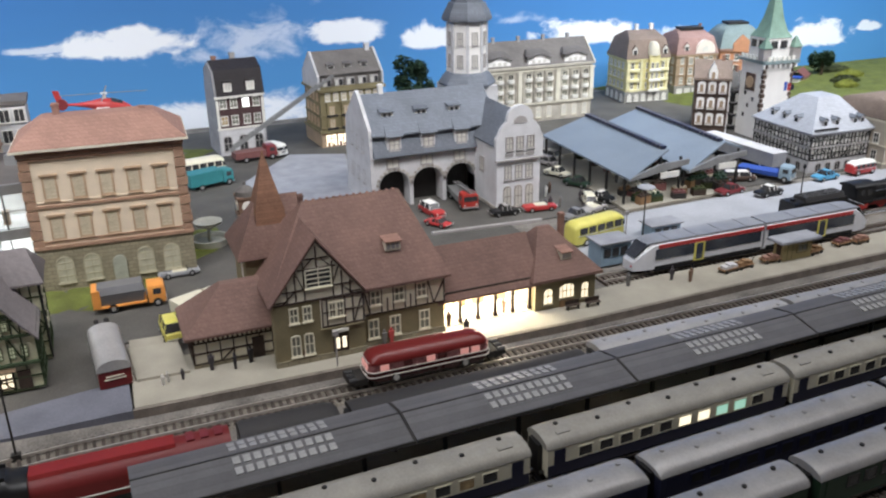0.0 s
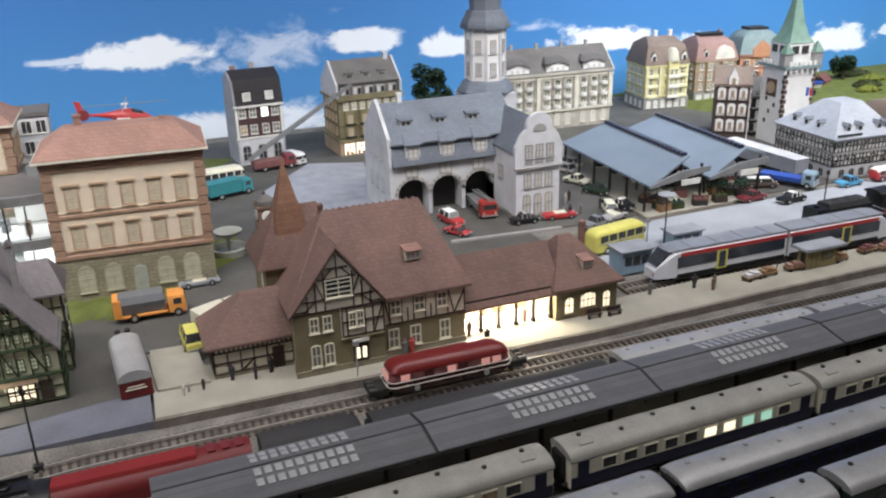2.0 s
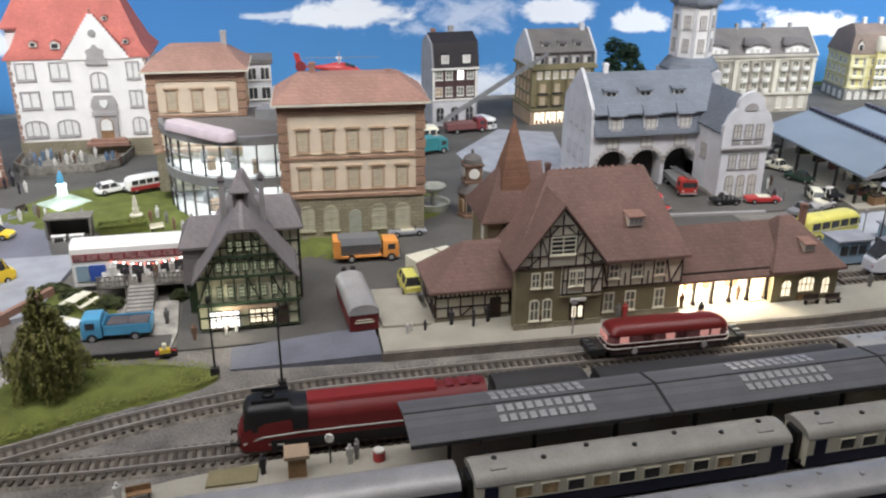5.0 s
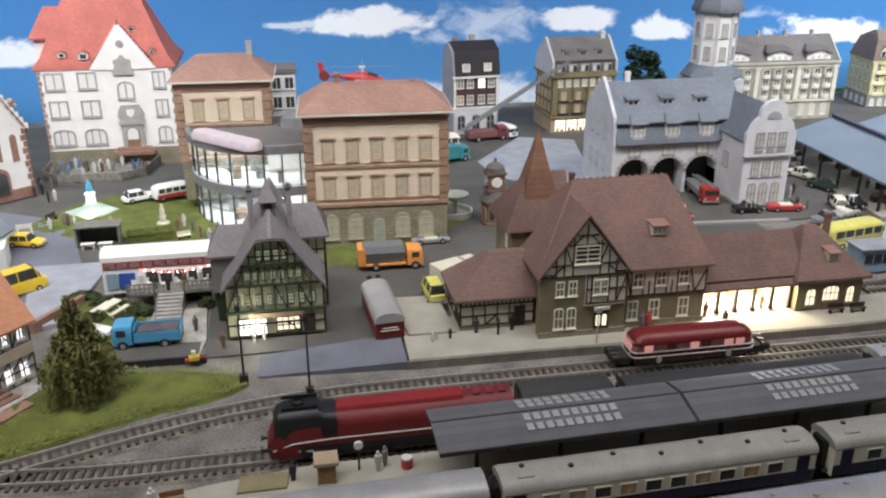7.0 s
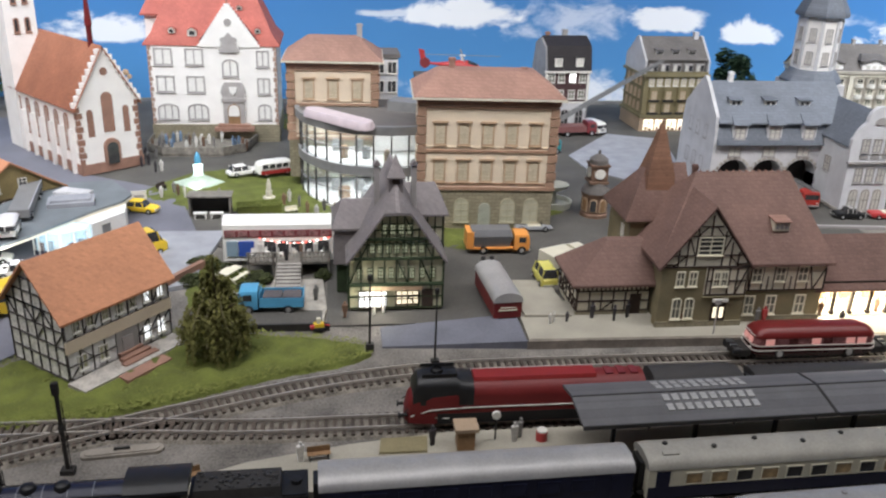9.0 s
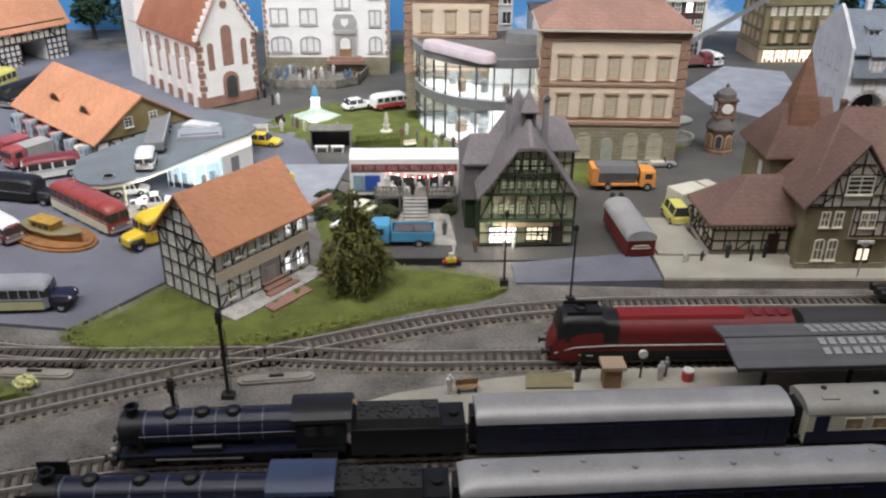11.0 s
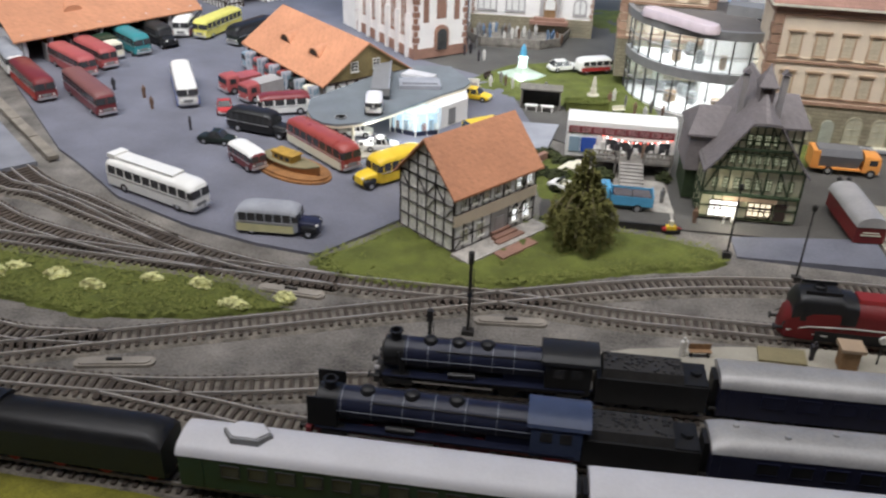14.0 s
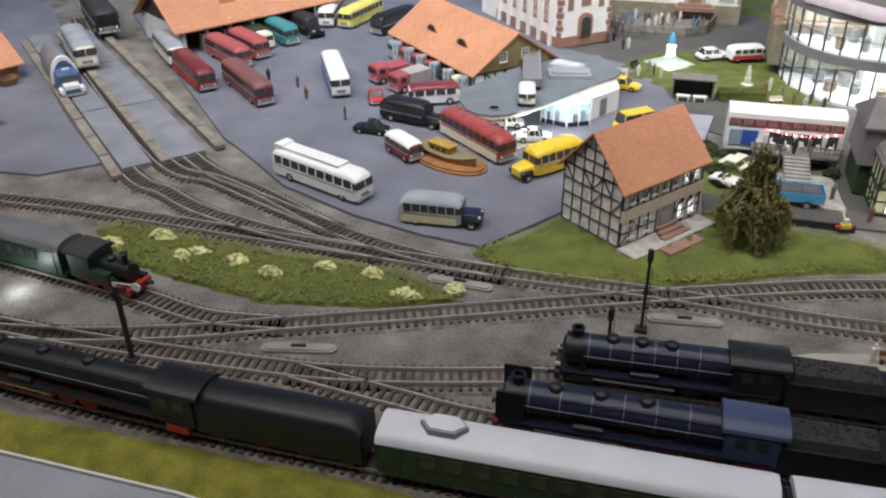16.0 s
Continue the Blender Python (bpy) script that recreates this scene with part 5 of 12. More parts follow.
def timber_tower_house():
    t = thing("timbered_inn", pose(-0.176, 0.092, 0.004), "dark green timbered inn with swept purple-grey shingle roof", "house")
    w, d, e = 0.100, 0.11, 0.060
    block(t, w, d, 0, e, "inninfill")
    tb = MB()
    for side, L, sd in (("front", w, 3), ("right", d, 5), ("left", d, 8)):
        m = SIDES[side](w, d)
        timbering(tb, m @ pose(0, -0.0004, 0), 0, L, 0.030, e, 8, 1, 0.0014, seed=sd, brace=0.3)
        timbering(tb, m @ pose(0, -0.0004, 0), 0, L, 0.002, 0.028, 8, 2, 0.0012, seed=sd + 1, brace=0.2)
    gz = lambda u: max(e, min(0.110, 0.122 - abs(u - 0.05) * 1.22))
    part("gable", MB().slab([(0, e), (w, e), (w / 2 + 0.012, 0.110), (w / 2 - 0.012, 0.110)], -0.0015, 0.003), "inninfill", t)
    timbering(tb, pose(0, -0.0018, 0), 0.004, w - 0.004, e, 0.108, 12, 3, 0.0012, seed=9, brace=0.15, top=gz)
    for z, q in ((0.030, 0.0), (0.060, 0.0), (0.082, 0.018)):
        tb.box(q, w - q, -0.0045, 0, z - 0.0012, z + 0.0014)
    part("timber_frame", tb, "greenwood", t, "dark green timbering")
    for z, n_, a, b in ((0.066, 7, 0.02, 0.08), (0.087, 4, 0.032, 0.068)):
        for u in spread(n_, a, b):
            window(t, pose(u, -0.0017, z), 0.0062, 0.012, frame="greenwood", bars=(1, 2), border=0.0007, pane="inndim", sill=False)
    windows(t, w, d, "front", 0.036, spread(8, 0.006, 0.094), 0.0062, 0.013, frame="greenwood", bars=(1, 2), border=0.0007, pane="inndim", sill=False)
    windows(t, w, d, "right", 0.036, spread(6, 0.006, 0.1), 0.0062, 0.013, frame="greenwood", bars=(1, 2), border=0.0007, pane="inndim", sill=False)
    part("shop_window", MB().box(0.010, 0.040, -0.0016, 0.001, 0.003, 0.022), "litcool", t, "brightly lit shop front")
    part("shop_window", MB().box(0.050, 0.074, -0.0012, 0.001, 0.006, 0.022), "lit", t)
    for x0, x1, zb, n in ((0.010, 0.040, 0.003, 5), (0.050, 0.074, 0.006, 4)):
        for k in range(n + 1):
            x = x0 + (x1 - x0) * k / n
            part("glazing_bar", MB().box(x - 0.0006, x + 0.0006, -0.0024, -0.0010, zb, 0.022), "timber", t)
        for z in (zb, 0.0125, 0.0165, 0.022):
            part("glazing_bar", MB().box(x0, x1, -0.0027, -0.0010, z - 0.0005, z + 0.0005), "timber", t)
    part("door", MB().box(0.078, 0.090, -0.0016, 0.001, 0.002, 0.022), "timber", t)
    part("sign_board", MB().box(0.022, 0.078, -0.004, -0.002, 0.0235, 0.0285), "frame_b", t)
    # swept roof, half-hipped over the gable, with a small ridge turret
    cx = w / 2
    prof = [(0.0535, 0.058), (0.043, 0.071), (0.029, 0.0915), (0.0140, 0.113), (0.0065, 0.128), (0.001, 0.139)]
    full = [(cx - x, z) for x, z in prof] + [(cx + x, z) for x, z in prof[::-1]]
    cut = [(cx - x, z) for x, z in prof[:4]] + [(cx - 0.007, 0.1135), (cx - 0.002, 0.114), (cx + 0.002, 0.114), (cx + 0.007, 0.1135)] + [(cx + x, z) for x, z in prof[:4][::-1]]
    rows = [(cut, -0.010), (full, 0.030), (full, d + 0.008)]
    vs = [(x, y, z - q) for q in (0, 0.003) for line, y in rows for x, z in line]
    n, fs = len(full), []
    for k in range(n - 1):
        for j in (0, 1):
            fs += [(j * n + k, (j + 1) * n + k, (j + 1) * n + k + 1, j * n + k + 1), ((3 + j) * n + k, (3 + j) * n + k + 1, (4 + j) * n + k + 1, (4 + j) * n + k)]
        fs += [(k, k + 1, 3 * n + k + 1, 3 * n + k), (2 * n + k, 5 * n + k, 5 * n + k + 1, 2 * n + k + 1)]
    for j in (0, 1):
        fs += [(j * n, (3 + j) * n, (4 + j) * n, (j + 1) * n), (j * n + n - 1, (j + 2) * n - 1, (j + 5) * n - 1, (j + 4) * n - 1)]
    roof = part("roof", MB().add(vs, fs), "roof_purple", t, "swept purple-grey shingle roof")
    part("ridge_turret", MB().loft([rect(cx - 0.0075, cx + 0.0075, 0.022, 0.040, 0.124), rect(cx - 0.0075, cx + 0.0075, 0.022, 0.040, 0.141), rect(cx - 0.010, cx + 0.010, 0.018, 0.043, 0.141), rect(cx - 0.010, cx + 0.010, 0.018, 0.043, 0.1425), rect(cx - 0.0035, cx + 0.0035, 0.028, 0.034, 0.155), rect(cx - 0.0004, cx + 0.0004, 0.0305, 0.0315, 0.164)]), "roof_purple", roof, "small shingled ridge turret")
    part("turret_window", MB().box(cx - 0.004, cx + 0.004, 0.0212, 0.0222, 0.1345, 0.1400), "timber", roof)
    for x in (cx - 0.019, cx + 0.021):
        c = part("chimney", MB().box(x - 0.003, x + 0.003, 0.044, 0.050, 0.095, 0.146), "frame_g", t, "grey chimney with a little saddle cap")
        part("chimney_cap", MB().slab([(x - 0.0046, 0.148), (x + 0.0046, 0.148), (x, 0.1535)], 0.0425, 0.0515), "roof_purple", c)
    # hipped wing towards the yard and the lower shingle-hung wing on the garden side
    wing = part("cross_wing", MB().box(w - 0.03, w + 0.006, 0.060, 0.112, 0, 0.088), "inninfill", t)
    wt = MB()
    timbering(wt, SIDES["right"](w + 0.006, 0.112) @ pose(0.060, 0, 0), 0, 0.052, 0.004, 0.088, 5, 5, 0.0014, seed=31, brace=0.2)
    timbering(wt, pose(w - 0.02, 0.060, 0), 0, 0.026, 0.004, 0.088, 3, 5, 0.0014, seed=32, brace=0.2)
    part("timber_frame", wt, "greenwood", wing)
    for z in (0.030, 0.050, 0.068):
        for v in (0.074, 0.090):
            window(wing, SIDES["right"](w + 0.006, 0.112) @ pose(v, -0.0005, z), 0.0062, 0.011, frame="creamp", bars=(1, 1), border=0.0008, pane="paneg", sill=False)
    part("wing_roof", MB().loft([rect(0.045, w + 0.012, 0.053, 0.119, 0.086), rect(0.045, w + 0.012, 0.053, 0.119, 0.0885), rect(0.045, w - 0.001, 0.085, 0.087, 0.116)]), "roof_purple", wing)
    part("downpipe", MB().cyl((w + 0.007, 0.059, 0.002), (w + 0.007, 0.059, 0.087), 0.0009, n=6), "iron", wing)
    wl = part("left_wing", MB().box(-0.013, 0.02, 0.046, 0.105, 0, 0.040), "greenwood", t)
    part("hung_shingles", MB().loft([rect(-0.0165, 0.03, 0.040, 0.108, 0.036), rect(-0.0145, 0.03, 0.042, 0.106, 0.076)]), "roof_purple", wl, "shingle-hung upper wall")
    part("wing_roof", MB().loft([rect(-0.018, 0.035, 0.038, 0.110, 0.076), rect(-0.018, 0.035, 0.038, 0.110, 0.0785), rect(-0.006, 0.035, 0.070, 0.072, 0.102)]), "roof_purple", wl)


MAT["inninfill"] = mat("greenish_infill", (0.64, 0.62, 0.43), 0.8, 0.15, 60, 700, 0.2)
MAT["inndim"] = glow("inn_window_dim_light", (0.90, 0.95, 0.62), 0.24, (0.4, 0.4, 0.3))
MAT["paneg"] = mat("window_pane_greenish", (0.44, 0.44, 0.28), 0.3, 0.3, 120, 700, 0.0)
timber_tower_house()
spot_of_light("shop_lamp", -0.150, 0.078, 0.020, 0.045, (1.0, 0.95, 0.78), 0.006)


MAT["palestone"] = mat("pale_rubble_stone", (0.86, 0.83, 0.77), 0.9, 0.28, 160, 500, 0.6, dist=0.0008, pattern=("wall", 0.0075, 0.0055, 0.8, 0.85))
MAT["basin"] = mat("greenish_basin", (0.46, 0.56, 0.46), 0.5, 0.25, 60, 600, 0.1)
MAT["crate"] = mat("grey_crate_slats", (0.13, 0.115, 0.12), 0.8, 0.3, 60, 500, 0.3, pattern=("wall", 0.02, 0.003, 0.6, 0.5))
MAT["dullblue"] = mat("faded_blue_paint", (0.07, 0.13, 0.27), 0.45, 0.2, 60, 700, 0.05)
MAT["doorgrey"] = mat("grey_door_paint", (0.27, 0.26, 0.25), 0.7, 0.15, 60, 600, 0.1)
MAT["rubbletimber"] = mat("weathered_black_timber", (0.075, 0.066, 0.062), 0.85, 0.4, 120, 700, 0.3)
MAT["fadedwhite"] = mat("dull_white_plaster", (0.80, 0.79, 0.77), 0.8, 0.18, 60, 700, 0.2)
MAT["paleleaf"] = mat("bare_willow_stem", (0.22, 0.20, 0.10), 0.9, 0.3, 80, 600, 0.3)
MAT["stepstone"] = mat("grey_step_stone", (0.32, 0.30, 0.275), 0.85, 0.3, 60, 600, 0.3)


def timbered_cottage():
    ang = 51.0
    t = thing("timbered_cottage", pose(-0.425, -0.047, 0.006, 0, 0, ang), "half-timbered cottage with orange tiled roof on the grass bank", "house")
    w, d, e, rise = 0.114, 0.078, 0.066, 0.040
    block(t, w, d, -0.01, e, "palestone")
    part("front_infill", MB().box(0, w, -0.0006, 0.001, 0.0, e), "fadedwhite", t)
    part("door_bay", MB().box(0.050, 0.074, -0.0024, 0, 0.0, 0.030), "doorgrey", t, "plain grey door bay")
    for side in ("left", "right"):
        part("gable", gable_wall(MB(), SIDES[side](w, d), d, e, rise, 0.003), "palestone", t, "rubble stone gable with timbering")
    tb = MB()
    ml = SIDES["left"](w, d)
    timbering(tb, ml @ pose(0, -0.0003, 0), 0, d, 0.003, e, 6, 4, 0.0007, seed=12, brace=0.15)
    timbering(tb, ml @ pose(0, -0.0003, 0), 0, d, e, e + rise - 0.002, 6, 3, 0.0007, seed=13, brace=0.1, top=lambda u: e + rise * (1 - abs(u - d / 2) / (d / 2)))
    timbering(tb, pose(0, -0.0008, 0), 0, w, 0.003, 0.030, 9, 2, 0.0008, seed=14, brace=0.3)
    timbering(tb, pose(0, -0.0008, 0), 0, w, 0.042, e - 0.0035, 12, 1, 0.0008, seed=15, brace=0.35)
    part("timber_frame", tb, "rubbletimber", t)
    part("jetty_board", MB().box(-0.001, w + 0.001, -0.0028, 0, 0.030, 0.042), "beige", t, "plain tan band between the floors")
    part("roof", gable_roof(w, d, e, rise + 0.001, 0.006), "roof_orange", t, "bright orange tiled roof")
    for u, p_ in ((0.014, "paneg"), (0.036, "paneg"), (0.086, "litcool"), (0.102, "litcool")):
        window(t, pose(u, -0.0006, 0.009), 0.010, 0.015, pane=p_, bars=(1, 1), border=0.001)
    for u, p_ in ((0.012, "paneg"), (0.026, "paneg"), (0.042, "paneg"), (0.058, "paneg"), (0.072, "paneg"), (0.088, "litcool"), (0.104, "litcool")):
        window(t, pose(u, -0.0006, 0.047), 0.008, 0.012, pane=p_, bars=(1, 1), border=0.001)
    part("door", MB().box(0.056, 0.068, -0.0030, 0, 0, 0.023), "frame_g", t)
    for k in range(3):
        part("step", MB().box(0.050 - k * 0.003, 0.076 + k * 0.003, -0.006 - k * 0.007, -0.001 - k * 0.006, -0.008, 0.0085 - k * 0.002), "redstone", t, "red brick step")
    part("terrace_slab", MB().box(-0.004, 0.114, -0.026, -0.002, -0.012, 0.0030), "fieldstone", t)
    part("brick_path", MB().box(0.030, 0.080, -0.040, -0.0262, -0.012, 0.0024), "redstone", t, "red brick garden path")


timbered_cottage()


# ---- houses round the squares ----
MAT["roof_tan"] = mat("roof_tiles_tan", (0.25, 0.19, 0.155), 0.8, 0.2, 18, 500, 0.5, pattern=TILE)
MAT["roof_pink"] = mat("roof_tiles_pink", (0.40, 0.25, 0.22), 0.8, 0.2, 18, 500, 0.5, pattern=TILE)
MAT["greenslate"] = mat("green_grey_slate", (0.24, 0.31, 0.31), 0.7, 0.18, 20, 500, 0.4, pattern=TILE)
MAT["tanpale"] = mat("pale_tan_plaster", (0.46, 0.41, 0.34), 0.8, 0.15, 40, 700, 0.2)
MAT["brick2"] = mat("warm_orange_plaster", (0.52, 0.25, 0.14), 0.8, 0.15, 40, 700, 0.2)
MAT["darkbrown"] = mat("dark_brown_wall", (0.11, 0.075, 0.06), 0.8, 0.2, 40, 700, 0.2)
MAT["palefount"] = mat("pale_green_stone", (0.50, 0.50, 0.43), 0.8, 0.15, 60, 600, 0.2)
MAT["kioskbrick"] = mat("kiosk_brown_brick", (0.235, 0.145, 0.10), 0.85, 0.25, 60, 700, 0.3, pattern=("wall", 0.0036, 0.0014, 0.8, 0.75))
MAT["palegrey"] = mat("pale_grey_plaster", (0.68, 0.68, 0.70), 0.8, 0.12, 40, 700, 0.2)


def fire_station():
    t = thing("fire_station", pose(0.386, 0.466, 0.0), "light grey fire station with blue slate roof and arched gates", "fire station")
    w, d, e = 0.215, 0.125, 0.086
    part("rear_wall", MB().box(0, w, 0.03, d, 0, e), "greywall", t)
    mb = MB()
    # front wall with three arched gates
    xs = [0.037, 0.093, 0.149]
    gw, gh, rise = 0.050, 0.060, 0.024
    part("pier", MB().box(0, xs[0] - gw / 2, 0, 0.03, 0, e), "greywall", t)
    for a, b in zip(xs, xs[1:]):
        part("pier", MB().box(a + gw / 2, b - gw / 2, 0, 0.03, 0, gh - rise + 0.002), "greywall", t)
    part("pier", MB().box(xs[-1] + gw / 2, w, 0, 0.03, 0, e), "greywall", t)
    edge = []
    for x in xs:
        edge += [(x - gw / 2 * math.cos(math.pi * k / 10), gh - rise + rise * math.sin(math.pi * k / 10)) for k in range(11)]
    n = len(edge)
    for y in (0.0, 0.03):
        vs = [(x, y, z) for x, z in edge] + [(x, y, e) for x, z in edge]
        mb.add(vs, [(k, k + 1, n + k + 1, n + k) for k in range(n - 1)])
    mb.add([(x, y, z) for y in (0, 0.03) for x, z in edge], [(k, n + k, n + k + 1, k + 1) for k in range(n - 1)])
    part("wall", mb, "greywall", t)
    # dark sheet stands in for the shade inside the arched gates
    part("gate_shade", MB().box(0.01, w - 0.02, 0.0285, 0.0296, 0.0, gh), "iron", t)
    for x in xs:
        for k in range(11):
            b = math.pi * (k + 0.5) / 11
            part("arch_stone", MB().box(-0.0026, 0.0026, -0.0016, 0.001, 0, 0.004, pose(x - (gw / 2 + 0.001) * math.cos(b), 0, gh - rise + (rise + 0.001) * math.sin(b), 0, math.degrees(b) - 90, 0)), "fieldstone", t)
    roof = part("roof", MB().loft([rect(0.003, w, -0.009, d + 0.009, e - 0.001), rect(0.003, w, -0.009, d + 0.009, e + 0.002), rect(0.003, w, 0.006, d - 0.006, e + 0.030), rect(0.003, w, -0.003, d + 0.003, e + 0.0305), rect(0.003, w, -0.003, d + 0.003, e + 0.0325), rect(0.003, w, d / 2 - 0.002, d / 2 + 0.002, e + 0.084)]), "roof_slate", t, "blue-grey slate mansard roof")
    part("left_gable", MB().slab([(-0.002, 0), (d + 0.002, 0), (d + 0.002, e + 0.003), (d - 0.002, e + 0.030), (d - 0.003, e + 0.040), (d / 2 + 0.012, e + 0.084), (d / 2, e + 0.092), (d / 2 - 0.012, e + 0.084), (0.003, e + 0.040), (0.002, e + 0.030), (-0.002, e + 0.003)], -0.0012, 0.004), "greywall", t, "", SIDES["left"](w, d))
    for zz in (0.036, 0.086):
        windows(t, w, d, "left", zz, spread(3, 0.02, d - 0.02), 0.012, 0.022, frame="frame_g", pane="paleblind", bars=(1, 1))
    for u in xs:
        # box dormer in the steep lower slope, low shed dormer in the upper one
        part("dormer", MB().box(u - 0.0115, u + 0.0115, -0.0045, 0.012, e + 0.004, e + 0.0300), "greywall", t)
        window(t, pose(u, -0.0045, e + 0.008), 0.017, 0.019, frame="frame_g", pane="paleblind", bars=(1, 1), border=0.0014)
        part("dormer_hood", MB().add([(u - 0.014, -0.010, e + 0.0300), (u + 0.014, -0.010, e + 0.0300), (u + 0.011, 0.012, e + 0.0400), (u - 0.011, 0.012, e + 0.0400), (u - 0.014, -0.010, e + 0.0315), (u + 0.014, -0.010, e + 0.0315), (u + 0.011, 0.012, e + 0.0452), (u - 0.011, 0.012, e + 0.0452)], [(0, 1, 2, 3), (4, 7, 6, 5), (0, 4, 5, 1), (1, 5, 6, 2), (2, 6, 7, 3), (3, 7, 4, 0)]), "roof_slate", roof)
        sh = part("dormer", MB().box(u - 0.009, u + 0.009, 0.0245, 0.036, e + 0.050, e + 0.0615), "frame", t, "small white shed dormer")
        for q in (-0.004, 0.004):
            part("pane", MB().box(u + q - 0.0028, u + q + 0.0028, 0.0238, 0.0246, e + 0.0545, e + 0.0595), "pane", sh)
        part("dormer_hood", MB().add([(u - 0.0115, 0.0215, e + 0.0612), (u + 0.0115, 0.0215, e + 0.0612), (u + 0.0115, 0.038, e + 0.0640), (u - 0.0115, 0.038, e + 0.0640), (u - 0.0115, 0.0215, e + 0.0628), (u + 0.0115, 0.0215, e + 0.0628), (u + 0.0115, 0.038, e + 0.0658), (u - 0.0115, 0.038, e + 0.0658)], [(0, 3, 2, 1), (4, 5, 6, 7), (0, 1, 5, 4), (1, 2, 6, 5), (2, 3, 7, 6), (3, 0, 4, 7)]), "roof_slate", roof)
    windows(t, w, d, "front", 0.0655, [u - 0.002 for u in xs], 0.020, 0.0155, frame="frame_g", pane="paleblind", bars=(1, 0))
    chimney(t, 0.040, 0.0625, e + 0.07, e + 0.098, 0.007, "white")
    # right wing with scrolled gable
    g = thing("fire_station_wing", pose(0.560, 0.386, 0.0), "light grey gabled wing of the fire station with slate roof", "fire station")
    gw_, gd, ge = 0.074, 0.20, 0.104
    block(g, gw_, gd, 0, ge, "palegrey")
    part("roof", gable_roof(gw_, gd - 0.010, ge, 0.046, 0.003, axis="y"), "roof_slate", g, "", pose(0, 0.008, 0))
    half = [(gw_ / 2 + 0.003, 0.081), (gw_ / 2 + 0.003, ge + 0.010), (gw_ / 2 - 0.001, ge + 0.015), (gw_ / 2 - 0.004, ge + 0.024), (gw_ / 2 - 0.010, ge + 0.031), (0.022, ge + 0.035), (0.0215, ge + 0.043), (0.0185, ge + 0.050), (0.012, ge + 0.056), (0.004, ge + 0.059)]
    ed = [(gw_ / 2 + a, b) for a, b in half] + [(gw_ / 2 - a, b) for a, b in reversed(half)]
    part("cornice", MB().box(-0.004, gw_ + 0.004, -0.005, 0.0, 0.0785, 0.0810), "frame_g", g)
    part("scrolled_gable", MB().slab(ed, -0.003, 0.004), "palegrey", g)
    part("gable_clock", MB().slab(arch(0.022, 0.011, 0.010), -0.0042, -0.002), "frame_g", g, "", pose(gw_ / 2, 0, ge + 0.032))
    windows(g, gw_, gd, "left", 0.052, [gd - 0.052], 0.0155, 0.023, frame="frame_g", pane="paleblind", bars=(1, 1), border=0.0017)
    for u in spread(3, 0.010, gw_ - 0.010):
        window(g, pose(u, -0.003, 0.095), 0.0128, 0.021, frame="frame_g", pane="paleblind", bars=(1, 1), border=0.0017)
    for z, ww, nn in ((0.090, 0.0128, 3), (0.048, 0.0128, 3)):
        if z < 0.08:
            windows(g, gw_, gd, "front", z, spread(nn, 0.010, gw_ - 0.010), ww, 0.023, frame="frame_g", pane="paleblind", bars=(1, 1), border=0.0017)
        windows(g, gw_, gd, "right", z, spread(5, 0.01, gd - 0.02), ww, 0.023, frame="frame_g", pane="paleblind", bars=(1, 1), border=0.0017)
    for u in (0.019, 0.037, 0.055):
        part("stone_panel", MB().box(u - 0.0065, u + 0.0065, -0.0042, -0.0028, 0.0855, 0.0905), "frame_g", g)
    for u in (0.018, 0.037, 0.056):
        window(g, pose(u, 0, 0.004), 0.0132, 0.034, rise=0.0062, frame="fieldstone", pane="paleblind", bars=(1, 1), border=0.0016)
    part("plinth", MB().box(-0.0015, gw_ + 0.0015, -0.0015, gd, 0, 0.006), "fieldstone", g)


fire_station()


def town_tower():
    t = thing("town_tower", pose(0.627, 0.645, 0.0), "tall light grey octagonal town tower with slate bands", "tower")
    a = 0.3927
    oc = lambda r, z: [(r * math.cos(a + 6.28319 * i / 8), r * math.sin(a + 6.28319 * i / 8), z) for i in range(8)]
    part("base", MB().box(-0.041, 0.041, -0.041, 0.041, 0, 0.148), "greywall", t)
    part("shaft", MB().loft([oc(0.036, 0.128), oc(0.034, 0.262)]), "white", t)
    part("lower_roof", MB().loft([oc(0.050, 0.148), oc(0.051, 0.152), oc(0.040, 0.168), oc(0.036, 0.171)]), "roof_slate", t)
    part("upper_roof", MB().loft([oc(0.043, 0.258), oc(0.044, 0.262), oc(0.040, 0.272), oc(0.034, 0.282), oc(0.032, 0.288)]), "roof_slate", t)
    part("lantern", MB().loft([oc(0.027, 0.288), oc(0.027, 0.312)]), "roof_slate", t)
    part("cap", MB().loft([oc(0.033, 0.312), oc(0.028, 0.324), oc(0.015, 0.346), oc(0.004, 0.40)]), "roof_slate", t)
    for k in range(8):
        m = pose(0, 0, 0, 0, 0, 45 * k) @ pose(0, -0.0325, 0)
        for z in (0.180, 0.218):
            window(t, m @ pose(0, 0, z), 0.011, 0.022, frame="frame_g", pane="paleblind", bars=(1, 1))
        part("corner_strip", MB().box(-0.0025, 0.0025, -0.0362, -0.031, 0.171, 0.258), "greywall", t, "", pose(0, 0, 0, 0, 0, 45 * k + 22.5))


town_tower()


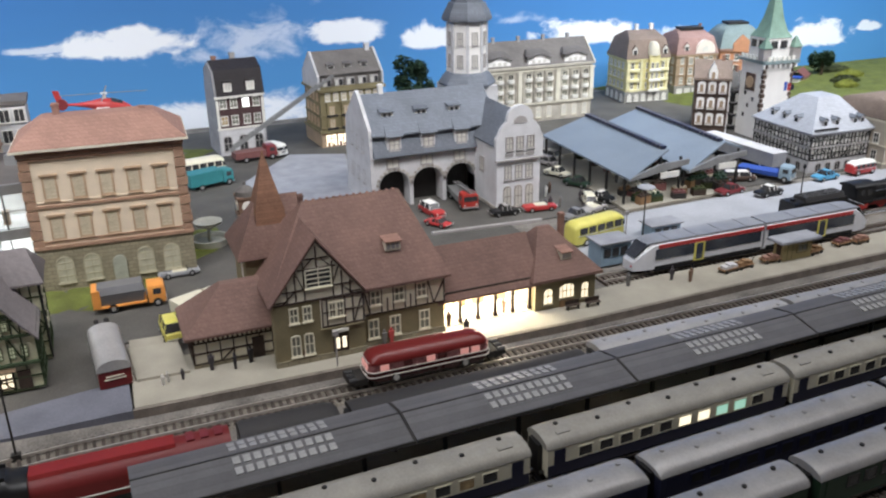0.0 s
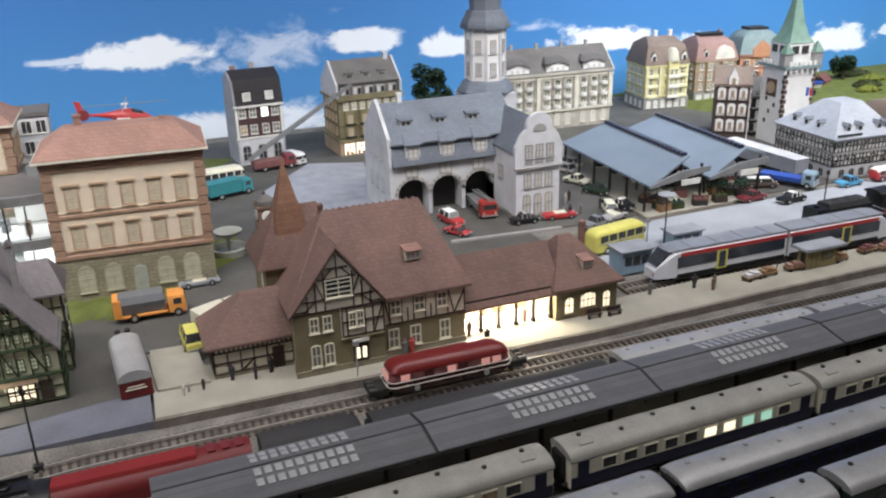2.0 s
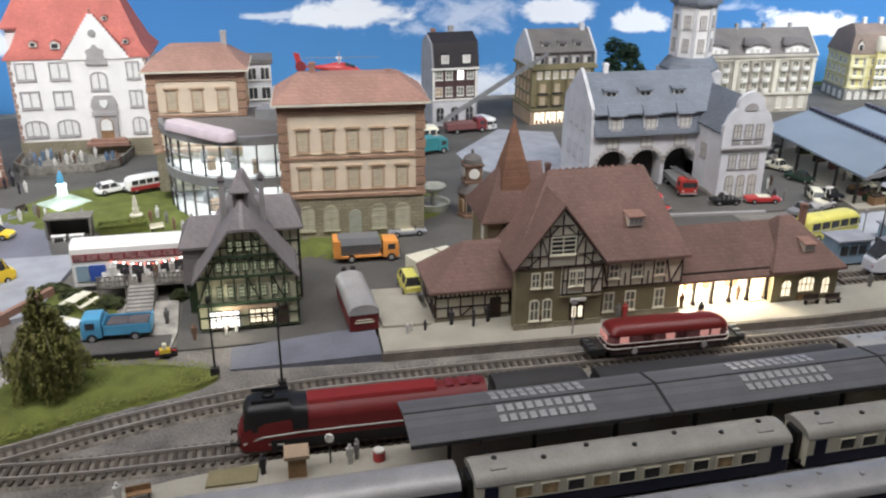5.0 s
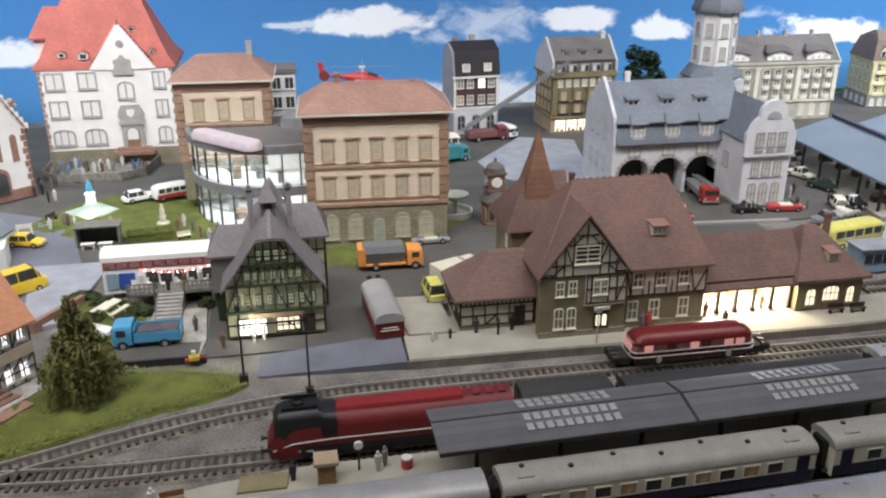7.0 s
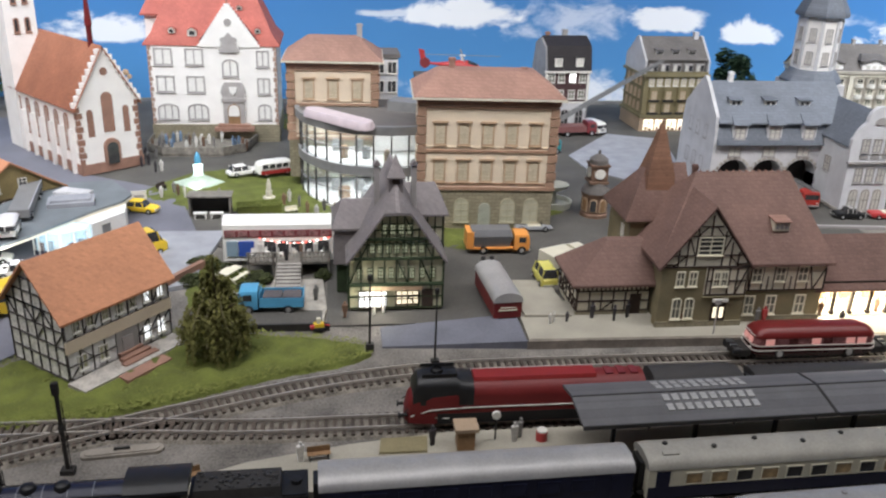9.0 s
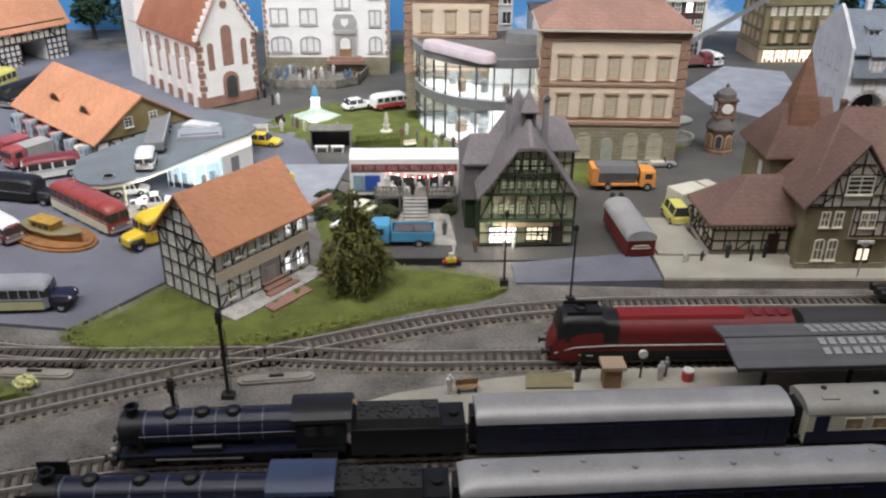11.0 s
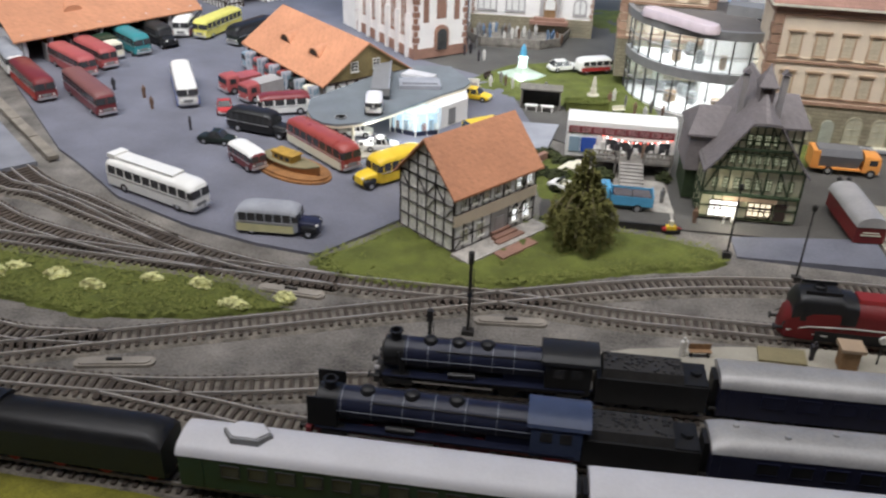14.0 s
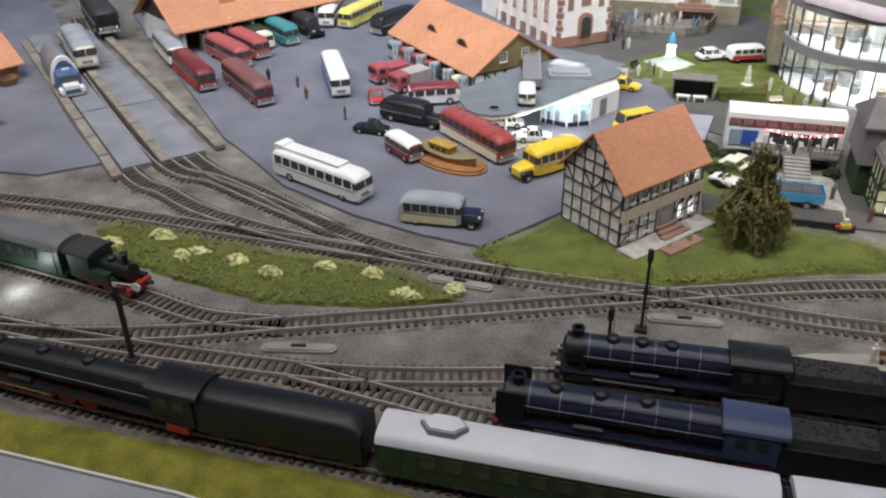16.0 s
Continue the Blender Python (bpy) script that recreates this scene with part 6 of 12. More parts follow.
def row_house(name, m, w, d, e, rise, wall, roof, label, cols, rows, z0, zs, ww, wh, mansard=True, frame="frame", pane="pane", shop=False, trim=None, dorm=3, side="left", lit=()):
    t = thing(name, m, label, "house")
    block(t, w, d, 0, e, wall)
    if shop:
        part("shop_front", MB().box(-0.002, w + 0.002, -0.003, d, 0, z0 - 0.006), trim or "ochre", t)
        for u in spread(shop, 0.004, w - 0.004):
            part("shop_window", MB().box(u - w / shop * 0.36, u + w / shop * 0.36, -0.0042, -0.002, 0.005, z0 - 0.012), "litw", t, "brightly lit shop window")
    for k in range(rows):
        z = z0 + k * zs
        windows(t, w, d, "front", z, spread(cols, 0.006, w - 0.006), ww, wh, frame=frame, pane=pane, lit=lit[k] if k < len(lit) else ())
        windows(t, w, d, side, z, spread(max(2, int(cols * d / w)), 0.008, d - 0.008), ww, wh, frame=frame, pane=pane)
        band(t, w, d, z - 0.004, 0.0022, 0.002, trim or wall)
    band(t, w, d, e - 0.004, 0.005, 0.0035, trim or wall)
    o = 0.004
    if mansard:
        r = MB().loft([rect(-o, w + o, -o, d + o, e), rect(-o, w + o, -o, d + o, e + 0.002), rect(0.008, w - 0.008, 0.010, d - 0.010, e + rise * 0.72), rect(0.022, w - 0.022, d / 2 - 0.006, d / 2 + 0.006, e + rise)])
    else:
        r = gable_roof(w, d, e, rise, o)
    part("roof", r, roof, t)
    for u in spread(dorm, 0.006, w - 0.006) if dorm else ():
        dormer(t, pose(u, -0.001, e + 0.004), min(0.014, w / dorm * 0.5), rise * 0.5, 0.02, roof, "frame", "pane")
    chimney(t, w * 0.78, d * 0.5, e + rise * 0.7, e + rise + 0.012, 0.006)
    return t


MAT["sidewall"] = mat("weathered_grey_plaster", (0.36, 0.355, 0.37), 0.85, 0.2, 40, 600, 0.25)


def gambrel_house():
    t = thing("town_house", pose(0.222, 0.887, 0.0, 0, 0, 4), "narrow dark red brick town house with black gambrel roof", "house")
    w, d, e, g = 0.088, 0.085, 0.116, 0.054
    part("ground_floor", MB().box(-0.001, w + 0.001, -0.001, d, 0, g), "greywall", t, "pale plastered ground floor")
    part("upper_wall", MB().box(0, w, 0, d, g, e), "darkred", t, "dark red brick upper floors")
    prof = [(-0.001, 0.0), (-0.001, e), (0.010, 0.160), (d / 2, 0.174), (d - 0.010, 0.160), (d + 0.001, e), (d + 0.001, 0.0)]
    for side in ("left", "right"):
        part("gable", MB().slab(prof if side == "right" else [(d - y, z) for y, z in prof], -0.002, 0.0015), "sidewall", t, "pale grey side gable", SIDES[side](w, d))
    rf = part("roof", MB().loft([[(x, y, z) for y, z in ((-0.004, e), (-0.004, e + 0.002), (0.008, 0.163), (d / 2, 0.1775), (d - 0.008, 0.163), (d + 0.004, e + 0.002), (d + 0.004, e))] for x in (0.0016, w + 0.0035)]), "roof_black", t, "black slate gambrel roof")
    part("cornice", MB().box(-0.004, w + 0.004, -0.0055, 0, e - 0.004, e), "frame", t, "white eaves cornice")
    part("string_course", MB().box(-0.003, w + 0.003, -0.003, 0, g - 0.002, g + 0.001), "frame", t)
    for u in (0.001, w - 0.001):
        part("corner_strip", MB().box(u - 0.0022, u + 0.0022, -0.0022, 0, g, e), "frame", t, "white corner strip")
    lit = {(0, 0): "lit2", (1, 2): "litw"}
    for r, z in enumerate((0.0605, 0.0925)):
        for k, u in enumerate((0.012, 0.032, 0.055, 0.075)):
            window(t, pose(u, 0, z), 0.0135, 0.0180, frame="frame", pane=lit.get((r, k), "paneg2"), border=0.0012, bars=(1, 1))
    for k, u in enumerate((0.014, 0.044, 0.074)):
        window(t, pose(u, -0.001, 0.010), 0.017, 0.030, rise=0.006, frame="frame_g", pane="pane", bars=(1, 1), border=0.0014)
    for z in (0.068, 0.100, 0.136):
        windows(t, w, d, "left", z, (0.030, 0.056), 0.010, 0.016, frame="frame_g", pane="pane")
    for u in (0.023, 0.066):
        do = part("dormer", MB().box(u - 0.0075, u + 0.0075, -0.0045, 0.012, e + 0.008, e + 0.0255), "frame", rf, "white boxed dormer")
        part("pane", MB().box(u - 0.0048, u - 0.0006, -0.0052, -0.0044, e + 0.011, e + 0.0235).box(u + 0.0006, u + 0.0048, -0.0052, -0.0044, e + 0.011, e + 0.0235), "paleblind", do)
        part("dormer_roof", MB().box(u - 0.0088, u + 0.0088, -0.006, 0.013, e + 0.0255, e + 0.0272), "roof_black", do)
    chimney(t, 0.014, d / 2 + 0.01, 0.160, 0.183, 0.008)
    chimney(t, 0.050, d / 2 + 0.012, 0.160, 0.187, 0.009, "frame_g")


gambrel_house()


def corner_shop_house():
    t = thing("corner_shop_house", pose(0.416, 0.868, 0.0, 0, 0, 3), "olive corner house with lit shops and grey dormer roof", "house")
    w, d, e = 0.130, 0.10, 0.112
    block(t, w, d, 0.034, e, "ochre")
    part("shop_floor", MB().box(-0.003, w + 0.003, -0.004, d, 0, 0.034), "tan", t)
    part("shop_cornice", MB().box(-0.006, w + 0.006, -0.008, d, 0.030, 0.035), "ochre", t)
    for k, u in enumerate(spread(5, 0.004, w - 0.004)):
        sw = part("shop_window", MB().box(u - 0.010, u + 0.010, -0.0052, -0.003, 0.004, 0.026), "lit", t, "warmly lit shop window")
        part("mullion", MB().box(u - 0.0008, u + 0.0008, -0.0058, -0.005, 0.004, 0.026).box(u - 0.010, u + 0.010, -0.0058, -0.005, 0.018, 0.0192), "wood", sw)
        part("crate", MB().box(u - 0.008, u - 0.003, -0.0056, -0.005, 0.004, 0.012).box(u + 0.002, u + 0.007, -0.0056, -0.005, 0.004, 0.009), "brownred" if k % 2 else "wood", sw)
    for u in (0.020, 0.050, 0.080, 0.110):
        part("bay", MB().box(u - 0.009, u + 0.009, -0.007, 0, 0.036, 0.090), "ochre", t)
        for z in (0.040, 0.065):
            window(t, pose(u, -0.007, z), 0.011, 0.018, frame="frame_b", pane="blind")
            part("balcony", MB().box(u - 0.011, u + 0.011, -0.0095, -0.007, z - 0.003, z + 0.001), "iron", t)
    windows(t, w, d, "front", 0.092, spread(7, 0.006, w - 0.006), 0.010, 0.015, frame="frame", pane="blind")
    for z in (0.042, 0.066, 0.092):
        windows(t, w, d, "left", z, spread(4, 0.008, d - 0.008), 0.010, 0.016, frame="frame_b", pane="blind")
        band(t, w, d, z - 0.004, 0.002, 0.0022, "ochre")
    band(t, w, d, e - 0.002, 0.005, 0.005, "ochre")
    at = part("attic_storey", MB().box(0.004, w - 0.004, 0.007, d - 0.004, e, 0.142), "roof_grey", t)
    for u in spread(5, 0.004, w - 0.004):
        aw = part("attic_window", MB().box(u - 0.0085, u + 0.0085, 0.003, 0.007, e + 0.006, e + 0.022), "frame_g", at, "pale attic window")
        for q in (-0.0042, 0.0042):
            part("pane", MB().box(u + q - 0.0030, u + q + 0.0030, 0.0022, 0.003, e + 0.0085, e + 0.0195), "paleblind" if q < 0 else "pane", aw)
    part("balustrade", MB().box(0.0, w, -0.004, -0.003, e + 0.0030, e + 0.0085), "ochre", at)
    rf = part("roof", gable_roof(w, d - 0.006, 0.142, 0.036, 0.002), "roof_grey", t, "grey tiled saddle roof", pose(0, 0.005, 0))
    for side in ("left", "right"):
        part("gable", MB().slab([(0.0, e), (d, e), (d, 0.140), (d / 2 + 0.003, 0.182), (d / 2 - 0.003, 0.182), (0.0, 0.140)], -0.003, 0.001), "greywall", t, "pale edged side gable", SIDES[side](w, d) @ pose(0, 0, 0))
    for u in (0.030, 0.064, 0.098):
        shed_dormer(rf, u, 0.0095, 0.1495, 0.0135, 0.0085, 0.022, "roof_grey", "frame", "pane")
    chimney(t, 0.118, 0.05, 0.165, 0.190, 0.009, "greywall")


corner_shop_house()
MAT["hotelstone"] = mat("hotel_grey_beige_stone", (0.50, 0.46, 0.39), 0.85, 0.2, 40, 600, 0.3)
MAT["hotelpale"] = mat("hotel_pale_gold_stone", (0.72, 0.68, 0.56), 0.8, 0.12, 40, 600, 0.2)
MAT["shopstone"] = mat("grey_shop_stone", (0.27, 0.26, 0.235), 0.85, 0.2, 40, 600, 0.3)


def bow(r, h, n=8):
    """A half-round balcony front bulging towards -y."""
    return MB().prism([(r * math.cos(math.pi * i / n), -r * 0.55 * math.sin(math.pi * i / n)) for i in range(n + 1)][::-1], 0, h)


def grand_hotel():
    t = thing("grand_hotel", pose(0.765, 0.885, 0.0, 0, 0, -1.5), "long beige hotel with bow balconies and grey tiled roof", "house")
    w, d, e, rise = 0.268, 0.10, 0.122, 0.046
    block(t, w, d, 0, e, "hotelstone")
    band(t, w, d, 0.040, 0.004, 0.004, "hotelpale")
    band(t, w, d, e - 0.010, 0.0025, 0.003, "hotelpale")
    band(t, w, d, e - 0.004, 0.005, 0.0045, "hotelstone")
    for c in (0.045, 0.138, 0.226):
        for q in (-0.0255, 0.0, 0.0255):
            u = c + q
            window(t, pose(u, 0, 0.010), 0.013, 0.026, rise=0.005, frame="hotelpale", pane="paleblind", border=0.0013)
            for z, r in ((0.046, 0.0), (0.068, 0.0), (0.090, 0.006)):
                window(t, pose(u, 0, z), 0.0145, 0.0195, rise=r, frame="hotelpale", pane="pane" if r else "paneg2", border=0.0013, bars=(1, 1), sill=False)
                part("balcony", bow(0.0090, 0.0075), "frame", t, "white bow-fronted balcony", pose(u, -0.0005, z - 0.0005))
            for g in (-0.0128, 0.0128):
                part("lesene", MB().box(u + g - 0.0013, u + g + 0.0013, -0.0030, 0, 0.044, e - 0.010), "hotelstone", t)
    for u in (0.003, 0.091, 0.182, 0.265):
        p = part("pilaster", MB().box(u - 0.0046, u + 0.0046, -0.0055, 0, 0.044, e - 0.012), "hotelpale", t, "pale gold pilaster")
        part("capital", MB().box(u - 0.0062, u + 0.0062, -0.0070, 0, e - 0.012, e - 0.0075), "hotelpale", p)
    for z in (0.014, 0.048, 0.070, 0.092):
        windows(t, w, d, "right", z, spread(4, 0.008, d - 0.008), 0.011, 0.016, frame="hotelpale", pane="paneg2")
    rf = part("roof", gable_roof(w, d, e, rise, 0.004), "roof_grey", t, "grey tiled saddle roof")
    for side in ("left", "right"):
        part("gable", gable_wall(MB(), SIDES[side](w, d), d, e, rise, 0.004), "hotelpale", t)
    part("verge", MB().beam((w + 0.0045, -0.004, e - 0.002), (w + 0.0045, d / 2, e + rise + 0.002), 0.002, 0.005), "hotelpale", rf, "pale stepped verge")
    for u in (0.045, 0.138, 0.226):
        line = [(-0.026 + 0.052 * k / 12, 0.0125 + 0.0075 * (0.5 - 0.5 * math.cos(2 * math.pi * k / 12))) for k in range(13)]
        q = part("gable_dormer", MB().slab([(-0.026, 0), (0.026, 0)] + line[::-1], -0.002, 0.03), "white", t, "white curved gable dormer", pose(u, 0.004, 0.124))
        part("dormer_roof", MB().slab([(x * 1.1, z) for x, z in line] + [(x * 1.1, z + 0.0028) for x, z in line[::-1]], -0.005, 0.034), "roof_grey", q)
        part("dormer_hood", MB().loft([rect(-0.030, 0.030, 0.000, 0.034, 0.0185), rect(-0.020, 0.020, 0.020, 0.036, 0.0300)]), "roof_grey", q)
        for x in (-0.013, 0.0, 0.013):
            part("pane", MB().box(x - 0.0035, x + 0.0035, -0.0028, -0.0018, 0.003, 0.0105), "paleblind", q)
    for x in (0.05, 0.11, 0.17, 0.23):
        chimney(t, x, 0.05, 0.160, 0.180, 0.006, "frame_g")


def yellow_house():
    t = row_house("yellow_house", pose(1.176, 0.955, 0.0, 0, 0, -8) @ Matrix.Diagonal((0.86, 1, 1, 1)), 0.125, 0.10, 0.104, 0.060, "yellow", "roof_tan", "pale yellow town house with ornate front and brown mansard roof", 5, 3, 0.034, 0.0235, 0.010, 0.0145, trim="yellow", dorm=0, frame="frame")
    part("shop_floor", MB().box(-0.004, 0.129, -0.005, 0.10, 0, 0.028), "shopstone", t, "grey stone ground floor")
    for u in spread(6, 0.0, 0.125):
        window(t, pose(u, -0.005, 0.006), 0.012, 0.017, rise=0.005, frame="frame", pane="paleblind", border=0.0012)
    for u in spread(4, 0.0, 0.10):
        window(t, SIDES["left"](0.125, 0.10) @ pose(u, -0.004, 0.006), 0.012, 0.017, rise=0.005, frame="frame", pane="paleblind", border=0.0012)
    # projecting bay with a rounded cap, balconies and pediments
    u = 0.078
    b = part("bay", MB().loft([rect(u - 0.015, u + 0.015, -0.010, 0.002, 0.030), rect(u - 0.015, u + 0.015, -0.010, 0.002, 0.112)]), "yellow", t, "yellow projecting bay")
    part("bay_cap", MB().lathe([(0.0185, 0.112), (0.0185, 0.116), (0.0165, 0.124), (0.0145, 0.134), (0.009, 0.141), (0.0, 0.143)], u, 0.004, 12), "ivory", b, "pale rounded cap")
    for z in (0.034, 0.0575, 0.081):
        for q in (-0.0068, 0.0068):
            window(b, pose(u + q, -0.010, z), 0.0085, 0.0145)
        part("balcony", MB().box(u - 0.017, u + 0.017, -0.0145, -0.010, z - 0.006, z - 0.001), "frame", b)
        for v in (0.022, 0.110):
            part("balcony", MB().box(v - 0.015, v + 0.014, -0.0065, 0, z - 0.006, z - 0.001), "lemonstone", t, "pale yellow balcony")
            part("pediment", MB().slab([(v - 0.012, z + 0.016), (v + 0.012, z + 0.016), (v, z + 0.0205)], -0.0035, 0), "lemonstone", t)
    for v in (0.004, 0.043, 0.121):
        part("corner_pilaster", MB().box(v - 0.003, v + 0.003, -0.004, 0, 0.030, 0.102), "lemonstone", t)
    for v in (0.022, 0.112):
        dormer(t, pose(v, -0.001, 0.108), 0.014, 0.026, 0.02, "roof_tan", "frame", "pane")
    for x in (0.050, 0.094):
        part("chimney", MB().box(x - 0.004, x + 0.004, 0.045, 0.053, 0.150, 0.178).box(x - 0.005, x + 0.005, 0.044, 0.054, 0.174, 0.1765), "white", t, "tall white chimney")


def tan_house():
    t = row_house("tan_house", pose(1.333, 0.975, 0.0, 0, 0, -8) @ Matrix.Diagonal((0.86, 1, 1, 1)), 0.125, 0.10, 0.100, 0.054, "tan", "roof_pink", "tan town house with white curved gable and reddish roof", 5, 3, 0.030, 0.024, 0.010, 0.0155, trim="tan", dorm=0, pane="paneg2")
    part("shop_floor", MB().box(-0.003, 0.128, -0.004, 0.10, 0, 0.025), "shopstone", t, "grey stone shop floor")
    for u in spread(5, 0.0, 0.125):
        part("shop_window", MB().box(u - 0.009, u + 0.009, -0.0050, -0.003, 0.004, 0.019), "paleblind", t)
    g = [(0.030 * math.cos(math.pi * k / 10), 0.004 + 0.027 * math.sin(math.pi * k / 10)) for k in range(11)]
    q = part("front_gable", MB().slab([(0.030, 0), (0.030, 0.004)] + g[1:-1] + [(-0.030, 0.004), (-0.030, 0)], -0.004, 0.012), "whitepink", t, "white curved front gable", pose(0.086, 0, 0.102))
    part("gable_window", MB().slab(arch(0.020, 0.013, 0.009), -0.0048, -0.0038), "paleblind", q, "", pose(0, 0, 0.004))
    dormer(t, pose(0.028, -0.001, 0.104), 0.014, 0.024, 0.02, "roof_pink", "frame", "pane")
    part("roof_terrace", MB().box(0.030, 0.100, 0.036, 0.064, 0.152, 0.158).box(0.028, 0.102, 0.034, 0.066, 0.158, 0.1595), "iron", t, "dark flat roof terrace")
    for u in (0.040, 0.086):
        part("oriel", MB().loft([rect(u - 0.009, u + 0.009, -0.007, 0.001, 0.028), rect(u - 0.009, u + 0.009, -0.007, 0.001, 0.096)]), "tan", t)
        for z in (0.030, 0.054, 0.078):
            window(t, pose(u, -0.007, z), 0.012, 0.0155, frame="frame", pane="paneg2")


MAT["lemonstone"] = mat("pale_lemon_stone", (0.74, 0.69, 0.42), 0.8, 0.15, 40, 600, 0.2)
MAT["whitepink"] = mat("pinkish_white_plaster", (0.72, 0.65, 0.58), 0.8, 0.15, 40, 600, 0.2)
grand_hotel()
yellow_house()
tan_house()
do = row_house("domed_house", pose(1.455, 0.965, 0.0, 0, 0, -14), 0.11, 0.09, 0.105, 0.030, "brick2", "roof_salmon", "orange corner house with a grey-green mansard dome", 4, 3, 0.024, 0.027, 0.012, 0.017, trim="redstone", dorm=0)
part("dome", MB().loft([rect(-0.004, 0.108, -0.004, 0.092, 0.105), rect(0.004, 0.100, 0.004, 0.084, 0.140), rect(0.018, 0.086, 0.018, 0.070, 0.158), rect(0.030, 0.074, 0.028, 0.060, 0.163)]), "greenslate", do, "grey-green mansard dome")
part("roof_platform", MB().box(0.026, 0.078, 0.024, 0.064, 0.163, 0.168), "iron", do)
part("front_gable", MB().slab([(0.030, 0.100), (0.078, 0.100), (0.078, 0.120), (0.054, 0.140), (0.030, 0.120)], -0.005, 0.01), "brick2", do, "orange front gable")
rw = row_house("red_white_house", pose(1.140, 0.66, 0.0, 0, 0, -37), 0.066, 0.075, 0.112, 0.030, "darkbrown", "roof_tan", "narrow brown house with white arched window panels", 3, 0, 0.020, 0.030, 0.0175, 0.0255, mansard=False, trim="darkbrown", dorm=0, side="right")
part("end_wall", MB().box(0.066, 0.068, 0.0, 0.075, 0, 0.112), "white", rw, "pale rendered end wall")
for z in (0.018, 0.050, 0.082):
    part("string_course", MB().box(-0.001, 0.067, -0.0020, 0, z - 0.0045, z - 0.003), "timber", rw)
    for u in (0.0125, 0.033, 0.0535):
        wp = part("window_panel", MB().slab(arch(0.0150, 0.0250, 0.005), -0.0022, 0.0), "white", rw, "white arched window panel", pose(u, 0, z))
        part("pane", MB().slab(arch(0.0065, 0.0135, 0.0032), -0.0030, -0.0018), "tan", wp, "", pose(0, 0, 0.0055))
        part("sill", MB().box(-0.0055, 0.0055, -0.0034, 0, 0.0030, 0.0045), "tan", wp)
fg = part("front_gable", MB().slab([(0.0245, 0.110), (0.0415, 0.110), (0.0415, 0.126), (0.033, 0.146), (0.0245, 0.126)], -0.003, 0.012), "white", rw, "small white front gable")
part("gable_window", MB().slab(arch(0.0065, 0.013, 0.0032), -0.0042, -0.0028), "tan", fg, "", pose(0.033, 0, 0.113))
row_house("narrow_grey_house", pose(1.222, 0.640, 0.0, 0, 0, -10), 0.030, 0.07, 0.085, 0.03, "iron", "roof_grey", "narrow dark house squeezed beside the gate tower", 2, 3, 0.014, 0.024, 0.010, 0.015, mansard=False, trim="frame_g", dorm=0, side="left", pane="paleblind")
row_house("cream_corner_house", pose(1.262, 0.295, 0.0, 0, 0, 0), 0.11, 0.12, 0.088, 0.034, "tanpale", "roof_tan", "pale tan house with brownish roof beside the road", 4, 2, 0.016, 0.030, 0.012, 0.018, trim="ivory", dorm=0)


def rathaus():
    t = thing("timbered_guild_hall", pose(1.133, 0.335, 0.0, 0, 0, -3), "white timbered guild hall with silver-grey roof", "guild hall")
    w, d, e = 0.125, 0.145, 0.070
    block(t, w, d, 0, e, "white")
    part("ground_floor", MB().box(-0.001, w + 0.001, -0.001, d, 0, 0.022), "greywall", t)
    tb = MB()
    for side, L, sd in (("front", w, 21), ("left", d, 22)):
        for k, (a, b) in enumerate(((0.024, 0.044), (0.048, 0.068))):
            timbering(tb, SIDES[side](w, d) @ pose(0, -0.0004, 0), 0, L, a, b, 16, 2, 0.0016, seed=sd + k, brace=0.25)
        windows(t, w, d, side, 0.029, spread(10, 0.004, L - 0.004), 0.0062, 0.012, bars=(1, 1), border=0.0009, sill=False)
        windows(t, w, d, side, 0.053, spread(10, 0.004, L - 0.004), 0.0062, 0.012, bars=(1, 1), border=0.0009, sill=False)
        for u in spread(5, 0.01, L - 0.01):
            window(t, SIDES[side](w, d) @ pose(u, -0.001, 0.002), 0.012, 0.016, rise=0.004, frame="frame_g", bars=(1, 0))
    part("timber_frame", tb, "iron", t, "dark grey timbering")
    band(t, w, d, 0.044, 0.004, 0.0025, "frame_g")
    band(t, w, d, 0.066, 0.004, 0.003, "frame_g")
    o = 0.006
    part("roof", MB().loft([rect(-o, w + o, -o, d + o, e), rect(-o, w + o, -o, d + o, e + 0.002), rect(0.05, w - 0.03, 0.052, d - 0.05, e + 0.050)]), "roof_silver", t, "silver-grey tiled roof")
    for u in (0.03, 0.055, 0.095, 0.11):
        dormer(t, pose(u, 0.006, e + 0.010), 0.010, 0.014, 0.02, "roof_slate", "greywall", "pane")
    for v in (0.05, 0.08, 0.11):
        dormer(t, SIDES["left"](w, d) @ pose(d - v, 0.006, e + 0.010), 0.010, 0.014, 0.02, "roof_slate", "greywall", "pane")
    for k, c in enumerate(("blue", "red", "locoblue")):
        part("flag", MB().box(0.05 + k * 0.008, 0.056 + k * 0.008, 0.14, 0.1408, e + 0.046, e + 0.062 - 0.003 * k), c, t, "small coloured flag")
    part("eave_board", MB().box(0.0, 0.05, -0.005, -0.003, e + 0.006, e + 0.009), "iron", t)


rathaus()


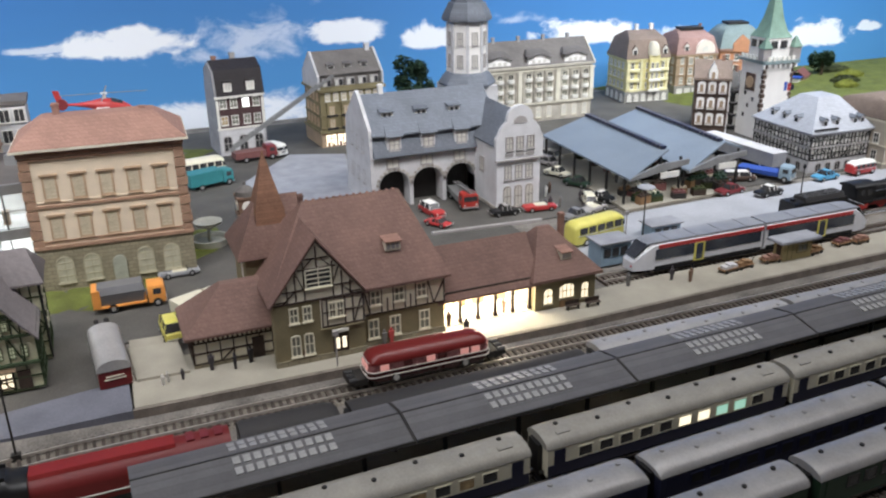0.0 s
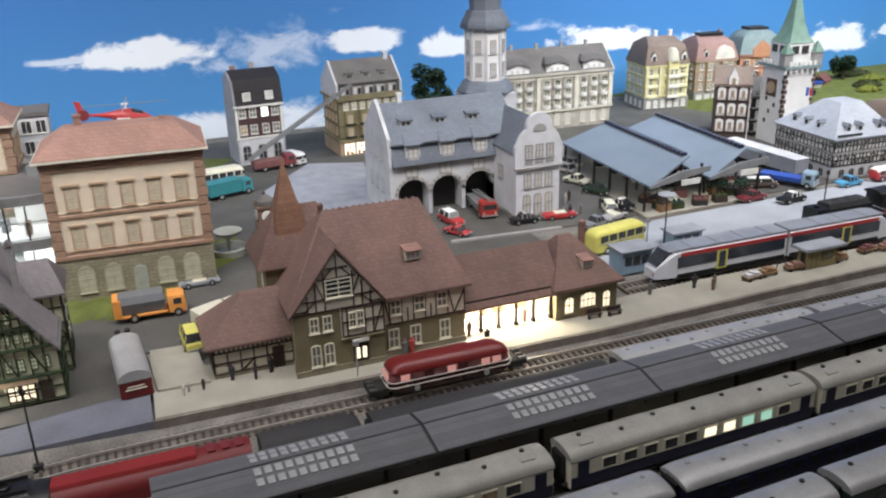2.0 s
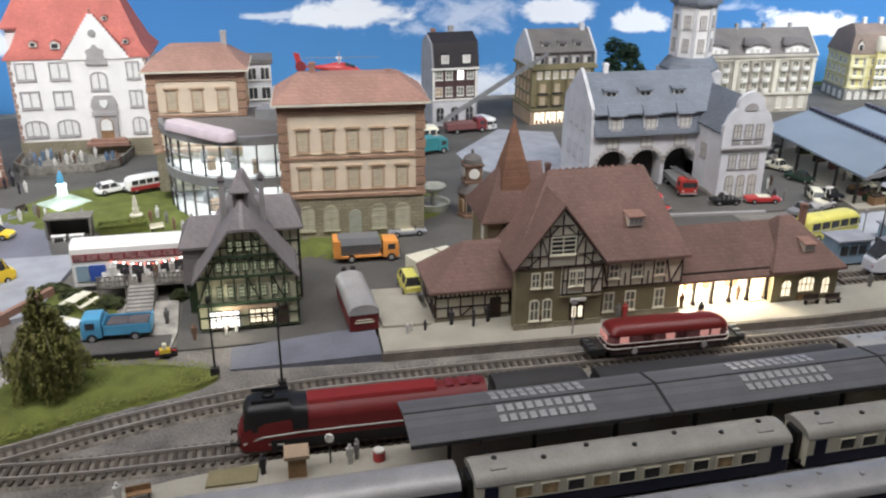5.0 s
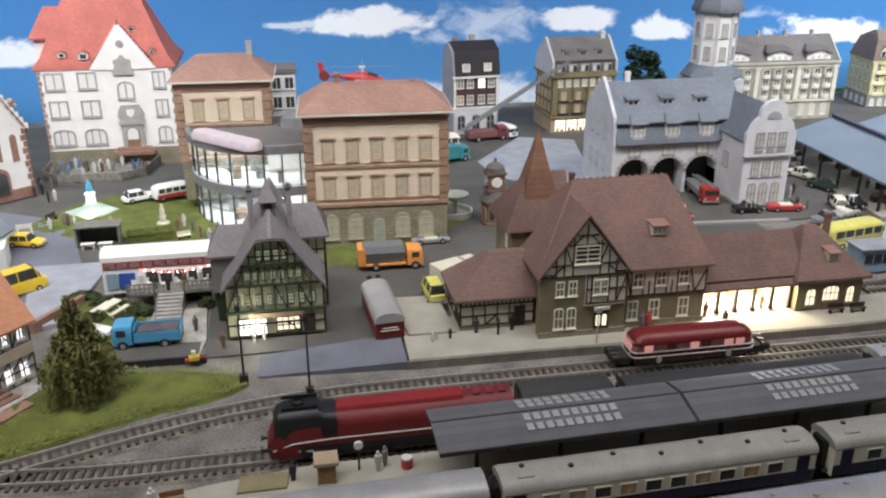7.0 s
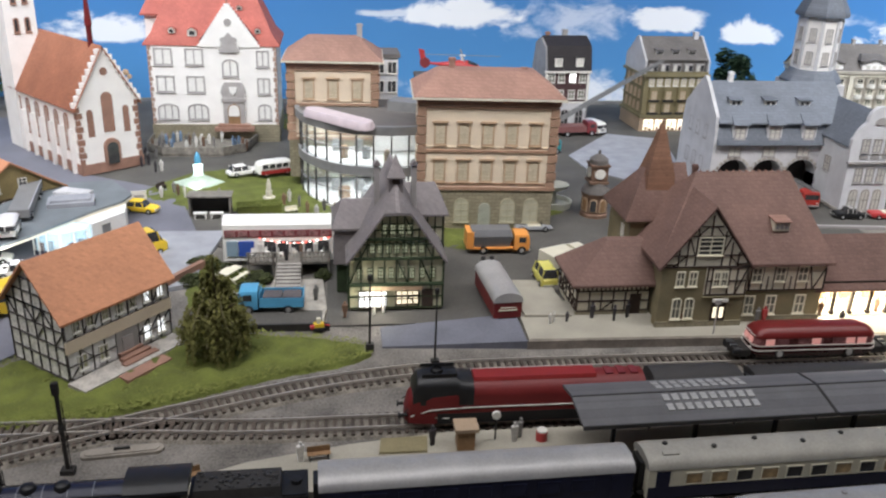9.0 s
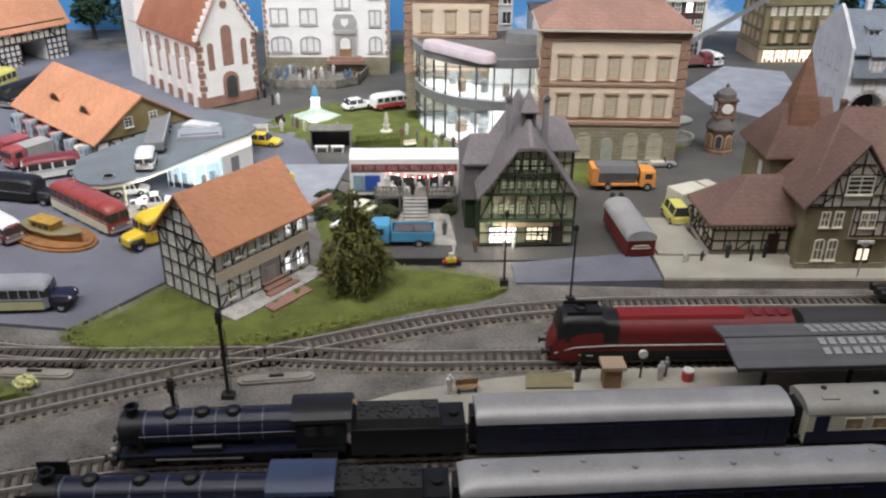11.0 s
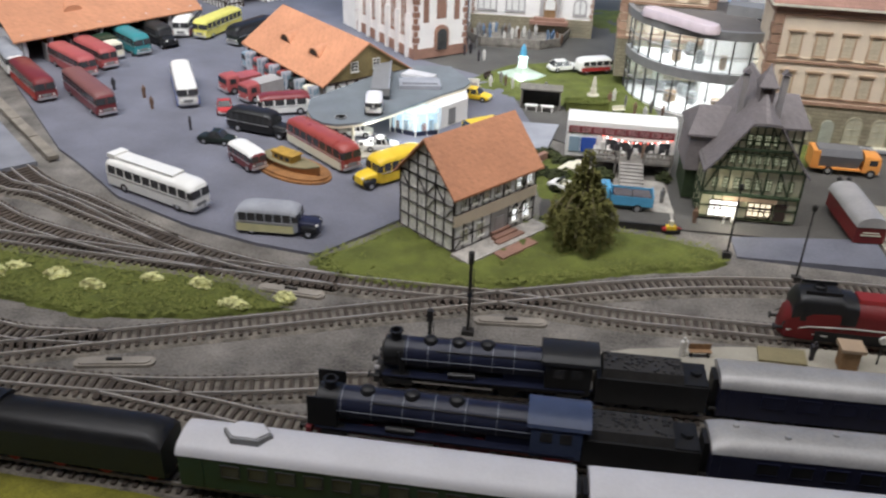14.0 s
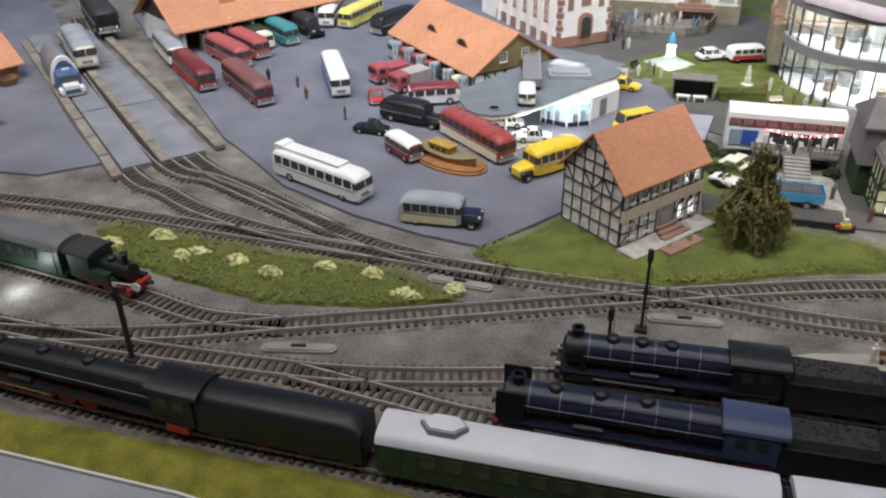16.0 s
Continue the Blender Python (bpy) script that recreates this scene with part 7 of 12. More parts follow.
def gate_tower():
    t = thing("gate_tower", pose(1.214, 0.553, 0.0, 0, 0, -4), "white gate tower with red quoins, clock and green spire", "tower")
    w, e = 0.068, 0.150
    block(t, w, w, 0, e, "white")
    quoins(t, w, w, 0, e, "darkbrown", 16, 0.007)
    part("archway", MB().slab(arch(0.030, 0.042, 0.015), -0.002, 0.001), "iron", t, "", pose(w / 2, 0, 0))
    lf = SIDES["left"](w, w)
    part("clock", MB().box(0.018, 0.046, -0.002, 0, 0.094, 0.128), "darkbrown", t, "", lf)
    part("clock_face", MB().cyl((0.032, -0.0035, 0.111), (0.032, -0.002, 0.111), 0.0115, n=18), "frame_b", t, "round weathered clock face", lf)
    for u, z in ((0.020, 0.084), (0.044, 0.074), (0.030, 0.060), (0.02, 0.04)):
        part("slit_window", MB().box(u - 0.0025, u + 0.0025, -0.0012, 0.001, z, z + 0.008), "pane", t, "", lf)
    part("gallery", MB().box(-0.007, w + 0.007, -0.007, w + 0.007, e, e + 0.006), "greenslate", t)
    for sd in ("front", "left"):
        for k in range(6):
            part("battlement", MB().box(0.002 + k * 0.011, 0.008 + k * 0.011, -0.0068, -0.004, e + 0.006, e + 0.014), "frame", t, "", SIDES[sd](w, w))
    for k in range(7):
        u = -0.005 + k * 0.0123
        part("corbel", MB().box(u - 0.002, u + 0.002, -0.006, 0.0, e - 0.008, e), "white", t)
    up = part("upper_storey", MB().box(0.007, w - 0.007, 0.007, w - 0.007, e + 0.007, e + 0.048), "white", t)
    for sd in ("front", "left", "right"):
        for u in (0.021, 0.043):
            part("window", MB().box(u - 0.007, u + 0.007, -0.0012, 0.002, e + 0.028, e + 0.042), "pane", up, "", SIDES[sd](w, w) @ pose(0, 0.006, 0))
    for x in (0.0, w):
        part("corner_turret", MB().box(x - 0.009, x + 0.009, -0.004, 0.012, e + 0.007, e + 0.030), "frame_g", t)
        part("turret_roof", MB().loft([rect(x - 0.010, x + 0.010, -0.006, 0.014, e + 0.030), rect(x - 0.001, x + 0.001, 0.003, 0.005, e + 0.050)]), "verdigris", t)
    part("spire", MB().loft([rect(0.006, w - 0.006, 0.006, w - 0.006, e + 0.047), rect(0.014, w - 0.014, 0.014, w - 0.014, e + 0.060), rect(0.021, w - 0.021, 0.021, w - 0.021, e + 0.085), rect(w / 2 - 0.001, w / 2 + 0.001, w / 2 - 0.001, w / 2 + 0.001, e + 0.155)]), "verdigris", t, "green copper spire")


gate_tower()


def market_hall():
    t = thing("market_hall", pose(0, 0, 0), "open market hall with two blue-grey sawtooth roofs", "market hall")

    def bay(x0, x1, zl, zh, y0, y1, shear):
        s = lambda x, y: x + shear * (y - 0.30)
        v = [(s(x0, y0), y0, zl), (s(x1, y0), y0 + 0.055, zh), (s(x1, y1), y1 + 0.02, zh), (s(x0, y1), y1, zl)]
        up = Vector((0, 0, 0.003))
        r = part("roof", MB().add(v + [Vector(p) + up for p in v], [(0, 3, 2, 1), (4, 5, 6, 7), (0, 1, 5, 4), (1, 2, 6, 5), (2, 3, 7, 6), (3, 0, 4, 7)]), "roof_market", t, "blue-grey sheet roof")
        ca, cb = Vector((s(x1 - 0.006, y0), y0 + 0.060, zh + 0.0045)), Vector((s(x1 - 0.006, y1), y1 + 0.018, zh + 0.0045))
        cl = part("clerestory", MB().beam(ca, cb, 0.0085, 0.005), "navy", r, "dark blue glazed ridge strip")
        for k in range(22):
            p = ca + (cb - ca) * ((k + 0.5) / 22)
            part("glazing_bar", MB().box(p.x - 0.0044, p.x + 0.0044, p.y - 0.0005, p.y + 0.0005, p.z - 0.0026, p.z + 0.0029), "frame_g", cl)
        part("front_arch", MB().slab([(s(x0, y0), zl - 0.002), (s(x1, y0), zh - 0.008), (s(x1, y0), zh), (s((x0 + x1) / 2, y0), zh - 0.003), (s(x0, y0), zl + 0.002)], y0 + 0.002, y0 + 0.006), "grey", r)
        for k in range(6):
            y = y0 + 0.02 + (y1 - y0 - 0.03) * k / 5
            for x, z in ((x0 + 0.004, zl), (x1 - 0.004, zh)):
                part("post", MB().box(-0.0016, 0.0016, -0.0016, 0.0016, 0, z), "iron", t, "", pose(s(x, y), y, 0))

    bay(0.742, 0.852, 0.048, 0.070, 0.300, 0.600, 0.05)
    bay(0.852, 0.965, 0.048, 0.070, 0.300, 0.610, 0.07)
    part("right_roof", MB().add([(0.968, 0.36, 0.070), (0.995, 0.345, 0.062), (1.015, 0.62, 0.062), (0.985, 0.625, 0.070), (0.968, 0.36, 0.067), (0.995, 0.345, 0.059), (1.015, 0.62, 0.059), (0.985, 0.625, 0.067)], [(0, 1, 2, 3), (4, 7, 6, 5), (0, 4, 5, 1), (1, 5, 6, 2), (2, 6, 7, 3), (3, 7, 4, 0)]), "roof_market", t)
    part("pavement", MB().prism([(0.735, 0.295), (0.93, 0.305), (1.0, 0.62), (0.76, 0.61)], 0.001, 0.0052), "platform", t, "pale market pavement")
    part("back_wall", MB().box(0.77, 1.05, 0.615, 0.62, 0, 0.045), "greywall", t)
    for x, y in ((0.812, 0.297), (0.925, 0.300)):
        part("sign", MB().box(x - 0.017, x + 0.017, y - 0.002, y, 0.047, 0.056), "frame", t, "white hanging market sign")
    rng = random.Random(5)
    goods = ("wood", "brownred", "moss", "iron", "timber", "creamp", "timber", "green")
    for k in range(46):
        x, y = rng.uniform(0.765, 0.98), rng.uniform(0.325, 0.58)
        if k < 18:
            y = rng.uniform(0.31, 0.36)
        st = thing("market_stall", pose(x, y, 0.005, 0, 0, rng.uniform(-20, 20)), "small market stall with goods under the hall roof", "stall", "stalls of the market")
        h = rng.uniform(0.008, 0.013)
        part("counter", MB().box(-0.011, 0.011, -0.006, 0.006, 0, h), rng.choice(goods), st)
        part("crate", MB().box(-0.010, 0.010, -0.005, 0.005, h, h + 0.003).ball((-0.004, 0, h + 0.004), 0.003, 6).ball((0.005, 0.001, h + 0.004), 0.003, 6), rng.choice(goods), st)


market_hall()


# ---- bus depot ----
MAT["barnboard"] = mat("ochre_boards", (0.40, 0.31, 0.14), 0.8, 0.25, 60, 700, 0.3, pattern=("wall", 0.0030, 0.2, 0.6, 0.75))


def depot_barn():
    t = thing("depot_barn", pose(-0.823, 0.487, 0.0035, 0, 0, -44.5), "open depot barn with bright orange tiled roof", "barn")
    w, d, e, rise = 0.240, 0.140, 0.036, 0.046
    part("back_wall", MB().box(0, w, d - 0.004, d, 0, e), "white", t)
    part("side_wall", MB().box(w - 0.004, w, 0.0, d, 0, e), "white", t, "white timbered end wall")
    part("side_wall", MB().box(0, 0.004, 0.0, d, 0, e), "white", t)
    g = MB()
    part("gable", gable_wall(MB(), SIDES["left"](w, d), d, e, rise, 0.004), "barnboard", t, "ochre boarded gable")
    gable_wall(g, SIDES["right"](w, d), d, e, rise, 0.004)
    part("gable", g, "barnboard", t, "ochre boarded gable")
    tb = MB()
    timbering(tb, SIDES["right"](w, d) @ pose(0, -0.0003, 0), 0, d, 0.002, e - 0.001, 8, 2, 0.002, seed=31, brace=0.3)
    for k in range(8):
        u = 0.004 + k * (w - 0.008) / 7
        tb.box(u - 0.0018, u + 0.0018, 0.001, 0.0046, 0, e)
    tb.box(0, w, 0.0, 0.004, e - 0.005, e)
    part("timber_frame", tb, "timber", t)
    for u in (0.048, 0.084):
        window(t, SIDES["right"](w, d) @ pose(u, 0, e + 0.010), 0.012, 0.014, bars=(1, 2))
    rf = part("roof", gable_roof(w, d, e, rise, 0.005), "roof_orange", t, "bright orange tiled roof")
    for u in (0.085, 0.170):
        eye = MB().loft([[(u + 0.016 * math.cos(b), 0.024, 0.0545 + 0.011 * math.sin(b) ** 1.3) for b in [math.pi * i / 8 for i in range(9)]], [(u + 0.003 * math.cos(b), 0.048, 0.0690 + 0.001 * math.sin(b)) for b in [math.pi * i / 8 for i in range(9)]]])
        q = part("eyebrow_dormer", eye, "roof_orange", rf)
        part("pane", MB().slab(arch(0.020, 0.0085, 0.0082), 0, 0.001), "timber", q, "", pose(u, 0.0233, 0.0555))


depot_barn()


def petrol_station():
    t = thing("petrol_station", pose(0, 0, 0.0035), "low petrol station with grey flat roof and lit glass front", "petrol station")
    rim = [(-0.655, 0.262), (-0.648, 0.222), (-0.634, 0.196), (-0.616, 0.183), (-0.598, 0.182), (-0.579, 0.191), (-0.561, 0.208), (-0.544, 0.232), (-0.521, 0.271), (-0.490, 0.322), (-0.464, 0.356), (-0.458, 0.382), (-0.496, 0.444), (-0.566, 0.432)]
    part("flat_roof", MB().prism(rim, 0.0325, 0.0355), "petroof", t, "bluish grey roofing felt")
    part("roof_rim", MB().prism([(x * 1.0, y) for x, y in rim], 0.0295, 0.0325), "creamp", t)
    body = [(-0.494, 0.292), (-0.486, 0.284), (-0.456, 0.328), (-0.464, 0.372), (-0.552, 0.425), (-0.600, 0.345), (-0.548, 0.300)]
    part("building", MB().prism(body, 0, 0.0295), "white", t)
    shop = [(-0.549, 0.262), (-0.514, 0.251), (-0.487, 0.266), (-0.486, 0.288), (-0.548, 0.300)]
    part("shop_interior", MB().prism([(x * 0.9 - 0.0520, y * 0.9 + 0.0275) for x, y in shop], 0.004, 0.0292), "litblue", t, "brightly lit bluish shop interior")
    for k, ((xa, ya), (xb, yb)) in enumerate(zip(shop, shop[1:3])):
        dx, dy = xb - xa, yb - ya
        gl = part("glass_pane", MB().beam((xa, ya, 0.018), (xb, yb, 0.018), 0.0008, 0.0235), "glass", t)
        gl.visible_shadow = False
        part("base_panel", MB().beam((xa, ya, 0.0030), (xb, yb, 0.0030), 0.0014, 0.0060), "locoblue", t, "dark blue panel under the glass")
        for f in ((0.0, 0.2, 0.5) if k == 0 else (0.0, 0.5, 1.0)):
            part("glazing_bar", MB().box(-0.0008, 0.0008, -0.0008, 0.0008, 0, 0.0295), "frame", t, "", pose(xa + dx * f, ya + dy * f, 0))
        for f, h, c in ((0.3, 0.012, "brownred"), (0.65, 0.015, "cyan2"), (0.85, 0.010, "wpaint")):
            part("display_rack", MB().box(-0.003, 0.003, -0.002, 0.002, 0.004, 0.004 + h), c, t, "", pose(xa + dx * f + dy * 0.10, ya + dy * f + 0.0035, 0))
    part("side_door", MB().box(-0.006, 0.006, -0.001, 0.001, 0.002, 0.024), "grey", t, "", pose(-0.4735, 0.3012, 0, 0, 0, 56))
    for x, y in ((-0.625, 0.215), (-0.585, 0.205)):
        part("post", MB().cyl((x, y, 0), (x, y, 0.0295), 0.0022, n=8), "creamp", t)
    part("skylight", MB().box(-0.022, 0.022, -0.012, 0.012, 0.0355, 0.0395).box(-0.018, 0.018, -0.009, 0.009, 0.0395, 0.0405), "greywall", t, "", pose(-0.533, 0.385, 0, 0, 0, -20))
    part("roof_sign", MB().lathe([(0.008, 0), (0.008, 0.0012), (0.006, 0.0012), (0.006, 0.0)], -0.6, 0.205, 14, 0.0360), "grey", t, "round sign on the roof")
    for k, (x, y) in enumerate(((-0.607, 0.160), (-0.590, 0.168), (-0.570, 0.185), (-0.56, 0.196))):
        p = thing("fuel_pump", pose(x, y, 0.0035, 0, 0, 20), "small white fuel pump before the petrol station", "fuel pump", "fuel pumps")
        part("body", MB().box(-0.003, 0.003, -0.002, 0.002, 0, 0.015), "wpaint", p)
        part("display", MB().box(-0.002, 0.002, -0.0026, -0.002, 0.010, 0.014), "grey", p)
    plain("pump_island", MB().prism([(-0.625, 0.155), (-0.60, 0.148), (-0.56, 0.168), (-0.535, 0.195), (-0.545, 0.21), (-0.58, 0.19)], 0.0035, 0.0052), "platform", "pale pump island at the petrol station", "kerb")


MAT["petroof"] = mat("roofing_felt_grey", (0.17, 0.19, 0.205), 0.75, 0.15, 30, 500, 0.2)
MAT["litblue"] = glow("window_lit_blue", (0.62, 0.84, 1.0), 0.95, (0.4, 0.55, 0.65))
petrol_station()
spot_of_light("forecourt_lamp", -0.56, 0.205, 0.028, 0.05, (0.95, 0.98, 1.0), 0.01)
spot_of_light("forecourt_lamp", -0.51, 0.225, 0.028, 0.05, (0.85, 0.95, 1.0), 0.01)


def depot_garage():
    t = thing("bus_garage", pose(-1.150, 0.405, 0.003, 0, 0, 55), "long bus garage with orange tiled roof and open bays", "garage")
    w, d, e, rise = 0.30, 0.14, 0.046, 0.050
    part("back_wall", MB().box(0, w, d - 0.004, d, 0, e), "white", t)
    for x in (0, w - 0.004):
        part("end_wall", MB().box(x, x + 0.004, 0, d, 0, e), "greywall", t)
    for k in range(8):
        u = 0.006 + k * (w - 0.012) / 7
        part("pier", MB().box(u - 0.003, u + 0.003, -0.004, 0.004, 0, e), "greywall", t, "grey pier between the bays")
    g = MB()
    for side in ("left", "right"):
        part("gable", gable_wall(MB(), SIDES[side](w, d), d, e, rise, 0.004), "timber", t)
    rf = part("roof", gable_roof(w, d, e, rise, 0.012), "roof_orange", t, "bright orange tiled roof")
    part("eyebrow_dormer", MB().loft([[(0.1 + 0.016 * math.cos(b), 0.020, 0.062 + 0.010 * math.sin(b)) for b in [math.pi * i / 8 for i in range(9)]], [(0.1 + 0.003 * math.cos(b), 0.044, 0.0765 + 0.001 * math.sin(b)) for b in [math.pi * i / 8 for i in range(9)]]]), "roof_orange", rf)
    h = thing("depot_hut", pose(-1.40, 0.13, 0.003, 0, 0, 62), "small hut with orange roof beside the depot tracks", "hut")
    block(h, 0.14, 0.10, 0, 0.026, "redstone")
    part("roof", gable_roof(0.14, 0.10, 0.026, 0.030, 0.008), "roof_orange", h)
    part("bin", MB().lathe([(0.012, 0), (0.016, 0.010), (0.015, 0.010), (0.011, 0.002)], 0.115, -0.012, 10, 0), "wood", h)


depot_garage()


def clock_pillar():
    t = thing("clock_kiosk", pose(0.181, 0.386, 0.002) @ Matrix.Diagonal((1.12, 1.12, 1.06, 1)), "octagonal brown brick kiosk with a clock tower", "kiosk")
    part("lower_drum", MB().lathe([(0.0185, 0), (0.0185, 0.004), (0.0165, 0.006), (0.0165, 0.028), (0.0185, 0.031), (0.0185, 0.0335)], 0, 0, 8), "kioskbrick", t)
    for k in range(8):
        m = pose(0, 0, 0, 0, 0, 45 * k + 22.5)
        pn = part("arched_panel", MB().slab(arch(0.0095, 0.019, 0.0045), -0.0163, -0.0150), "frame_b", t, "arched panel with pale surround", m @ pose(0, 0, 0.008))
        part("opening", MB().slab(arch(0.0070, 0.016, 0.0035), -0.0167, -0.0160), "pane" if k % 2 else "wood", pn, "", pose(0, 0, 0.0012))
    part("shoulder", MB().lathe([(0.0190, 0.0335), (0.0182, 0.037), (0.0145, 0.042), (0.0125, 0.048)], 0, 0, 16), "roof_grey", t, "grey curved lead roof")
    part("clock_tower", MB().box(-0.0105, 0.0105, -0.0105, 0.0105, 0.048, 0.072).box(-0.0122, 0.0122, -0.0122, 0.0122, 0.047, 0.050).box(-0.0122, 0.0122, -0.0122, 0.0122, 0.070, 0.073), "kioskbrick", t)
    for k in range(4):
        part("clock_face", MB().cyl((0, -0.0118, 0.0605), (0, -0.0104, 0.0605), 0.0068, n=18), "frame", t, "white round clock face", pose(0, 0, 0, 0, 0, 90 * k))
    part("cap", MB().lathe([(0.0125, 0.073), (0.0118, 0.079), (0.006, 0.084), (0.0015, 0.086), (0.0022, 0.089), (0.0, 0.092)], 0, 0, 12), "roof_grey", t)
    f = thing("round_fountain", pose(0.132, 0.425, 0.002), "pale round stone fountain with two basins", "fountain")
    part("basin", MB().lathe([(0.024, 0), (0.026, 0.010), (0.023, 0.010), (0.021, 0.004)], 0, 0, 16), "palefount", f)
    part("bowl", MB().lathe([(0.003, 0), (0.003, 0.022), (0.018, 0.030), (0.020, 0.034), (0.017, 0.033), (0.002, 0.028)], 0, 0, 14), "palefount", f)


clock_pillar()


# ---- timbered gatehouse behind the depot ----
def gatehouse():
    t = thing("timbered_gatehouse", pose(-0.981, 0.806, 0.0, 0, 0, 53), "white timbered gatehouse with orange roof and dark passage", "house")
    w, d, e = 0.134, 0.09, 0.075
    for x0, x1 in ((0.0, 0.040), (0.092, w)):
        part("wall", MB().box(x0, x1, 0, d, 0, 0.044), "white", t)
    part("upper_wall", MB().box(0, w, -0.002, d, 0.044, e), "ivory", t)
    part("passage_back", MB().box(0.040, 0.092, d - 0.004, d, 0, 0.044), "iron", t)
    tb = MB()
    timbering(tb, pose(0, -0.0024, 0), 0, w, 0.045, e - 0.001, 12, 2, 0.0024, seed=51, brace=0.1)
    timbering(tb, pose(0, -0.0004, 0), 0, 0.040, 0.002, 0.043, 4, 4, 0.0022, seed=52, brace=0.1)
    timbering(tb, pose(0, -0.0004, 0), 0.092, w, 0.002, 0.043, 4, 4, 0.0022, seed=53, brace=0.1)
    timbering(tb, SIDES["left"](w, d) @ pose(0, -0.0004, 0), 0, d, 0.002, e - 0.001, 8, 5, 0.0022, seed=54, brace=0.1)
    part("timber_frame", tb, "timber", t)
    for u in (0.018, 0.058, 0.078, 0.114):
        window(t, pose(u, -0.0024, 0.060), 0.010, 0.011, bars=(1, 1))
    part("roof", gable_roof(w, d, e, 0.058, 0.009), "roof_orange", t, "bright orange tiled roof")
    for side in ("left", "right"):
        part("gable", gable_wall(MB(), SIDES[side](w, d), d, e, 0.055, 0.003), "ivory", t)


gatehouse()


# ---- trains ----
RAIL = 0.0064


def on_line(points, x):
    """Pose on a track at the given x, heading to larger x."""
    st = curve(points, 0.004)
    p, d = min(st, key=lambda q: abs(q[0].x - x))
    if d.x < 0:
        d = -d
    return pose(p.x, p.y, RAIL, 0, 0, math.degrees(math.atan2(d.y, d.x)))


def wheelset(parent, x, r=0.0052, gauge=0.0083, material="iron", spokes=False):
    for s in (-1, 1):
        y = s * gauge
        w = part("wheel", CACHE.setdefault(("wheel", r, material), wheel_mesh(r, material)), material, parent, "", pose(x, y, r, 0, 0, 0 if s < 0 else 180))


def wheel_mesh(r, material):
    w = MB().cyl((0, -0.0012, 0), (0, 0.0012, 0), r, n=16).cyl((0, -0.0018, 0), (0, -0.0012, 0), r * 0.35, n=8)
    me = w.mesh("wheel")
    me.materials.append(MAT[material])
    return me


def roof_profile(W, z0, z1, n=10):
    return [(W / 2 * math.cos(math.pi * i / n), z0 + (z1 - z0) * math.sin(math.pi * i / n) ** 0.8) for i in range(n + 1)]


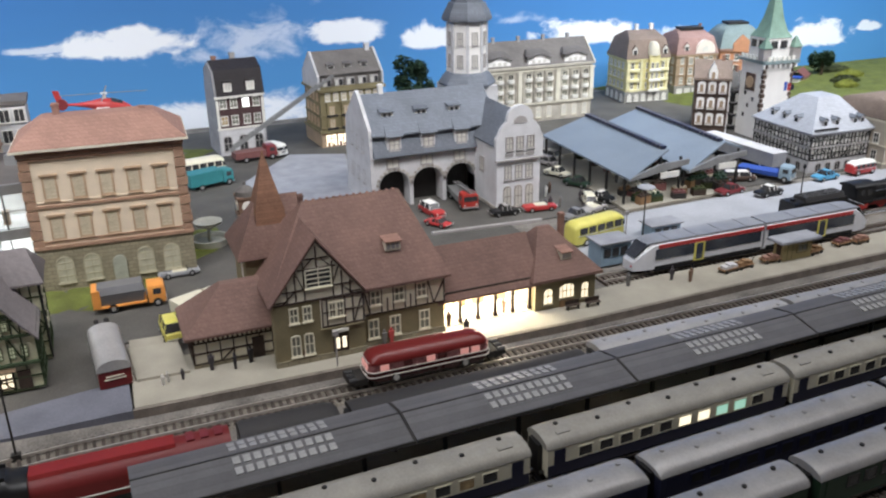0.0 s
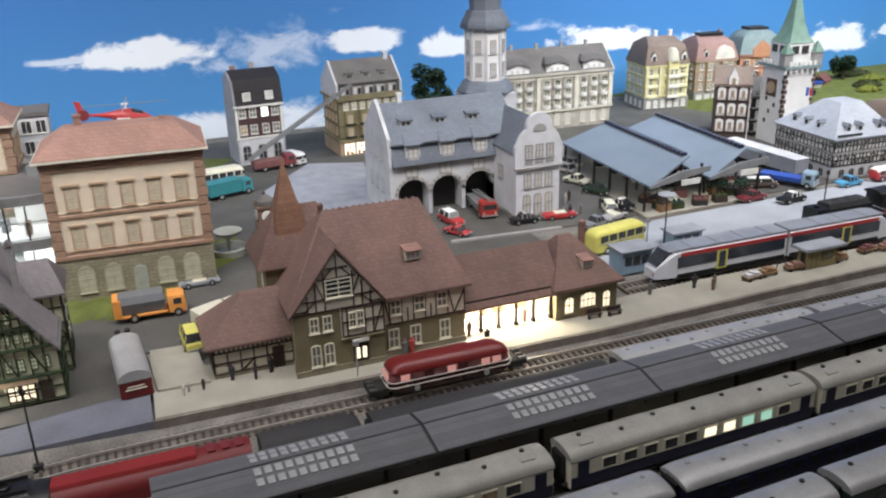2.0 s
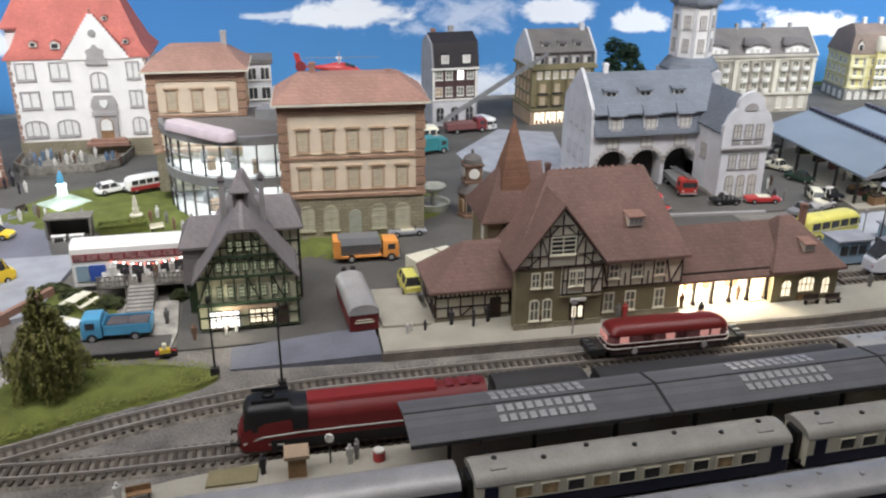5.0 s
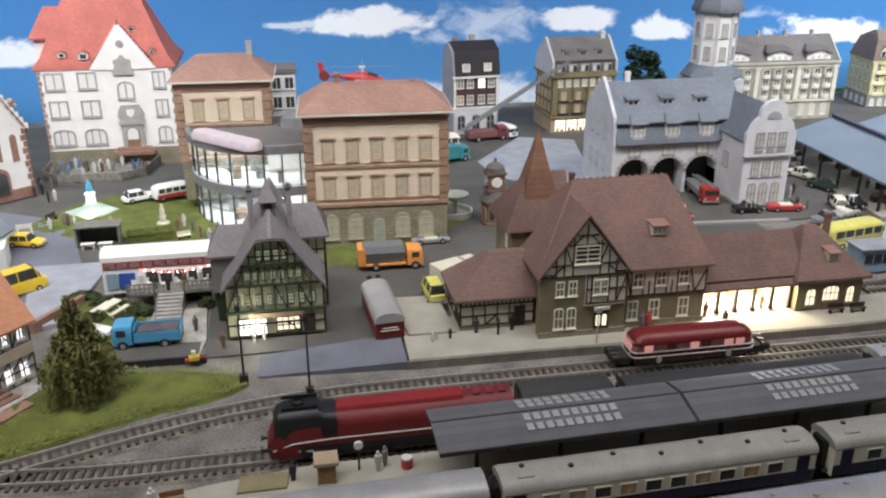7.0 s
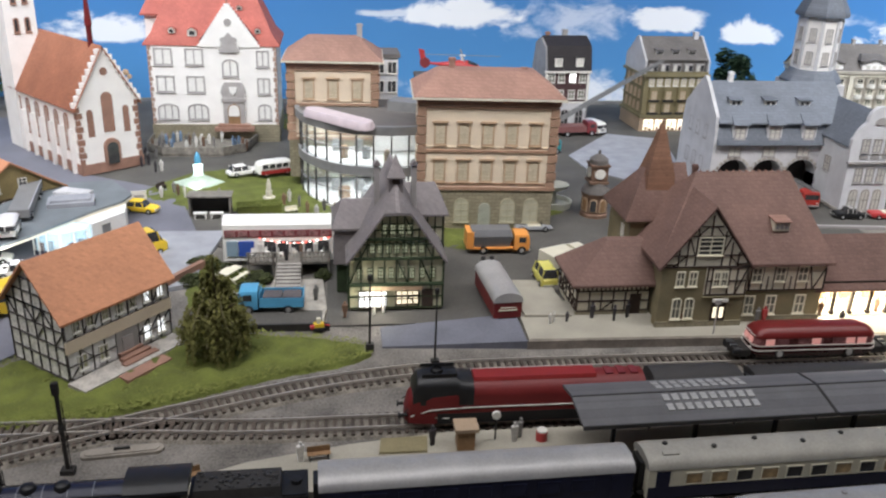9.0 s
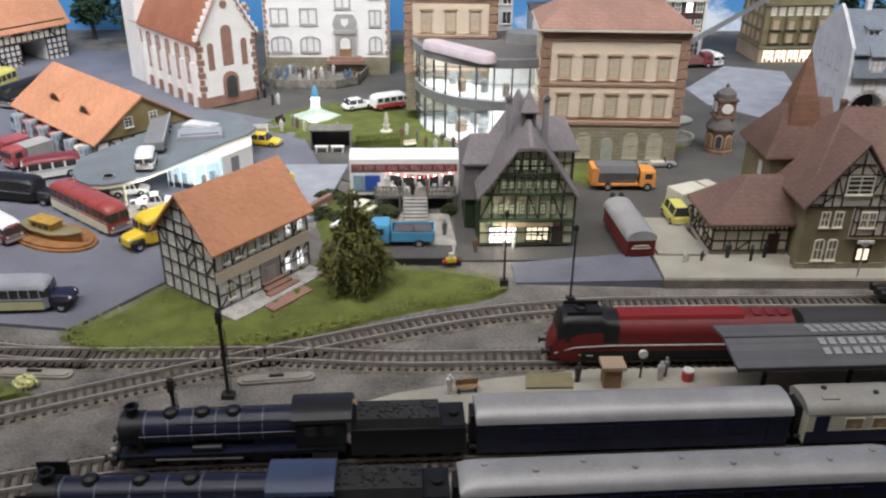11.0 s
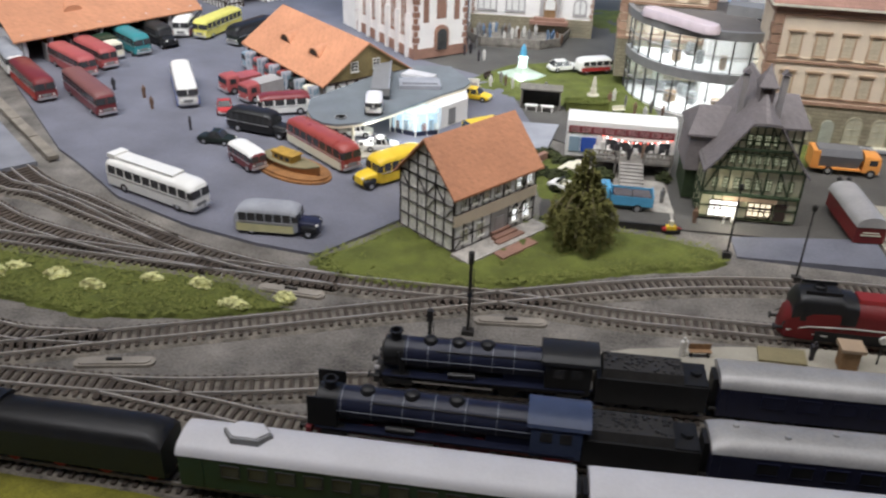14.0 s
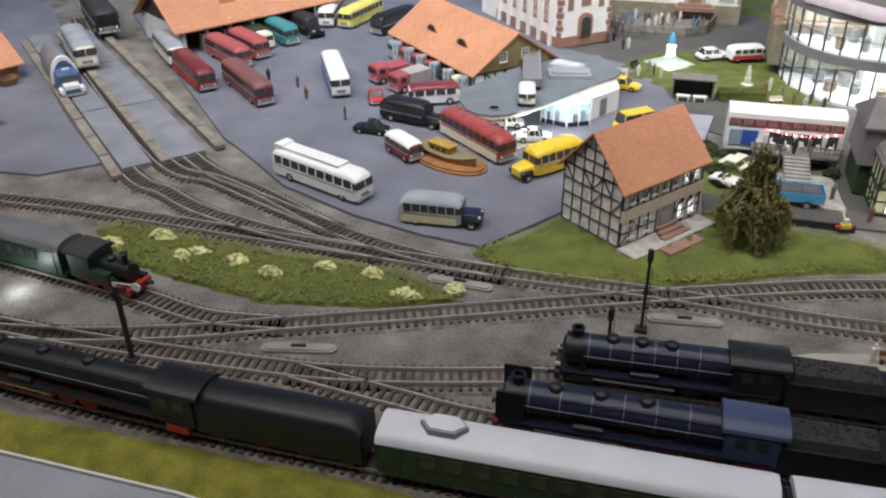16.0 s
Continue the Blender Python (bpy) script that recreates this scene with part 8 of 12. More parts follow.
def coach(name, m, L, roof, body, label, lower=None, windows_n=9, vents=6, W=0.031, pane="pane", hatch=False, band_m=None, end_round=False, lit=()):
    t = thing(name, m, label, "railway coach", "coaches of the trains")
    b0, b1, zt = 0.0075, 0.0325, 0.0415
    bd = part("body", MB().box(-L / 2, L / 2, -W / 2, W / 2, b0, b1), body, t)
    if lower:
        part("lower_panel", MB().box(-L / 2 + 0.0005, L / 2 - 0.0005, -W / 2 - 0.0004, W / 2 + 0.0004, b0, b0 + 0.010), lower, t)
    rings = []
    xs = [-L / 2 - 0.001, -L / 2 + 0.003, -L / 2 + 0.010, L / 2 - 0.010, L / 2 - 0.003, L / 2 + 0.001]
    for x, k in zip(xs, (0.55, 0.85, 1.0, 1.0, 0.85, 0.55) if end_round else (0.9, 1, 1, 1, 1, 0.9)):
        rings.append([(x, y, z) for y, z in roof_profile(W + 0.0012, b1, b1 + (zt - b1) * k)])
    part("roof", MB().loft(rings), roof, t)
    part("underframe", MB().box(-L / 2, L / 2, -0.011, 0.011, 0.005, b0).box(-L * 0.16, L * 0.14, -0.010, 0.010, 0.0025, 0.005), "iron", t)
    for x in (-L * 0.36, L * 0.36):
        bg = part("bogie", MB().box(x - 0.018, x + 0.018, -0.0112, -0.0096, 0.003, 0.0062).box(x - 0.018, x + 0.018, 0.0096, 0.0112, 0.003, 0.0062).box(x - 0.003, x + 0.003, -0.0096, 0.0096, 0.003, 0.0062), "iron", t)
        for dx in (-0.0125, 0.0125):
            wheelset(bg, x + dx)
    for s in (-1, 1):
        part("gangway", MB().box(s * L / 2 - (0.0 if s > 0 else 0.0045), s * L / 2 + (0.0045 if s > 0 else 0.0), -0.0075, 0.0075, 0.008, 0.034), "black", t, "black folding gangway")
        part("buffer", MB().cyl((s * L / 2, -0.010, 0.0095), (s * (L / 2 + 0.0045), -0.010, 0.0095), 0.0016, n=8), "iron", t)
    key = ("coachpane", W, windows_n, L)
    ww = (L - 0.05) / windows_n * 0.62
    pm = MB().box(-ww / 2, ww / 2, -W / 2 - 0.0005, W / 2 + 0.0005, 0, 0.0088).mesh("pane", 0)
    fr = MB()
    for x0, x1, z0, z1 in ((-ww / 2 - 0.0007, ww / 2 + 0.0007, -0.0007, 0), (-ww / 2 - 0.0007, ww / 2 + 0.0007, 0.0088, 0.0095), (-ww / 2 - 0.0007, -ww / 2, 0, 0.0088), (ww / 2, ww / 2 + 0.0007, 0, 0.0088)):
        fr.box(x0, x1, -W / 2 - 0.0009, -W / 2 + 0.0002, z0, z1)
    fm = fr.mesh("window", 0)
    fm.materials.append(MAT[band_m or "tin_dark"])
    pms = {}
    for k in range(windows_n):
        x = -L / 2 + 0.025 + (L - 0.05) * (k + 0.5) / windows_n
        wmat = lit[k % len(lit)] if lit else pane
        wmat = wmat or pane
        if wmat not in pms:
            pms[wmat] = pm.copy()
            pms[wmat].materials.append(MAT[wmat])
        w = part("window", fm, "frame_g", bd, "", pose(x, 0, 0.0195))
        part("pane", pms[wmat], wmat, bd, "", pose(x, 0, 0.0195))
    for x in (-L / 2 + 0.011, L / 2 - 0.011):
        part("door", MB().box(x - 0.005, x + 0.005, -W / 2 - 0.0006, W / 2 + 0.0006, 0.0085, 0.031), body if not lower else lower, t)
    for k in range(vents):
        x = -L / 2 + L * (k + 0.5) / vents
        part("roof_vent", MB().lathe([(0.0016, -0.001), (0.0016, 0.0006), (0.0022, 0.0008), (0.0018, 0.0018)], x, 0.0035 * (-1) ** k, 8, zt - 0.0004), roof if vents > 8 else "iron", t)
    if hatch:
        hx = -L / 2 + 0.042
        hexa = lambda q, z: [(hx + q * c, 0.55 * q * s_, z) for c, s_ in ((1, 0), (0.55, 0.9), (-0.55, 0.9), (-1, 0), (-0.55, -0.9), (0.55, -0.9))]
        part("roof_hatch", MB().loft([hexa(0.0165, zt - 0.004), hexa(0.0160, zt + 0.0032), hexa(0.0150, zt + 0.0036)]), "grey", t, "raised hexagonal roof hatch")
        part("hatch_lid", MB().loft([hexa(0.0145, zt + 0.0030), hexa(0.0140, zt + 0.0048), hexa(0.0120, zt + 0.0054)]), roof, t)
    if vents and not hatch and name == "express_coach":
        for x in (-L / 2 + 0.018, L / 2 - 0.018):
            part("roof_panel", MB().box(x - 0.006, x + 0.006, -0.009, 0.002, zt - 0.0016, zt - 0.0002), roof, t)
    return t


def boiler(mb, x0, x1, r, z, n=20):
    return mb.cyl((x0, 0, z), (x1, 0, z), r, n=n)


MAT["dullring"] = mat("dull_boiler_band", (0.16, 0.17, 0.20), 0.45, 0.2, 60, 700, 0.03)


def steam_loco(m, L, body, cabm, label, drivers=4, wheelm="iron", flip=False, deflect=False, rings="dullring", roofm=None, cab_len=0.034):
    """A steam engine with its chimney end at -x."""
    t = thing("steam_locomotive", m, label, "locomotive")
    x0, x1 = -L / 2, L / 2
    r, z = 0.0118, 0.0275
    part("frame", MB().box(x0, x1, -0.0095, 0.0095, 0.0065, 0.0115).box(x0 - 0.001, x0 + 0.003, -0.0155, 0.0155, 0.0075, 0.0135), wheelm, t)
    part("running_board", MB().box(x0 + 0.006, x1 - 0.004, -0.0165, -0.009, 0.0150, 0.0162).box(x0 + 0.006, x1 - 0.004, 0.009, 0.0165, 0.0150, 0.0162), body, t)
    bl = part("boiler", boiler(MB(), x0 + 0.020, x1 - cab_len, r, z), body, t)
    part("firebox", MB().box(x1 - cab_len - 0.030, x1 - cab_len, -0.0105, 0.0105, 0.0135, z), body, t)
    sb = part("smokebox", boiler(MB(), x0 + 0.006, x0 + 0.021, r + 0.0006, z).lathe([(0.0, 0.0)] * 2, x0, 0, 3, z), "black", t)
    part("smokebox_door", MB().cyl((x0 + 0.0035, 0, z), (x0 + 0.006, 0, z), r * 0.55, r * 0.9, 18).cyl((x0 + 0.0015, 0, z), (x0 + 0.004, 0, z), 0.0016, n=8), "black", sb)
    part("chimney", MB().lathe([(0.0050, -0.003), (0.0042, 0.001), (0.0042, 0.0055), (0.0054, 0.0065), (0.0050, 0.0072), (0.0034, 0.0072), (0.0034, 0.003)], x0 + 0.014, 0, 14, z + r), "black", t)
    n = 3
    for k in range(n):
        x = x0 + 0.040 + k * (L - cab_len - 0.065) / n * 1.05
        part("dome", MB().lathe([(0.0056, -0.003), (0.0054, 0.0008), (0.0045, 0.0024), (0.0026, 0.0033), (0.0002, 0.0036)], x, 0, 16, z + r), "black" if body != "black" else body, t)
    rg = 6
    for k in range(rg):
        x = x0 + 0.023 + (L - cab_len - 0.046) * k / (rg - 1)
        part("boiler_band", MB().cyl((x - 0.00035, 0, z), (x + 0.00035, 0, z), r + 0.0003, n=20), rings, bl, "dull metal boiler band")
    cb = part("cab", MB().box(x1 - cab_len, x1, -0.0152, 0.0152, 0.0125, 0.0375), cabm, t)
    rf = [[(x, y, zz) for y, zz in roof_profile(0.0325, 0.0375, 0.0440)] for x in (x1 - cab_len - 0.003, x1 + 0.005)]
    part("cab_roof", MB().loft(rf), roofm or cabm, cb)
    for x in (x1 - cab_len * 0.70, x1 - cab_len * 0.32):
        part("cab_window", MB().box(x - 0.004, x + 0.004, -0.0156, 0.0156, 0.026, 0.034), "pane", cb)
    for s in (-1, 1):
        part("cylinder", MB().cyl((x0 + 0.010, s * 0.0125, 0.0105), (x0 + 0.028, s * 0.0125, 0.0105), 0.0042, n=12).box(x0 + 0.012, x0 + 0.026, s * 0.0125 - 0.003, s * 0.0125 + 0.003, 0.0105, 0.0165), "black", t)
        part("connecting_rod", MB().beam((x0 + 0.028, s * 0.0128, 0.0095), (x0 + 0.028 + 0.060, s * 0.0128, 0.0085), 0.001, 0.0016), "silver", t)
        part("buffer", MB().cyl((x0 - 0.001, s * 0.0105, 0.0105), (x0 - 0.005, s * 0.0105, 0.0105), 0.0014, n=8).cyl((x0 - 0.005, s * 0.0105, 0.0105), (x0 - 0.006, s * 0.0105, 0.0105), 0.0028, n=10), "iron", t)
        part("headlamp", MB().cyl((x0 - 0.001, s * 0.010, 0.0175), (x0 + 0.003, s * 0.010, 0.0175), 0.0020, n=10), "frame_g", t)
        part("handrail", MB().cyl((x0 + 0.02, s * (r + 0.0012), z + 0.002), (x1 - cab_len, s * (r + 0.0012), z + 0.002), 0.0004, n=6), "dullring", t)
        part("feed_pipe", MB().cyl((x0 + 0.045, s * (r * 0.75), z + r * 0.66 + 0.0006), (x1 - cab_len, s * (r * 0.75), z + r * 0.66 + 0.0006), 0.0005, n=6), "iron", t)
        part("step_board", MB().box(x1 - 0.024, x1 - 0.006, s * 0.0150 - 0.0007, s * 0.0150 + 0.0007, 0.0050, 0.0125), wheelm, t)
        part("steam_pipe", MB().beam((x0 + 0.018, s * 0.009, 0.034), (x0 + 0.020, s * 0.0125, 0.016), 0.004, 0.004), "black", t)
        if deflect:
            part("smoke_deflector", MB().box(x0 + 0.001, x0 + 0.021, s * 0.0152 - 0.0005, s * 0.0152 + 0.0005, 0.017, 0.041), "black", t)
        part("air_tank", MB().cyl((x0 + 0.055, s * 0.013, 0.0185), (x0 + 0.075, s * 0.013, 0.0185), 0.0026, n=10), "black", t)
    for x in (x0 + 0.010, x0 + 0.024):
        wheelset(t, x, 0.0046, material=wheelm)
    for k in range(drivers):
        wheelset(t, x0 + 0.042 + k * 0.0192, 0.0088, material=wheelm)
    wheelset(t, x1 - 0.014, 0.0055, material=wheelm)
    return t


def tender(m, L, body, label, wheelm="iron", round_top=False, top="black"):
    t = thing("coal_tender", m, label, "tender")
    part("body", MB().box(-L / 2, L / 2, -0.0148, 0.0148, 0.0085, 0.030), body, t)
    if round_top:
        rings = [[(x, y, zz) for y, zz in roof_profile(0.0300, 0.030, 0.030 + 0.0115 * k)] for x, k in ((-L / 2, 0.9), (-L / 2 + 0.004, 1.0), (L / 2 - 0.012, 1.0), (L / 2 - 0.003, 0.75), (L / 2, 0.4))]
        part("rounded_top", MB().loft(rings), top, t)
    else:
        part("coal_bunker", MB().loft([rect(-L / 2 + 0.003, L * 0.28, -0.0128, 0.0128, 0.030), rect(-L / 2 + 0.004, L * 0.27, -0.0105, 0.0105, 0.0365)]), top, t)
        part("water_deck", MB().box(L * 0.28, L / 2 - 0.001, -0.0135, 0.0135, 0.030, 0.0312).lathe([(0.004, 0), (0.004, 0.003), (0.0, 0.0032)], L * 0.4, 0, 10, 0.0312), body, t)
        rng = random.Random(int(L * 1e4))
        c = MB()
        for k in range(70):
            c.ball((rng.uniform(-L / 2 + 0.006, L * 0.25), rng.uniform(-0.009, 0.009), 0.0360), rng.uniform(0.0010, 0.0020), 6)
        tagged(part("coal", c, "black", t), kind="stuff")
    part("underframe", MB().box(-L / 2, L / 2, -0.010, 0.010, 0.0045, 0.0085), "iron", t)
    for k in range(4):
        wheelset(t, -L / 2 + 0.012 + k * (L - 0.024) / 3, 0.0052, material=wheelm)
    return t


MAT["panelred"] = mat("loco_red_panel", (0.235, 0.020, 0.019), 0.5, 0.14, 60, 700, 0.05)


def red_streamliner(m):
    t = thing("streamlined_locomotive", m, "red and black streamlined steam engine under the platform roof", "locomotive")
    L, W = 0.205, 0.032
    sec = [(-0.1025, 0.006, 0.004, 0.016), (-0.099, 0.012, 0.004, 0.026), (-0.092, 0.0145, 0.004, 0.034), (-0.080, 0.0155, 0.004, 0.039), (-0.06, 0.016, 0.004, 0.041), (0.1025, 0.016, 0.004, 0.041)]

    def ring(x, hw, z0, z1):
        n = 9
        top = [(x, hw * math.cos(math.pi * i / n) , z1 - (z1 - z0) * 0.32 + (z1 - z0) * 0.32 * math.sin(math.pi * i / n)) for i in range(n + 1)]
        return [(x, hw, z0)] + top + [(x, -hw, z0)]

    part("casing", MB().loft([ring(*s) for s in sec]), "locored", t)
    part("smokebox_casing", MB().loft([ring(x, hw + 0.0005, 0.022, z + 0.0009) for x, hw, z0, z in ((-0.0965, 0.0120, 0, 0.0350), (-0.0925, 0.0138, 0, 0.0435), (-0.0880, 0.0145, 0, 0.0452), (-0.060, 0.0150, 0, 0.0455), (-0.0565, 0.0160, 0, 0.0420), (-0.046, 0.0161, 0, 0.0412))]), "black", t, "black smokebox section")
    part("chimney", MB().lathe([(0.006, -0.002), (0.005, 0.002), (0.0042, 0.0024), (0.0042, 0.0)], -0.076, 0, 14, 0.0465), "black", t)
    part("hood_rim", MB().box(-0.089, -0.060, -0.0095, -0.0085, 0.0450, 0.0480).box(-0.089, -0.060, 0.0085, 0.0095, 0.0450, 0.0480), "black", t)
    part("roof_panel", MB().loft([[(x, y, z) for y, z in ((-0.0085, 0.0395), (0.0085, 0.0395), (0.0070, 0.0425), (-0.0070, 0.0425))] for x in (-0.045, 0.060)]), "panelred", t, "bright red raised roof panel")
    for x in (0.072, 0.083, 0.094):
        part("roof_slot", MB().box(x - 0.003, x + 0.003, -0.006, 0.006, 0.0405, 0.0418), "darkred_p", t)
    part("skirt", MB().box(-0.076, 0.102, -0.0164, 0.0164, 0.0045, 0.0140), "black", t)
    ln = MB()
    for s in (-1, 1):
        pts = [(-0.098, 0.0125, 0.0105), (-0.082, 0.0160, 0.0175), (-0.05, 0.0166, 0.0195), (0.10, 0.0166, 0.0195)]
        for a, b in zip(pts, pts[1:]):
            ln.beam((a[0], s * a[1], a[2]), (b[0], s * b[1], b[2]), 0.0007, 0.0010)
        a, b = (-0.098, 0.0125, 0.0105), (-0.066, 0.0168, 0.0098)
        ln.beam((a[0], s * a[1], a[2]), (b[0], s * b[1], b[2]), 0.0007, 0.0010)
    part("stripe", ln, "frame", t, "thin white stripe")
    for s in (-1, 1):
        part("buffer", MB().cyl((-0.098, s * 0.009, 0.010), (-0.107, s * 0.009, 0.010), 0.0015, n=8).cyl((-0.107, s * 0.009, 0.010), (-0.108, s * 0.009, 0.010), 0.003, n=10), "iron", t)
        part("headlamp", MB().cyl((-0.0985, s * 0.006, 0.020), (-0.096, s * 0.006, 0.020), 0.0018, n=10), "frame", t)
        part("handrail", MB().cyl((-0.10, s * 0.010, 0.017), (-0.103, s * 0.012, 0.013), 0.0005, n=6), "iron", t)
    for k in range(8):
        wheelset(t, -0.085 + k * 0.024, 0.006 if k in (0, 1, 6, 7) else 0.0082, material="wheelred")


red_streamliner(on_line(T2, -0.031))
tender(on_line(T2, 0.1185), 0.084, "black", "dark grey tender of the red engine", "wheelred", True, "tin_dark")
coach("express_coach", on_line(T2, 0.2875) @ Matrix.Diagonal((1, 1, 0.87, 1)), 0.230, "tin_dark", "navy", "dark coach with nearly black roof", vents=0)
for x in (0.531, 0.772, 1.013, 1.254):
    coach("grey_coach", on_line(T2, x), 0.230, "tin", "navy", "coach with light grey roof beside the platform", vents=10)

steam_loco(on_line(T3, -0.374), 0.160, "locoblue", "black", "blue-black steam engine with thin boiler bands")
tender(on_line(T3, -0.2495), 0.080, "black", "black coal tender behind the blue engine", top="iron")
coach("luggage_coach", on_line(T3, -0.0905), 0.224, "tin", "navy", "navy luggage coach with silver roof", vents=0, windows_n=7, pane="navy", band_m="navy")
lits = [(None, None, None, None, None, "lit", "lit", "litg", "litg"), (None, "lit", None, None, None, None, None, None, "pane"), None, None, None]
MAT["litg"] = glow("window_lit_green", (0.45, 1.0, 0.75), 0.5)
for k, x in enumerate((0.158, 0.420, 0.676, 0.932, 1.188)):
    coach("express_coach", on_line(T3, x), 0.248, "tin_cream", "creamp", "cream and violet express coach with pale roof", lower="navy", windows_n=10, vents=7, band_m="creamp", lit={0: ("lit2", "lit2", None, "lit2", None, None, "lit2", None, "lit2", None), 1: lits[0]}.get(k, ()))


steam_loco(on_line(T4, -0.3955), 0.187, "locoblue", "cabblue", "blue-grey steam engine with smoke deflectors and thin boiler bands", drivers=5, wheelm="darkred_p", deflect=True)
tender(on_line(T4, -0.263), 0.076, "black", "dark coal tender behind the engine", top="iron")
for k, (a, b) in enumerate(((-0.222, 0.070), (0.078, 0.346), (0.354, 0.608), (0.616, 0.87), (0.878, 1.13), (1.14, 1.4))):
    coach("silver_coach", on_line(T4, (a + b) / 2), b - a - 0.005, "tin", "navy", "navy coach with plain silver roof", vents=9, windows_n=11, end_round=True, band_m="navy", pane="black")

# dark engine and white-roofed train on the front track
steam_loco(on_line(T5, -0.795), 0.215, "black", "black", "large black steam engine with red wheels on the front track", drivers=5, wheelm="wheelred", rings="black", deflect=True)
tender(on_line(T5, -0.627), 0.122, "greenblack", "long black tender with rounded tank top", "wheelred", True, "black")
for k, (a, b) in enumerate(((-0.558, -0.306), (-0.298, -0.048), (-0.040, 0.198), (0.206, 0.450), (0.458, 0.71), (0.718, 0.97), (0.98, 1.23))):
    coach("white_roof_coach", on_line(T5, (a + b) / 2), b - a - 0.005, "tin_white" if k < 2 else "tin", "green", "dark green coach with clean white roof" if k < 2 else "dark green coach with silver roof", vents=0 if k < 2 else 7, hatch=k == 0, windows_n=11)


def railbus(m):
    t = thing("railbus", m, "maroon bus-like railbus with white lines and red-lit windows", "railbus")
    L, W = 0.121, 0.0290

    def outline(k, q, z, r=0.0075):
        """Rounded plan at height z, k shorter at each end and q narrower at each side."""
        a, b = L / 2 - k - r, W / 2 - q - min(r, W / 2 - q - 0.0005)
        rb = W / 2 - q - b
        return [(math.copysign(a, math.cos(g)) + r * math.cos(g), math.copysign(b, math.sin(g)) + rb * math.sin(g), z) for g in [6.28319 * (n + 0.5) / 28 for n in range(28)]]

    bd = part("body", MB().loft([outline(0.004, 0.0012, 0.0050), outline(0.0008, 0.0, 0.0080), outline(0.0, 0.0, 0.0130), outline(0.0006, 0.0002, 0.0150)]), "railbody", t, "black-maroon lower body")
    part("window_band", MB().loft([outline(0.0009, 0.0005, 0.0150), outline(0.0030, 0.0012, 0.0215)]), "railwin", t)
    part("roof", MB().loft([outline(0.0018, 0.0004, 0.0213), outline(0.0022, 0.0004, 0.0232), outline(0.0045, 0.0022, 0.0262), outline(0.0085, 0.0055, 0.0285), outline(0.0150, 0.0095, 0.0297)]), "railroof", t, "dark red rounded roof")
    # two white lines; the third, at the roof edge, paints its highlight
    for z, k in ((0.0146, 0.0002), (0.0106, -0.0003), (0.0224, 0.0016)):
        part("stripe", MB().loft([outline(k, k - 0.0005, z), outline(k, k - 0.0005, z + 0.0007)]), "stripe_dull", t, "thin white line, the top one a painted edge highlight")
    for s in (-1, 1):
        for k in range(9):
            x = -L / 2 + 0.016 + k * (L - 0.032) / 8
            part("window", MB().box(x - 0.0042, x + 0.0042, s * (W / 2 - 0.0006) - 0.0003, s * (W / 2 - 0.0006) + 0.0003, 0.0156, 0.0208), ("litr", "railwin", "railwin2", "railwin", "litr", "railwin2", "railwin", "litr", "litr")[k], bd)
        for y in (-0.0045, 0.0045):
            part("windscreen", MB().box(s * (L / 2 - 0.0016) - 0.0006, s * (L / 2 - 0.0016) + 0.0006, y - 0.0036, y + 0.0036, 0.0157, 0.0207), "litr", bd)
        for x in (-0.034, 0.034):
            part("road_wheel_cover", MB().cyl((x, s * (W / 2 - 0.001), 0.0078), (x, s * (W / 2 + 0.0004), 0.0078), 0.0044, n=16), "iron", t)
            part("hub_cap", MB().cyl((x, s * (W / 2 + 0.0004), 0.0078), (x, s * (W / 2 + 0.0010), 0.0078), 0.0027, n=14), "silver", t, "bright hub cap")
        part("coupler_deck", MB().box(s * (L / 2 + 0.006) - 0.007, s * (L / 2 + 0.006) + 0.007, -0.010, 0.010, 0.004, 0.010), "iron", t)
        for y in (-0.008, 0.0, 0.008):
            part("buffer", MB().cyl((s * (L / 2 + 0.009), y, 0.0085), (s * (L / 2 + 0.0165), y, 0.0085), 0.0036, n=12), "black", t)
        for y in (-0.0085, 0.0085):
            part("end_lamp", MB().ball((s * (L / 2 - 0.0004), y, 0.0122), 0.0015, 8), "frame", t)
    part("underframe", MB().box(-L / 2 + 0.006, L / 2 - 0.006, -0.011, 0.011, 0.0025, 0.0055), "iron", t)
    for x in (-0.034, 0.034):
        wheelset(t, x, 0.0052)


MAT["stripe_dull"] = mat("stripe_dull", (0.60, 0.53, 0.48), 0.45, 0.2, 60, 700, 0.03)
MAT["railwin2"] = mat("window_dark_red", (0.10, 0.03, 0.03), 0.2, 0.4, 200, 700, 0.0)
MAT["railbody"] = mat("maroon_gloss", (0.040, 0.008, 0.009), 0.25, 0.15, 60, 700, 0.04)
MAT["railroof"] = mat("dark_red_gloss", (0.155, 0.018, 0.017), 0.34, 0.1, 60, 700, 0.04)
MAT["railwin"] = mat("window_reddish", (0.24, 0.10, 0.10), 0.25, 0.4, 200, 700, 0.0)
MAT["litr"] = glow("window_lit_pink", (1.0, 0.45, 0.40), 0.42, (0.4, 0.2, 0.18))
railbus(on_line(T1, 0.275) @ Matrix.Diagonal((1.07, 1.04, 1.20, 1)))


